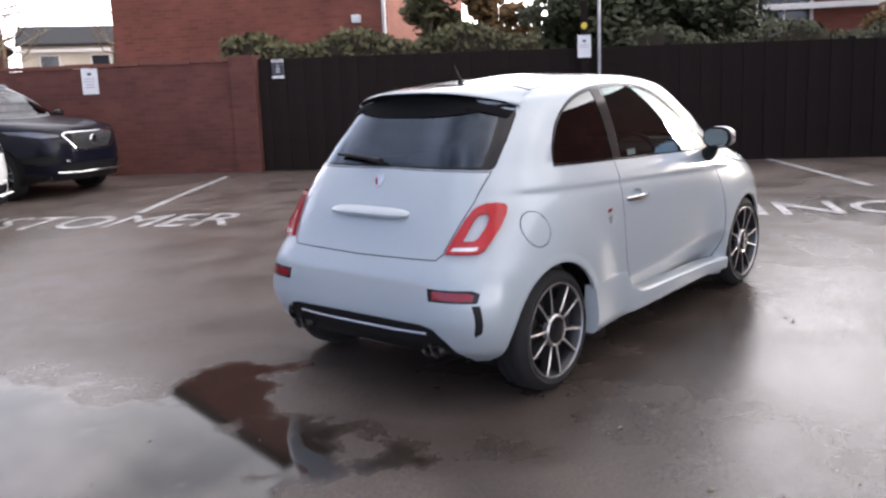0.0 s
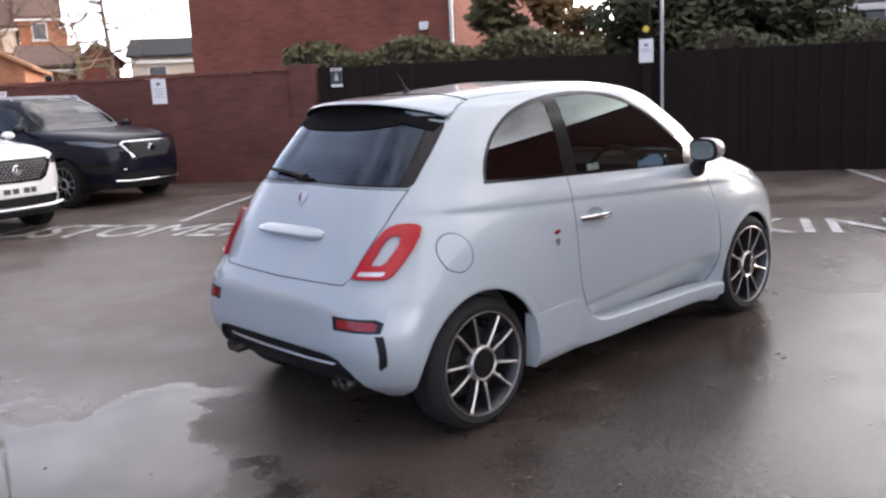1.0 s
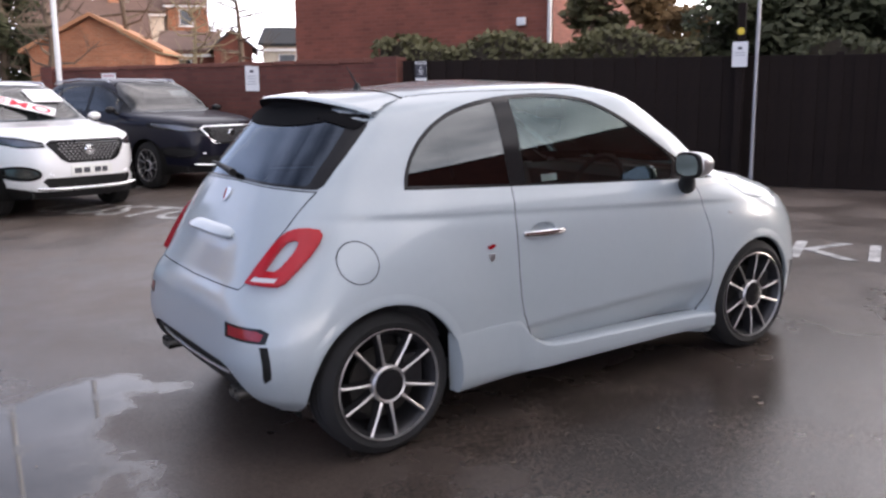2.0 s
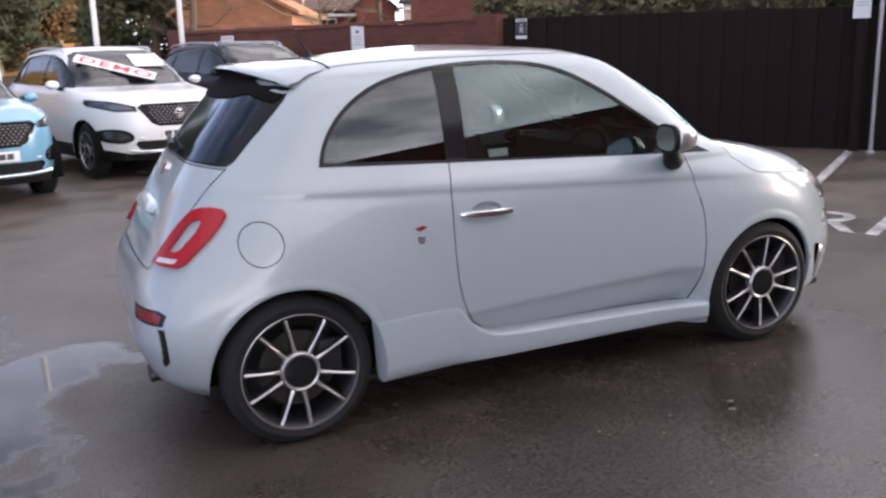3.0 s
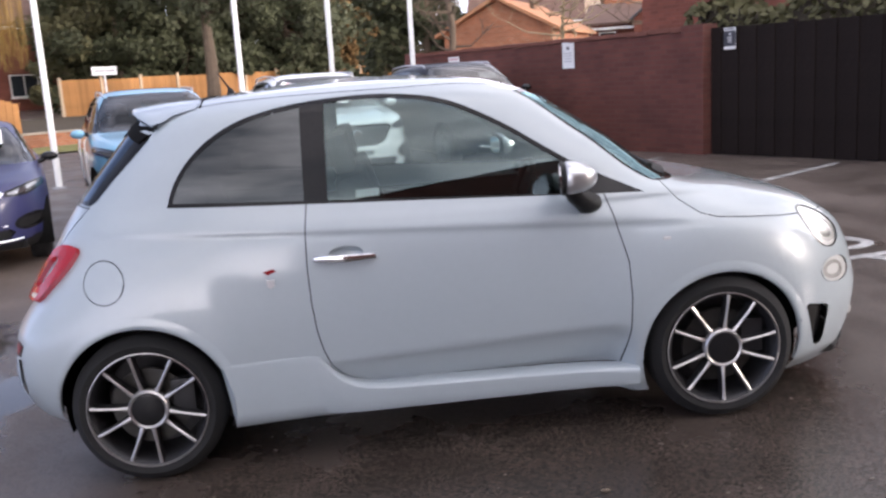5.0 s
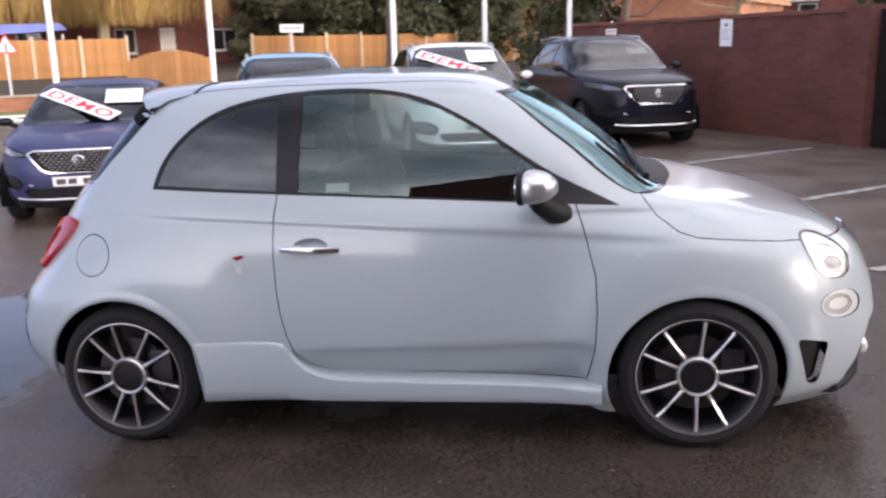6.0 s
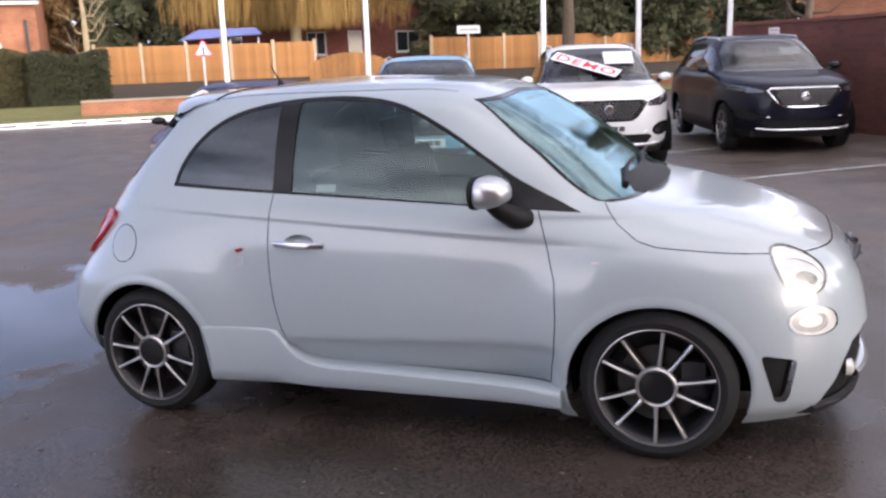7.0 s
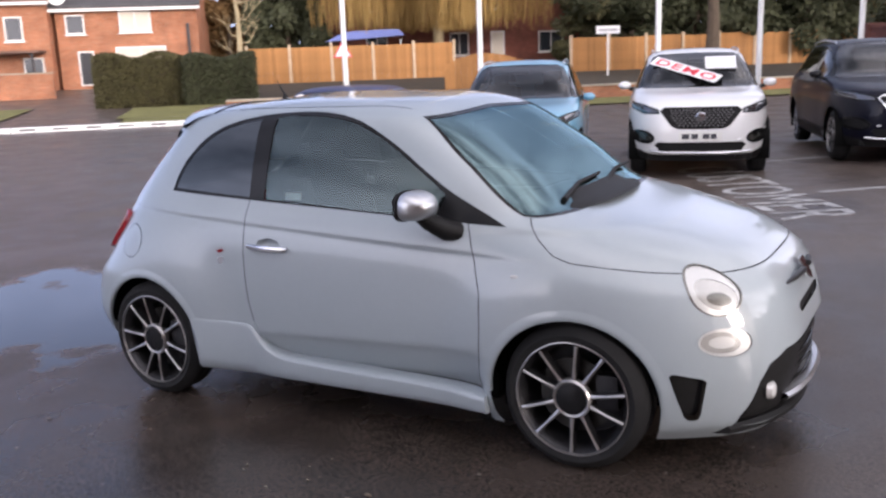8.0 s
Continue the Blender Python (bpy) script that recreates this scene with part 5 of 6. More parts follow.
sign_bars = [(0.25, 0.10, 0.24, INK), (0.7, 0.03, 0.06, GALVANISED), (0.7, 0.03, -0.04, GALVANISED), (0.6, 0.03, -0.14, GALVANISED), (0.7, 0.03, -0.24, GALVANISED)]
notice("wall_notice", Matrix.Translation(on_wall(-2.77, -0.012, 1.62)) @ pose(0, 0, 0, 0, 0, WALL_TURN), 0.30, 0.46, sign_bars, "white notice plate fixed to the brick wall")
notice("wall_notice", Matrix.Translation(on_wall(-6.25, -0.012, 1.70)) @ pose(0, 0, 0, 0, 0, WALL_TURN), 0.38, 0.17, [(0.8, 0.16, 0.2, INK_PINK), (0.7, 0.12, -0.16, INK_PINK)], "small pale notice plate near the top of the brick wall")
notice("fence_notice", Matrix.Translation(on_wall(0.56, 0.075, 1.66)) @ pose(0, 0, 0, 0, 0, WALL_TURN), 0.20, 0.30,
       [(1.0, 0.72, 0.0, INK), (0.8, 0.05, 0.43, INK), (0.35, 0.3, -0.05, WHITE_PAINT), (0.2, 0.1, 0.2, WHITE_PAINT)], "small black and white notice on the dark fence")
post = thing("lamp_post", Matrix.Translation(on_wall(5.72, -0.14)), "slim grey steel post beside the dark fence", "post")
bm = bmesh.new()
tube(bm, [(0, 0, -0.05), (0, 0, 6.5)], [0.026, 0.022], 12)
part("pole", bm, GALVANISED, post)
bm = bmesh.new()
lathe(bm, [(0.06, 0.0), (0.06, 0.03), (0.038, 0.05)], (0, 0, -0.02), 16, "z")
part("collar", bm, GALVANISED, post)
timber_post = thing("timber_post", Matrix.Translation(on_wall(5.50, -0.06)) @ pose(0, 0, 0, 0, 0, WALL_TURN), "dark timber post carrying a notice", "post")
bm = bmesh.new()
box(bm, (0.10, 0.10, 2.5), (0, 0, 1.2), 0.01)
part("upright", bm, FENCE_DARK, timber_post, smooth=False)
notice("post_notice", Matrix.Translation(on_wall(5.50, -0.125, 1.78)) @ pose(0, 0, 0, 0, 0, WALL_TURN), 0.20, 0.33, sign_bars[:3], "white notice plate on a dark post")
bm = bmesh.new()
lathe(bm, [(0.001, -0.012), (0.045, -0.01), (0.05, 0.0), (0.001, 0.0)], (0, 0, 0), 18, "y")
lamp_disc = part("reflector_disc", bm, YELLOW)
lamp_disc.matrix_world = Matrix.Translation(on_wall(5.50, -0.115, 2.08)) @ pose(0, 0, 0, 0, 0, WALL_TURN)
tagged(lamp_disc, "small yellow reflector disc on a dark post", "reflector")


# ---- buildings ----
def opening(house, x, z, wide, tall, face_y, kind="window", pane=None, frame_mat=None):
    """A framed window or door set in a house front that looks along -y."""
    frame_mat = frame_mat or UPVC
    bm = bmesh.new()
    t = 0.07
    box(bm, (wide, 0.10, t), (x, face_y - 0.02, z + tall / 2 - t / 2))
    box(bm, (wide, 0.10, t), (x, face_y - 0.02, z - tall / 2 + t / 2))
    for sx in (-1, 1):
        box(bm, (t, 0.10, tall - 2 * t), (x + sx * (wide / 2 - t / 2), face_y - 0.02, z))
    if kind == "window" and wide > 1.0:
        box(bm, (0.05, 0.08, tall - 2 * t), (x, face_y - 0.02, z))
    root = part(kind, bm, frame_mat, house, smooth=False)
    bm = bmesh.new()
    box(bm, (wide - 2 * t, 0.03, tall - 2 * t), (x, face_y + 0.005, z))
    part("pane", bm, pane or PANE, root, smooth=False)
    if kind == "window":
        bm = bmesh.new()
        box(bm, (wide + 0.12, 0.16, 0.06), (x, face_y - 0.05, z - tall / 2 - 0.03), 0.01)
        part("sill", bm, UPVC, root, smooth=False)
    return root


def house(m, wide, deep, eave, ridge, wall_mat, roof_mat, label, gable_front=False):
    """A gabled house; its front looks along -y."""
    root = thing("house", m, label, "house")
    bm = bmesh.new()
    w, d = wide / 2, deep
    if gable_front:
        outline = [(-w, -1.5), (w, -1.5), (w, eave), (0, ridge), (-w, eave)]
        slab(bm, outline, d, "xz", 0.0)
    else:
        slab(bm, [(0, -1.5), (d, -1.5), (d, eave), (d / 2, ridge), (0, eave)], wide, "yz", -w)
    part("wall", bm, wall_mat, root, smooth=False)
    for s in (-1, 1):
        bm = bmesh.new()
        if gable_front:
            a, b = Vector((s * (w + 0.28), 0, eave - 0.28 * (ridge - eave) / w)), Vector((0, 0, ridge + 0.06))
            quad = [(a.x, -0.25, a.z), (b.x, -0.25, b.z), (b.x, d + 0.25, b.z), (a.x, d + 0.25, a.z)]
        else:
            y0 = d / 2 + s * (d / 2 + 0.35)
            z0 = eave - 0.35 * (ridge - eave) / (d / 2)
            quad = [(-w - 0.2, y0, z0), (w + 0.2, y0, z0), (w + 0.2, d / 2, ridge + 0.06), (-w - 0.2, d / 2, ridge + 0.06)]
        lo = [bm.verts.new(p) for p in quad]
        hi = [bm.verts.new((p[0], p[1], p[2] + 0.12)) for p in quad]
        bm.faces.new(lo)
        bm.faces.new(hi[::-1])
        for i in range(4):
            bm.faces.new((lo[i], hi[i], hi[(i + 1) % 4], lo[(i + 1) % 4]))
        bmesh.ops.recalc_face_normals(bm, faces=bm.faces)
        part("roof", bm, roof_mat, root, smooth=False)
    if not gable_front:
        bm = bmesh.new()
        box(bm, (wide + 0.4, 0.12, 0.14), (0, -0.40, eave - 0.30), 0.03)
        part("gutter", bm, UPVC, root, smooth=False)
    return root


def chimney(root, x, y, z):
    bm = bmesh.new()
    box(bm, (0.6, 0.6, 1.3), (x, y, z), 0.02)
    part("chimney", bm, BRICK_HOUSE, root, smooth=False)
    for s in (-0.15, 0.15):
        bm = bmesh.new()
        lathe(bm, [(0.09, 0.0), (0.10, 0.02), (0.08, 0.3)], (x + s, y, z + 0.65), 10, "z")
        part("chimney_pot", bm, TILE_RED, root)


# tall brick building close behind the wall: its gable looks over the lot
block = house(Matrix.Translation(on_wall(-1.28, 3.3)) @ pose(0, 0, 0, 0, 0, WALL_TURN), 5.82, 9, 4.78, 6.75, BRICK_BUILDING, SLATE, "tall red brick building with a blank gable", True)
bm = bmesh.new()
box(bm, (0.17, 0.10, 0.15), (2.30, -0.05, 2.60), 0.02)
part("alarm_box", bm, WHITE_PAINT, block, "small white wall box")
bm = bmesh.new()
tube(bm, [(2.86, -0.06, 0.0), (2.86, -0.06, 4.7)], 0.04, 10)
part("downpipe", bm, UPVC, block)

# brick house across the road
h1 = house(Matrix.Translation(far(-7.7, 40.6, -0.15)) @ pose(0, 0, 0, 0, 0, FAR_TURN), 6.4, 8, 4.05, 6.4, BRICK_HOUSE, SLATE, "orange brick two-storey house with white windows")
opening(h1, -2.0, 1.1, 0.72, 1.6, 0, "door", DOOR_BLACK)
opening(h1, -2.35, 3.12, 0.85, 0.9, 0)
opening(h1, 0.35, 3.2, 1.45, 1.0, 0, pane=BLIND)
opening(h1, 0.5, 1.55, 2.3, 1.0, 0, pane=BLIND)
bm = bmesh.new()
lathe(bm, [(0.001, 0.05), (0.3, 0.0), (0.42, -0.12)], (-2.9, -0.5, 4.4), 20, "y")
part("satellite_dish", bm, WHITE_METAL, h1)
bm = bmesh.new()
box(bm, (0.12, 0.12, 1.9), (2.75, -0.12, 2.1), 0.01)
part("wall_bracket", bm, DOOR_BLACK, h1)
h2 = house(Matrix.Translation(far(-14.2, 40.0, -0.15)) @ pose(0, 0, 0, 0, 0, FAR_TURN), 6.2, 8, 4.4, 6.8, BRICK_HOUSE, TILE_RED, "orange brick house with a timber porch")
opening(h2, 1.6, 3.0, 0.8, 1.1, 0)
opening(h2, 2.3, 1.1, 0.9, 1.2, 0)
bm = bmesh.new()
box(bm, (4.6, 1.6, 0.12), (0.6, -0.8, 1.95), 0.02)
part("porch_roof", bm, TILE_RED, h2, smooth=False)
for x in (-1.0, 2.6):
    bm = bmesh.new()
    box(bm, (0.1, 0.1, 1.95), (x, -1.45, 0.95))
    part("porch_post", bm, DOOR_BLACK, h2, smooth=False)
# house behind the willow and the terrace over the wall
h3 = house(Matrix.Translation(far(9.5, 47, 0.0)) @ pose(0, 0, 0, 0, 0, FAR_TURN), 16, 8, 4.6, 7.2, BRICK_BUILDING, TILE_RED, "brick house with white windows behind the trees")
for x, z, w, t in ((-0.05, 1.3, 1.1, 1.3), (5.4, 1.3, 1.5, 1.2), (1.6, 3.75, 1.45, 1.1), (-4.6, 3.75, 1.2, 1.1), (-4.8, 1.3, 1.2, 1.2)):
    opening(h3, x, z, w, t, 0)
opening(h3, 2.2, 1.02, 0.8, 1.9, 0, "door", BLIND)
for x, y, turn_deg, w, eave, ridge, wall_mat, roof_mat, gable, label in (
        (18.1, 36.5, -28, 7.6, 3.42, 4.3, RENDER, DARK_SLATE, False, "low pale house with a dark slate roof beyond the wall"),
        (13.9, 40.0, -22, 1.9, 3.35, 4.1, BRICK_BUILDING, SLATE, True, "small brown brick gable beyond the wall"),
        (12.9, 44.0, -22, 2.9, 3.35, 4.4, BRICK_BUILDING, TILE_RED, False, "low brick house with a brown tiled roof"),
        (9.6, 52.0, -12, 7.0, 4.2, 6.7, BRICK_HOUSE, TILE_RED, False, "brick house with a brown roof beyond the wall"),
        (4.4, 28.0, -24, 4.0, 2.6, 3.6, BRICK_HOUSE, TILE_ORANGE, True, "orange brick gable beyond the wall"),
        (13.5, 57.0, -20, 4.2, 6.4, 8.2, RENDER, TILE_RED, False, "cream rendered house beyond the wall"),
        (16.9, 56.0, -20, 2.4, 7.0, 8.7, BRICK_HOUSE, TILE_RED, False, "sunlit brick house beyond the wall")):
    hh = house(Matrix.Translation((x, y, 0.3)) @ pose(0, 0, 0, 0, 0, turn_deg), w, 7, eave, ridge, wall_mat, roof_mat, label, gable)
    if not gable:
        for k in range(int(w // 2.2)):
            opening(hh, -w / 2 + 1.2 + 2.2 * k, eave - 1.0, 0.9, 1.1, 0)
            if eave > 5:
                opening(hh, -w / 2 + 1.2 + 2.2 * k, 2.6, 0.9, 1.1, 0)
        chimney(hh, w * 0.25, 3.5, ridge + 0.4)
h9 = house(Matrix.Translation(on_wall(11.5, 9.0)) @ pose(0, 0, 0, 0, 0, WALL_TURN), 12, 7, 3.0, 3.8, BRICK_BUILDING, TILE_RED, "brick house among trees behind the dark fence")
for x in (-4.2, -1.6, 1.2, 4.0):
    opening(h9, x, 2.5, 1.3, 1.1, 0)
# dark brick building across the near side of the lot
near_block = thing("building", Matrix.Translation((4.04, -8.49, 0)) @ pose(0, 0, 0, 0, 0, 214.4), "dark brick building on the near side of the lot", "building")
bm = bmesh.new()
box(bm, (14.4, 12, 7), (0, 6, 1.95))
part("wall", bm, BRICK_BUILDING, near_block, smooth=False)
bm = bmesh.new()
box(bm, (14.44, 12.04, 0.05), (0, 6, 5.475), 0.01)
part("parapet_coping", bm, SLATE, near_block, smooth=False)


# ---- plants ----
def leaf_cloud(bm, rng, centre, radius, count, size, droop=0.0):
    """Small leaf quads scattered in an uneven blob."""
    c = Vector(centre)
    for _ in range(count):
        while True:
            p = Vector((rng.uniform(-1, 1), rng.uniform(-1, 1), rng.uniform(-1, 1)))
            if 0.25 < p.length < 1:
                break
        p = c + Vector((p.x * radius[0], p.y * radius[1], p.z * radius[2]))
        a = Vector((rng.uniform(-1, 1), rng.uniform(-1, 1), rng.uniform(-1, 1) - droop)).normalized()
        b = a.orthogonal().normalized()
        s = size * rng.uniform(0.6, 1.4)
        vs = [bm.verts.new(p + a * s * i + b * s * 0.55 * j) for i, j in ((-1, 0), (0, -1), (1, 0), (0, 1))]
        bm.faces.new(vs)


def tree(at, tall, spread, leaf, bark, label, seed, leaves=5000, size=0.10, crown_from=0.3, clumps=26, trunk=0.16, name="tree", bare=False):
    rng = random.Random(seed)
    root = thing(name, Matrix.Translation(at), label, "tree")
    bm = bmesh.new()
    lean = Vector((rng.uniform(-0.06, 0.06), rng.uniform(-0.06, 0.06), 1))
    n = 6
    tube(bm, [lean * tall * 0.85 * k / n + Vector((rng.uniform(-1, 1), rng.uniform(-1, 1), 0)) * 0.03 * k for k in range(n + 1)],
         [trunk * (1 - 0.85 * k / n) for k in range(n + 1)], 9)
    tips = []
    for k in range(clumps):
        z = tall * (crown_from + (0.95 - crown_from) * (k + rng.random()) / clumps)
        a = rng.uniform(0, 2 * math.pi)
        reach = spread * rng.uniform(0.45, 1.0) * (1 - 0.75 * max(0, (z / tall - 0.55)) / 0.45)
        base = lean * min(z, tall * 0.84) * 0.92
        tip = Vector((base.x + reach * math.cos(a), base.y + reach * math.sin(a), z + rng.uniform(0.0, 0.12) * tall * (1 if bare else 0.4)))
        mid = (base + tip) / 2 + Vector((0, 0, -0.04 * tall))
        tube(bm, [base, mid, tip], [trunk * 0.3, trunk * 0.17, trunk * 0.05], 5)
        tips.append((mid, tip))
        if bare:
            for _ in range(7):
                f = rng.uniform(0.3, 1.0)
                s = mid.lerp(tip, f)
                e = s + Vector((rng.uniform(-1, 1), rng.uniform(-1, 1), rng.uniform(0.1, 1.2))) * tall * 0.10
                tube(bm, [s, (s + e) / 2 + Vector((0.02, 0, 0.03)), e], [trunk * 0.07, trunk * 0.05, trunk * 0.02], 4)
    part("trunk", bm, bark, root)
    if not bare:
        bm = bmesh.new()
        for mid, tip in tips:
            r = spread * rng.uniform(0.22, 0.42)
            leaf_cloud(bm, rng, tip, (r, r, r * 0.75), leaves // (clumps + 6), size)
            leaf_cloud(bm, rng, mid, (r * 0.7, r * 0.7, r * 0.6), leaves // (4 * clumps), size)
        part("crown", bm, leaf, root, smooth=False)
    return root


def willow(at, tall, spread, seed):
    """A bare golden weeping willow: arching limbs with hanging twigs."""
    rng = random.Random(seed)
    root = thing("willow_tree", Matrix.Translation(at), "golden weeping willow with bare hanging twigs", "tree")
    bm = bmesh.new()
    tube(bm, [(0, 0, 0), (0.1, 0, tall * 0.35), (0.0, 0.1, tall * 0.7)], [0.35, 0.25, 0.1], 10)
    arms = []
    for k in range(22):
        a = rng.uniform(0, 2 * math.pi)
        r = spread * rng.uniform(0.35, 1.0)
        pts = [Vector((0, 0, tall * 0.4)), Vector((r * 0.45 * math.cos(a), r * 0.45 * math.sin(a), tall * rng.uniform(0.8, 1.0))), Vector((r * math.cos(a), r * math.sin(a), tall * rng.uniform(0.55, 0.9)))]
        tube(bm, pts, [0.14, 0.08, 0.03], 6)
        arms.append(pts)
    part("trunk", bm, BARK_PALE, root)
    bm = bmesh.new()
    for pts in arms:
        for _ in range(460):
            f = rng.uniform(0.15, 1.0)
            s = pts[1].lerp(pts[2], f) + Vector((rng.uniform(-0.9, 0.9), rng.uniform(-0.9, 0.9), rng.uniform(-0.2, 0.3)))
            drop = min(rng.uniform(0.25, 0.84) * s.z, s.z - rng.uniform(2.0, 2.9))
            w = rng.uniform(0.006, 0.017)
            a = rng.uniform(0, math.pi)
            dx, dy = w * math.cos(a), w * math.sin(a)
            sway = Vector((rng.uniform(-0.3, 0.3), rng.uniform(-0.3, 0.3), 0))
            prev = None
            for i in range(4):
                c = s + sway * (i / 3) ** 2 - Vector((0, 0, drop * i / 3))
                row = (bm.verts.new(c + Vector((dx, dy, 0))), bm.verts.new(c - Vector((dx, dy, 0))))
                if prev:
                    bm.faces.new((prev[0], prev[1], row[1], row[0]))
                prev = row
    part("crown", bm, LEAF_GOLD, root, smooth=False)
    return root


def hedge(name, m, long, deep, tall, mat, label, seed, count=5000, size=0.06):
    rng = random.Random(seed)
    root = thing(name, m, label, "hedge")
    bm = bmesh.new()
    n = max(4, int(long / 0.5))
    rows = []
    for k in range(n + 1):
        x = long * k / n
        h = tall * (1 + 0.06 * math.sin(k * 1.7) + rng.uniform(-0.04, 0.04)) - 0.08
        e = 0.35 if k in (0, n) else 1
        rows.append([bm.verts.new((x, y * e + deep * 0.5, z)) for y, z in ((-deep * 0.45, 0), (-deep * 0.46, h * 0.8), (-deep * 0.3, h), (deep * 0.3, h), (deep * 0.46, h * 0.8), (deep * 0.45, 0))])
    for a, b in zip(rows, rows[1:]):
        for i in range(5):
            bm.faces.new((a[i], a[i + 1], b[i + 1], b[i]))
    bm.faces.new(rows[0])
    bm.faces.new(rows[-1][::-1])
    bmesh.ops.recalc_face_normals(bm, faces=bm.faces)
    part("core", bm, SOIL, root)
    bm = bmesh.new()
    for _ in range(count):
        x = rng.uniform(0, long)
        face = rng.random()
        h = tall * (1 + 0.06 * math.sin(x * 3.4))
        if face < 0.5:
            p = Vector((x, rng.uniform(-0.06, 0.06), rng.uniform(0, h)))
        elif face < 0.8:
            p = Vector((x, rng.uniform(0, deep), h + rng.uniform(-0.1, 0.06)))
        elif face < 0.9:
            p = Vector((rng.choice((0.0, long)) + rng.uniform(-0.08, 0.08), rng.uniform(0, deep), rng.uniform(0, h)))
        else:
            p = Vector((x, deep + rng.uniform(-0.06, 0.06), rng.uniform(0, h)))
        a = Vector((rng.uniform(-1, 1), rng.uniform(-1, 1), rng.uniform(-1, 1))).normalized()
        b = a.orthogonal().normalized()
        s = size * rng.uniform(0.6, 1.5)
        bm.faces.new([bm.verts.new(p + a * s * i + b * s * 0.6 * j) for i, j in ((-1, 0), (0, -1), (1, 0), (0, 1))])
    part("foliage", bm, mat, root, smooth=False)
    return root


# along and behind the boundary
hedge("ivy_hedge", Matrix.Translation(on_wall(-0.6, 0.45, 0)) @ pose(0, 0, 0, 0, 0, WALL_TURN), 5.3, 0.8, 2.1, LEAF_OLIVE, "ragged olive hedge topping the boundary fence", 5, 6000, 0.055)
hedge("ivy_hedge", Matrix.Translation(on_wall(6.2, 0.45, 0)) @ pose(0, 0, 0, 0, 0, WALL_TURN), 8.0, 0.8, 1.9, LEAF_DARK, "low ivy hedge behind the boundary fence", 6, 4500, 0.055)
for k, (along, out, tall, spread, leaf, label) in enumerate((
        (2.7, 2.2, 3.3, 1.0, LEAF_OLIVE, "olive green shrub behind the fence"),
        (3.9, 2.6, 3.2, 1.0, LEAF_RUST, "rust brown shrub behind the fence"),
        (5.0, 1.9, 3.2, 0.9, LEAF_DARK, "dark shrub behind the fence"),
        (6.1, 2.6, 3.4, 1.5, LEAF_DARK, "dark evergreen shrub behind the fence"),
        (7.5, 2.9, 3.3, 1.8, LEAF_DARK, "dark evergreen tree behind the fence"),
        (11.8, 4.6, 3.4, 1.2, LEAF_RUST, "brown winter shrub behind the fence"),
        (14.5, 5.0, 3.4, 1.4, LEAF_OLIVE, "olive shrub behind the fence"))):
    tree(on_wall(along, out), tall, spread, leaf, BARK, label, 20 + k, 12000 if spread > 1.45 else 6000, 0.085, 0.06, 44 if spread > 1.45 else 24, 0.12)
# out-of-view tree, added as something dark for the hatchback to reflect
tree(Vector((15.0, -2.5, 0.3)), 6.2, 1.8, LEAF_DARK, BARK, "unseen dark evergreen tree added for reflections in the hatchback", 47, 9000, 0.10, 0.1, 36, 0.14)
tree(on_wall(-8.6, 5.0), 4.3, 1.9, None, BARK_PALE, "bare winter shrub beyond the brick wall", 41, clumps=30, trunk=0.10, bare=True, crown_from=0.12)
for k, (x, y, tall, spread) in enumerate(((6.0, 30, 8.5, 3.0), (11.6, 33, 9, 3.0), (15.5, 32, 9.5, 3.2), (2.4, 24.5, 6.5, 2.0))):
    tree(Vector((x, y, 0.2)), tall, spread, None, BARK, "bare winter tree beyond the wall", 50 + k, clumps=26, trunk=0.17, bare=True, crown_from=0.3)

# far side of the road: kerb, verge, low wall, bed, fence, hedge
def strip(name, a0, a1, d0, d1, lift_z, mat, label, category, n=40):
    bm = bmesh.new()
    rows = []
    for k in range(n + 1):
        s = a0 + (a1 - a0) * k / n
        rows.append([bm.verts.new(far(s, d0 + (d1 - d0) * j / 6, lift_z)) for j in range(7)])
    for p, q in zip(rows, rows[1:]):
        for j in range(6):
            bm.faces.new((p[j], p[j + 1], q[j + 1], q[j]))
    bmesh.ops.recalc_face_normals(bm, faces=bm.faces)
    return tagged(part(name, bm, mat), label, category, kind="structure")


strip("verge", -5.6, 60, 22.8, 24.8, 0.05, GRASS, "rough winter grass verge beside the road", "grass")
strip("verge", -5.9, -2.5, 24.8, 28.6, 0.06, GRASS, "sloping grass patch before the hedge", "grass")
strip("lawn", -40, -9.6, 22.9, 30, 0.05, GRASS, "mown lawn in front of the houses", "grass")
strip("planted_bed", -2.4, 40, 25.2, 37.3, 0.12, SOIL, "dark planted bed below the timber fence", "bed")
kerb_dark = material("dark_kerb_paint", (0.05, 0.045, 0.045), 0.7)
for k in range(45):
    bm = bmesh.new()
    box(bm, (0.88, 0.16, 0.20), (0, 0, 0.05), 0.02)
    ob = part("kerb_stone", bm, WHITE_PAINT, smooth=False)
    ob.matrix_world = Matrix.Translation(far(-34 + 0.9 * k, 22.6)) @ pose(0, 0, 0, 0, 0, FAR_TURN)
    tagged(ob, "white painted kerb stone with a dark dash along the road", "kerb", "kerb stones")
    bm = bmesh.new()
    box(bm, (0.42, 0.01, 0.045), (0, -0.083, 0.08))
    part("dark_dash", bm, kerb_dark, ob, smooth=False)
low = thing("low_brick_wall", Matrix.Translation(far(-2.5, 25.0, -0.1)) @ pose(0, 0, 0, 0, 0, FAR_TURN), "low orange brick garden wall with a pale coping", "wall")
bm = bmesh.new()
box(bm, (34, 0.22, 0.75), (17, 0, 0.15))
part("brick_face", bm, BRICK_HOUSE, low, smooth=False)
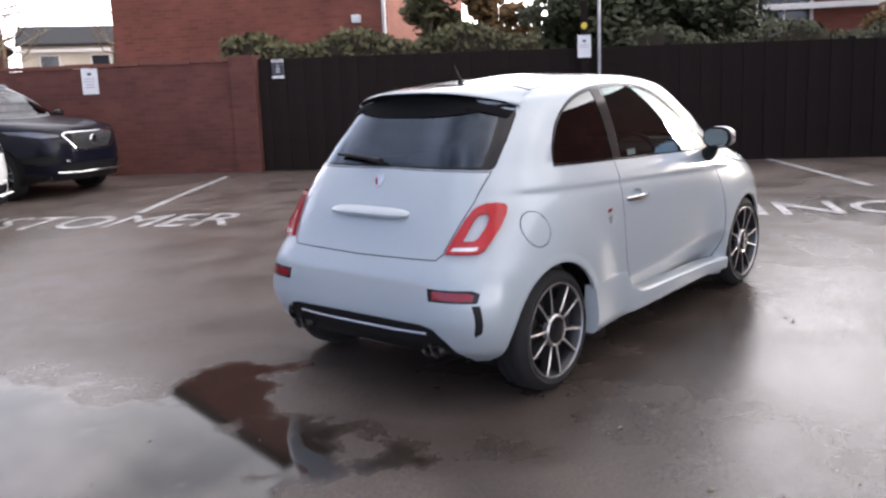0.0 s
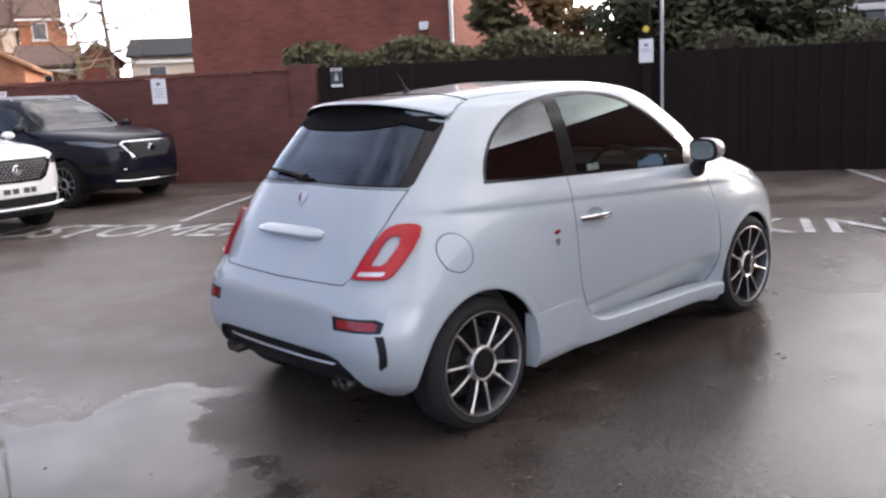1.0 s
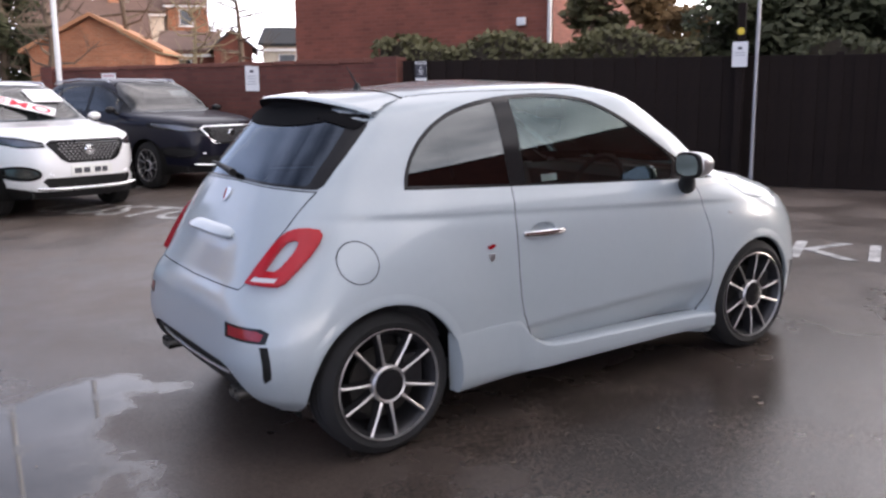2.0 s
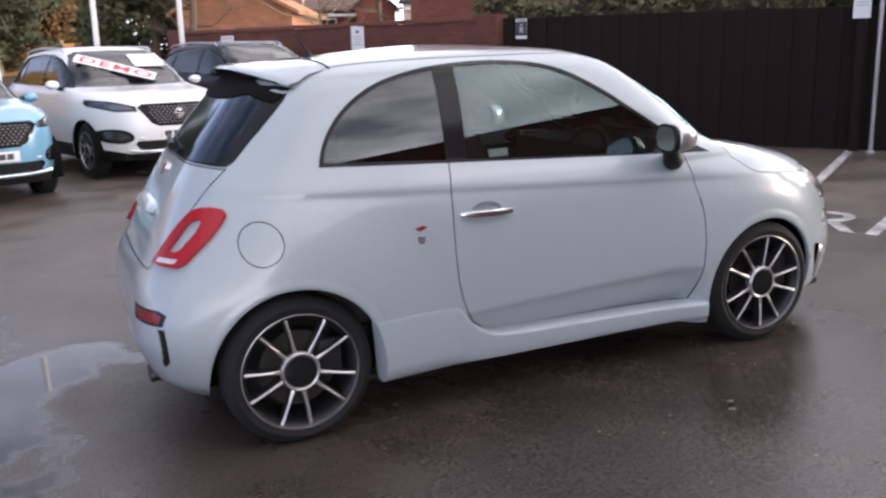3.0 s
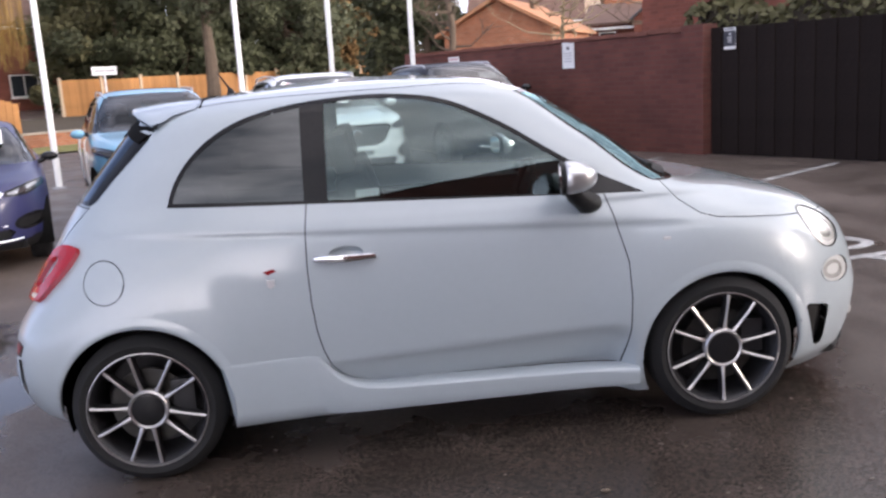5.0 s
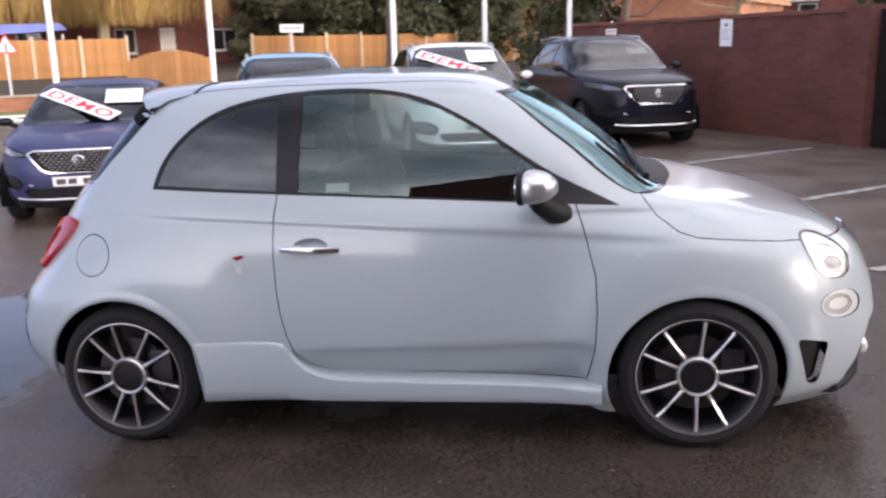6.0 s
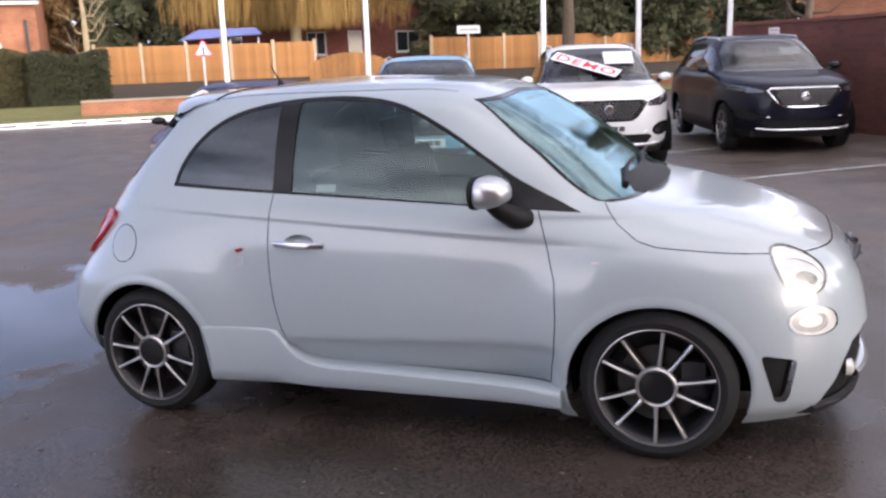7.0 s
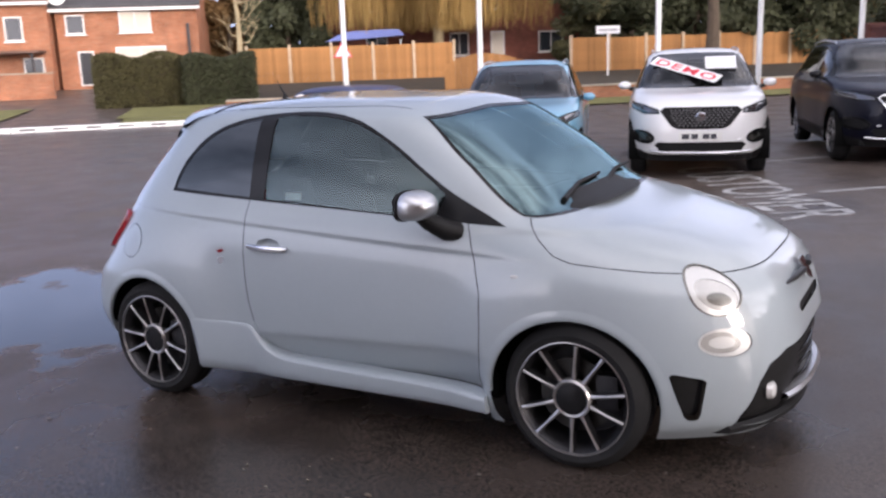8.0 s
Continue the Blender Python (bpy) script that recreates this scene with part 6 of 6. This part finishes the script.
bm = bmesh.new()
box(bm, (34, 0.3, 0.06), (17, 0, 0.555), 0.01)
part("coping", bm, GRAVEL_BOARD, low, smooth=False)
garden = thing("garden_wall", Matrix.Translation(far(-13.4, 35.4, -0.1)) @ pose(0, 0, 0, 0, 0, FAR_TURN), "low red brick garden wall with a white gate post", "wall")
bm = bmesh.new()
box(bm, (3.2, 0.22, 1.15), (1.75, 0, 0.55))
part("brick_face", bm, BRICK_HOUSE, garden, smooth=False)
bm = bmesh.new()
box(bm, (3.24, 0.28, 0.06), (1.75, 0, 1.155), 0.01)
part("coping", bm, GRAVEL_BOARD, garden, smooth=False)
bm = bmesh.new()
box(bm, (0.14, 0.14, 1.3), (0.06, -0.2, 0.62), 0.02)
part("gate_post", bm, WHITE_METAL, garden, smooth=False)
timber = thing("timber_fence", Matrix.Translation(far(-2.2, 37.4, -0.2)) @ pose(0, 0, 0, 0, 0, FAR_TURN), "tall orange timber panel fence with concrete posts", "fence")
slat = None
for k in (0, 1, 2, 3, 4, *range(8, 19)):
    x = 1.9 * k
    bm = bmesh.new()
    box(bm, (0.12, 0.12, 2.05), (x, 0, 1.0), 0.01)
    part("post", bm, TIMBER_POST, timber, smooth=False)
    bm = bmesh.new()
    box(bm, (1.76, 0.06, 0.28), (x + 0.95, 0, 0.12))
    part("gravel_board", bm, GRAVEL_BOARD, timber, smooth=False)
    if k in (4, 18):
        bm = bmesh.new()
        box(bm, (0.12, 0.12, 2.05), (x + 1.9, 0, 1.0), 0.01)
        part("post", bm, TIMBER_POST, timber, smooth=False)
    for j in range(12):
        if slat is None:
            bm = bmesh.new()
            box(bm, (0.145, 0.02, 1.62), (0, 0, 1.08), 0.003)
            ob = part("slat", bm, TIMBER, timber, smooth=False)
            slat = ob.data
        else:
            ob = new("slat", slat)
            ob.parent = timber
        ob.location = (x + 0.14 + 0.147 * j, 0.012 * (j % 2), 0.02 * math.sin(k * 3.3))
hedge("garden_hedge", Matrix.Translation(far(-7.3, 29.3)) @ pose(0, 0, 0, 0, 0, FAR_TURN), 3.7, 1.6, 1.8, LEAF_HEDGE, "clipped dark hedge beside a drive", 8, 14000, 0.045)
hedge("garden_hedge", Matrix.Translation(far(-4.1, 28.7)) @ pose(0, 0, 0, 0, 0, FAR_TURN + 6), 2.5, 1.5, 1.72, LEAF_DARK, "rounded dark green shrub at the end of the hedge", 9, 9000, 0.05)
tree(far(-2.4, 36.4), 7.5, 1.3, None, BARK_PALE, "pale bare tree with forked stems beside the fence", 72, clumps=16, trunk=0.16, bare=True, crown_from=0.2)
gate = thing("timber_gate", Matrix.Translation(far(7.1, 30.0, -0.1)) @ pose(0, 0, 0, 0, 0, FAR_TURN), "round-topped orange timber gate panel", "gate")
for k in range(14):
    x = -1.5 + 0.22 * k
    h = 1.55 - 0.35 * abs(x / 1.5) ** 2
    bm = bmesh.new()
    box(bm, (0.21, 0.04, h), (x, 0, h / 2), 0.004)
    part("board", bm, TIMBER, gate, smooth=False)
warn = thing("warning_sign", Matrix.Translation(far(1.55, 29.0)) @ pose(0, 0, 0, 0, 0, FAR_TURN + 8), "red-bordered triangular road warning sign on a pole", "sign")
bm = bmesh.new()
tube(bm, [(0, 0, 0), (0, 0, 2.0)], 0.035, 10)
part("pole", bm, WHITE_METAL, warn)
for name, r, y, mat in (("border", 0.42, -0.05, INK_RED), ("face", 0.33, -0.056, WHITE_PAINT)):
    bm = bmesh.new()
    slab(bm, [(r * math.sin(a), 1.72 + r * math.cos(a)) for a in (0, 2.0944, 4.18879)], 0.012, "xz", y)
    part(name, bm, mat, warn, smooth=False)
bm = bmesh.new()
box(bm, (0.07, 0.004, 0.28), (0, -0.06, 1.70))
part("symbol", bm, INK, warn, smooth=False)
canopy = thing("blue_canopy", Matrix.Translation(far(3.4, 39.5, -0.2)) @ pose(0, 0, 0, 0, 0, FAR_TURN), "faded blue canopy behind the timber fence", "canopy")
bm = bmesh.new()
slab(bm, [(-1.9, 2.05), (1.9, 2.25), (1.6, 2.55), (-1.0, 2.5)], 2.0, "xz", 0)
part("roof", bm, BLUE_TARP, canopy, smooth=False)
for x in (-1.7, 1.7):
    bm = bmesh.new()
    tube(bm, [(x, 0.1, 0), (x, 0.1, 2.1)], 0.03, 8)
    part("leg", bm, WHITE_METAL, canopy)
board = notice("road_sign", Matrix.Translation(far(13.6, 34.0, 2.1)) @ pose(0, 0, 0, 0, 0, FAR_TURN), 1.1, 0.35, [(0.8, 0.3, 0, GALVANISED)], "pale sign board on a post beside the road")
bm = bmesh.new()
tube(bm, [(0, 0.03, -2.1), (0, 0.03, 0.1)], 0.04, 8)
part("pole", bm, WHITE_METAL, board)
willow(far(7.4, 42.5), 9.0, 6.2, 3)
for k, (along, out, tall, spread, leaf, label) in enumerate((
        (17.8, 41.5, 9.0, 2.8, LEAF_DARK, "tall dark evergreen tree beyond the road"),
        (17.4, 43.2, 8.4, 2.9, LEAF_OLIVE, "tall olive evergreen tree beyond the road"),
        (20.5, 39.6, 9.4, 2.9, LEAF_DARK, "tall dark evergreen tree beyond the road"),
        (23.6, 39.8, 8.2, 2.8, LEAF_DARK, "dark evergreen tree beyond the road"),
        (27.0, 40, 8.8, 2.6, LEAF_DARK, "dark evergreen tree beyond the wall"),
        (18.4, 45.4, 9.6, 3.2, LEAF_OLIVE, "dense olive evergreen tree in a belt beyond the road"),
        (19.0, 45, 10.2, 3.2, LEAF_DARK, "dense dark evergreen tree in a belt beyond the road"),
        (22.6, 42, 9.8, 3.2, LEAF_OLIVE, "dense olive evergreen tree in a belt beyond the road"),
        (25.8, 38, 8.0, 3.0, LEAF_DARK, "dense dark evergreen tree in a belt beyond the road"),
        (30.0, 40, 8.0, 2.6, LEAF_RUST, "brown winter tree in a belt beyond the road"),
        (-0.2, 45, 5.5, 2.2, LEAF_DARK, "dark evergreen tree behind the timber fence"),
        (33.5, 40, 8.6, 3.0, LEAF_DARK, "dark evergreen tree at the end of a belt"),
        (37.0, 41, 8.6, 3.0, LEAF_OLIVE, "olive evergreen tree at the end of a belt"),
        (-3.4, 47, 5.5, 2.0, LEAF_RUST, "brown winter tree behind the timber fence"))):
    tree(far(along, out), tall, spread, leaf, BARK, label, 80 + k, 13000, 0.15, 0.06, 44, 0.22)
for k, (x, y, tall) in enumerate(((1.9, 30.5, 8.5),)):
    tree(Vector((x, y, 0.1)), tall, 2.3, LEAF_DARK, BARK, "dark evergreen tree beyond the wall's end", 110 + k, 12000, 0.14, 0.05, 44, 0.2)
tree(far(18.0, 33.0), 9, 2.6, LEAF_DARK, BARK, "evergreen tree with a thick bare trunk", 95, 5000, 0.13, 0.52, 22, 0.35)

# flag poles along the edge of the lot
for x, y in ((-8.38, 11.01), (-5.79, 11.91), (-2.61, 13.04), (-0.94, 13.92), (0.71, 14.77)):
    pole = thing("flag_pole", Matrix.Translation((x, y, ground_z(x, y))), "tall white flag pole at the edge of the lot", "pole", "flag poles")
    bm = bmesh.new()
    tube(bm, [(0, 0, -0.05), (0, 0, 3), (0, 0, 7.2)], [0.055, 0.05, 0.035], 14)
    part("shaft", bm, WHITE_METAL, pole)
    bm = bmesh.new()
    lathe(bm, [(0.12, 0), (0.12, 0.02), (0.07, 0.04)], (0, 0, 0), 16, "z")
    part("base_plate", bm, GALVANISED, pole)

# wet leaf scraps and grit lying about on the asphalt
rng = random.Random(77)
LITTER = material("wet_leaf_scraps", (0.11, 0.085, 0.055), 0.45, 0, 0.5, 30, random_tint=0.3)
bm = bmesh.new()
for k in range(520):
    x, y = rng.uniform(-4.5, 5.5), rng.gauss(-1.9, 1.1) if k % 3 else rng.uniform(-3, 7)
    if abs(x) < 1.9 and abs(y) < 0.9:
        continue
    r = rng.uniform(0.003, 0.009) * (2.0 if rng.random() < 0.06 else 1.0)
    turn_a, z = rng.uniform(0, 6.28), ground_z(x, y) + 0.003
    ring = [bm.verts.new((x + r * (1 + 0.5 * rng.random()) * math.cos(turn_a + a), y + r * 0.7 * math.sin(turn_a + a), z + rng.uniform(0, 0.004))) for a in (0, 1.2, 2.4, 3.7, 5.0)]
    top_v = bm.verts.new((x, y, z + r * 0.35))
    for i in range(5):
        bm.faces.new((ring[i], ring[(i + 1) % 5], top_v))
tagged(part("leaf_litter", bm, LITTER, smooth=False), "scattered brown leaf scraps and grit on wet asphalt", "litter", kind="stuff")


# ---- parked sport utility vehicles ----
SUV_BELTS = [
    (2.19, 0.25, -2.15, 0.30, 0.86, 0.25, 4.0, 6.0),
    (2.26, 0.38, -2.25, 0.42, 0.915, 0.36, 4.0, 6.0),
    (2.285, 0.60, -2.28, 0.62, 0.930, 0.58, 4.0, 6.0),
    (2.265, 0.80, -2.27, 0.82, 0.935, 0.78, 4.0, 6.0),
    (2.17, 0.95, -2.25, 0.98, 0.925, 0.93, 4.4, 6.0),
    (1.75, 1.055, -2.20, 1.08, 0.905, 1.02, 5.0, 5.5),
    (1.05, 1.125, -2.12, 1.16, 0.865, 1.10, 7.0, 5.0),
    (0.64, 1.38, -1.95, 1.38, 0.765, 1.36, 6.0, 4.5),
    (0.22, 1.585, -1.72, 1.56, 0.640, 1.57, 5.0, 4.0),
    (-0.05, 1.64, -1.50, 1.60, 0.420, 1.635, 4.0, 3.6),
    (-0.30, 1.65, -1.30, 1.615, 0.004, 1.655, 3.0, 3.0),
]
SUV_GLASS = glass("suv_glass", (0.62, 0.68, 0.70), 0.8, 0.0, 1.8)
SUV_LAMP = material("smoked_headlight", (0.13, 0.135, 0.15), 0.1, 0.6, 0.25, 24, coat=1.0)
STUD = material("dull_grille_stud", (0.26, 0.26, 0.27), 0.35, 0.7, 0.2, 20)
PLATE_WHITE = material("plate_white", (0.74, 0.74, 0.70), 0.4, 0, 0.04)


def suv(m, body_paint, label, chrome_grille, demo, lean_demo=-33, sheeted=False, plated=True, railed=True):
    car = thing("suv_car", m, label, "car", "parked cars")
    bm = shell(SUV_BELTS, -0.7, [(1.36, 0.5, 0.02, 0.55), (-1.36, 0.5, 0.02, 0.55)], 4, 16, 36)

    def add(name, faces, mat, out=0.0, label="", joined=False, remove=True):
        piece, ns = lift(bm, [f for f in faces if f.is_valid], out, remove)
        if joined:
            piece, ns = both_sides(piece, ns)
        else:
            twin, tn = mirrored(piece, ns)
            part(name, twin, mat, car, label, normals=tn)
        return part(name, piece, mat, car, label, normals=ns)

    def ahead(f):
        return f.calc_center_median().x > 1.4 and f.normal.x > 0.08

    for x in (1.36, -1.36):
        bmesh.ops.delete(bm, geom=cut(bm, ellipse(x, 0.35, 0.385, 0.385, 36), "xz", lambda f: f.calc_center_median().y < -0.5), context="FACES")
    add("sill_cladding", cut(bm, [(-0.95, 0.2), (0.95, 0.2), (0.95, 0.42), (-0.95, 0.42)], "xz", side), BLACK_MATT, 0.006)
    dlo = [(0.90, 1.115), (0.50, 1.36), (0.22, 1.48), (-0.10, 1.545), (-0.7, 1.56), (-1.25, 1.52), (-1.65, 1.40), (-1.86, 1.20), (-1.80, 1.15)]
    cut(bm, dlo, "xz", side)
    for a, b in ((0.62, -0.18), (-0.26, -1.12), (-1.2, -1.75)):
        zone = [(a, 1.10), (a, 1.60), (b, 1.60), (b, 1.10)]
        inner = inset(dlo, 0.03)
        faces = [f for f in cut(bm, inner, "xz", side) if f.is_valid]
        faces = [f for f in cut(bm, zone, "xz", side) if f.is_valid and inside(inner, f.calc_center_median().x, f.calc_center_median().z)]
        add("side_window", faces, SUV_GLASS, -0.004)
    add("window_surround", [f for f in bm.faces if side(f) and inside(dlo, f.calc_center_median().x, f.calc_center_median().z)], BLACK_GLOSS, -0.001)
    screen = cut(bm, [(0.05, 1.12), (-0.55, 1.12), (-0.76, 1.125), (-0.775, 1.17), (-0.70, 1.38), (-0.60, 1.54), (-0.54, 1.575), (0.05, 1.59)], "yz",
                 lambda f: 0.1 < f.calc_center_median().x < 1.5 and f.normal.x > 0.25)
    add("windscreen", screen, SUV_GLASS, -0.003, joined=True)
    grille = [(0.05, 0.925), (-0.44, 0.925), (-0.50, 0.885), (-0.36, 0.70), (-0.28, 0.66), (0.05, 0.655)]
    ring = cut(bm, grille, "yz", ahead)
    mouth = cut(bm, inset(grille, 0.016), "yz", ahead)
    add("grille", mouth, BLACK_MATT, -0.02, "black mesh grille", joined=True)
    ring = [f for f in bm.faces if ahead(f) and inside(grille, f.calc_center_median().y, f.calc_center_median().z)]
    add("grille_surround", ring, CHROME if chrome_grille else BLACK_GLOSS, 0.006, joined=True)
    lamp = [(-0.50, 0.845), (-0.515, 0.905), (-0.72, 0.965), (-0.885, 0.985), (-0.87, 0.90), (-0.70, 0.84)]
    inner = cut(bm, lamp, "yz", lambda f: f.calc_center_median().x > 1.4)
    add("headlight", cut(bm, inset(lamp, 0.02), "yz", lambda f: f.calc_center_median().x > 1.4), SUV_LAMP, 0.004, "slim swept headlight")
    add("headlight_bezel", [f for f in bm.faces if f.calc_center_median().x > 1.4 and inside(lamp, f.calc_center_median().y, f.calc_center_median().z)], BLACK_GLOSS, 0.003)
    fog = ellipse(-0.715, 0.545, 0.155, 0.088, 20, -6)
    cut(bm, fog, "yz", lambda f: f.calc_center_median().x > 1.4)
    add("fog_pocket", cut(bm, inset(fog, 0.028), "yz", lambda f: f.calc_center_median().x > 1.4), HEADLAMP if not chrome_grille else BLACK_MATT, -0.02)
    add("fog_surround", [f for f in bm.faces if f.calc_center_median().x > 1.4 and inside(fog, f.calc_center_median().y, f.calc_center_median().z)], BLACK_GLOSS, 0.004)
    add("lower_intake", cut(bm, [(0.05, 0.49), (-0.52, 0.49), (-0.56, 0.45), (-0.50, 0.38), (0.05, 0.375)], "yz", ahead), BLACK_MATT, -0.02, joined=True)
    add("bumper_cladding", cut(bm, [(0.05, 0.33), (-0.60, 0.33), (-0.90, 0.40), (-0.95, 0.2), (0.05, 0.2)], "yz", ahead), BLACK_MATT, 0.003, joined=True)
    skin, ns = lift(bm, list(bm.faces), 0.0, remove=False)
    bm.free()
    skin, ns = both_sides(skin, ns)
    part("body", skin, body_paint, car, normals=ns)
    # lower bright bar, roof rails, grille net, badge, plate
    for z, half, r in ((0.355, 0.62, 0.018), (0.52, 0.50, 0.012)):
        bm = bmesh.new()
        tube(bm, [(2.265 - 0.30 * abs(y / 0.9) ** 3, y, z + 0.10 * max(0, abs(y) - 0.42)) for y in (-half, -half * 0.8, -half * 0.5, 0, half * 0.5, half * 0.8, half)], r, 8)
        part("bright_bar", bm, CHROME, car)
    for s in (-1, 1):
        if railed:
            bm = bmesh.new()
            tube(bm, [(0.08, s * 0.60, 1.575), (0.0, s * 0.605, 1.618), (-0.8, s * 0.61, 1.640), (-1.5, s * 0.60, 1.605), (-1.6, s * 0.59, 1.565)], 0.014, 8)
            part("roof_rail", bm, SILVER, car)
        bm = bmesh.new()
        bmesh.ops.create_uvsphere(bm, u_segments=16, v_segments=10, radius=1)
        for v in bm.verts:
            v.co = (v.co.x * (0.09 if v.co.x > 0 else 0.03), v.co.y * 0.092, v.co.z * 0.058)
        mir = part("wing_mirror", bm, BLACK_GLOSS if chrome_grille else body_paint, car)
        mir.matrix_local = pose(0.66, s * 0.99, 1.16, 0, 0, -10 * s)
        bm = bmesh.new()
        tube(bm, [(0.68, s * 0.86, 1.10), (0.67, s * 0.93, 1.12)], 0.03, 8)
        part("mirror_foot", bm, BLACK_GLOSS, car)
    for i in range(7):
        for j in range(15):
            y = (j - 7) * 0.052 + (0.026 if i % 2 else 0)
            z = 0.70 + i * 0.032
            if abs(y) < 0.31 + (z - 0.70) * 0.55:
                bm = bmesh.new()
                slab(bm, [(y - 0.018, z), (y, z + 0.011), (y + 0.018, z), (y, z - 0.011)], 0.012, "yz", 2.262 - 0.30 * abs(y / 0.9) ** 3 - 0.06 * max(0, z - 0.78))
                part("grille_stud", bm, STUD, car, smooth=False)
    bm = bmesh.new()
    lathe(bm, [(0.001, 0.022), (0.055, 0.02), (0.066, 0.008), (0.066, 0.0)], (2.262, 0, 0.805), 8, "x")
    part("maker_badge", bm, CHROME, car)
    if plated:
        bm = bmesh.new()
        box(bm, (0.012, 0.52, 0.111), (2.287, 0, 0.565), 0.003)
        plate = part("number_plate", bm, PLATE_WHITE, car, smooth=False)
        for y, w in ((-0.18, 0.09), (-0.07, 0.08), (0.07, 0.08), (0.16, 0.07)):
            bm = bmesh.new()
            box(bm, (0.003, w, 0.062), (2.2945, y, 0.565))
            part("plate_bar", bm, INK, plate, smooth=False)
    # wheels, wells, underside, cabin
    for x in (1.36, -1.36):
        for s in (-1, 1):
            wheel(car, (x, s * 0.875, 0.345), 0.345, 0.235, 0.21, 10, (TYRE, ALLOY, ALLOY_DARK), s, 0.05)
    wheel_wells(car, (1.36, -1.36), 0.35, 0.39, 0.90, 0.58)
    bm = bmesh.new()
    box(bm, (4.1, 1.3, 0.2), (0, 0, 0.34), 0.03)
    part("underbody", bm, BLACK_MATT, car)
    cabin(car, 0.17, 0.38, 0.0, -0.95, -0.38, 0.62, 0.45)
    # demonstration stickers behind the windscreen
    if demo:
        up = Vector((-0.875, 0, 0.485))
        right = Vector((0, 1, 0))
        out = right.cross(up).normalized()
        face = Matrix(((right.x, up.x, out.x, 0.60), (right.y, up.y, out.y, 0), (right.z, up.z, out.z, 1.392), (0, 0, 0, 1)))
        bm = bmesh.new()
        box(bm, (1.05, 0.225, 0.002), (0, 0, 0))
        strip_ob = part("sticker_strip", bm, WHITE_PAINT, car, "white strip with red letters", smooth=False)
        strip_ob.matrix_local = face @ pose(-0.15, -0.09, 0.016, 0, 0, lean_demo)
        word = lettering("DEMO", 0.215, 0.002, INK_RED, "sticker_word", pose(-0.475, -0.074, 0.003), strip_ob, 1.16, 1.12, 0.003)
        reach = max(v.co.x for v in word.data.vertices)
        for v in word.data.vertices:
            v.co.x *= 0.95 / reach
        bm = bmesh.new()
        box(bm, (0.42, 0.34, 0.002), (0, 0, 0))
        sheet = part("price_sheet", bm, WHITE_PAINT, car, smooth=False)
        sheet.matrix_local = face @ pose(0.33, 0.07, 0.022, 0, 0, 0)
    elif sheeted:
        bm = bmesh.new()
        box(bm, (0.002, 0.30, 0.17), (0, 0, 0))
        sheet = part("price_sheet", bm, WHITE_PAINT, car, smooth=False)
        sheet.matrix_local = pose(0.50, 0.36, 1.40, 0, -56, 0)
    return car


def parked(fx, fy, heading, scale=1.0):
    """The pose of a vehicle whose nose is at fx, fy and that looks heading degrees off -y towards +x."""
    h = Vector((math.sin(radians(heading)), -math.cos(radians(heading)), 0))
    c = Vector((fx, fy, 0)) - h * 2.28 * scale
    return Matrix.Translation((c.x, c.y, ground_z(c.x, c.y))) @ pose(0, 0, 0, 0, 0, heading - 90) @ Matrix.Scale(scale, 4)


suv(parked(-0.42, 7.50, 16.5), paint("white_car_paint", (0.78, 0.78, 0.775)), "white sport utility vehicle with a sale strip in its windscreen", False, True)
BLACK_CAR = paint("black_car_paint", (0.006, 0.0065, 0.014), 0.35, sheen=0.3)
BLACK_CAR.node_tree.nodes["Principled BSDF"].inputs["Specular IOR Level"].default_value = 0.08
suv(parked(1.97, 9.1, 18), BLACK_CAR, "black sport utility vehicle with a chrome-edged grille", True, False, sheeted=True, plated=False)
def lower_waist(car, waist, drop, rise):
    """Lowers a car's bonnet and waist and draws its glass and roof out above them."""
    top = 1.62

    def level(z):
        if z < waist:
            return z - drop * ease(max(0.0, z - 0.45) / (waist - 0.45))
        return waist - drop + (z - waist) * (top - waist + drop + rise) / (top - waist)

    for ob in car.children_recursive:
        if ob.type != "MESH" or ob.parent.name.startswith("wheel"):
            continue
        if ob.matrix_local.is_identity and (ob.parent == car or ob.parent.matrix_local.is_identity):
            for v in ob.data.vertices:
                v.co.z = level(v.co.z)
        elif ob.parent == car:
            ob.location.z = level(ob.location.z)


blue_suv = suv(parked(-2.48, 6.24, 19.5, 0.97), paint("sky_blue_car_paint", (0.15, 0.345, 0.49), 0.3), "sky blue sport utility vehicle with black grille", False, False)
lower_waist(blue_suv, 1.06, 0.065, 0.06)
suv(parked(-3.95, 3.75, 21) @ Matrix.Diagonal((0.92, 0.95, 0.83, 1)), paint("navy_car_paint", (0.017, 0.020, 0.085), 0.45, sheen=0.3), "navy blue sport utility vehicle with a sale strip in its windscreen", True, True, -40, railed=False)
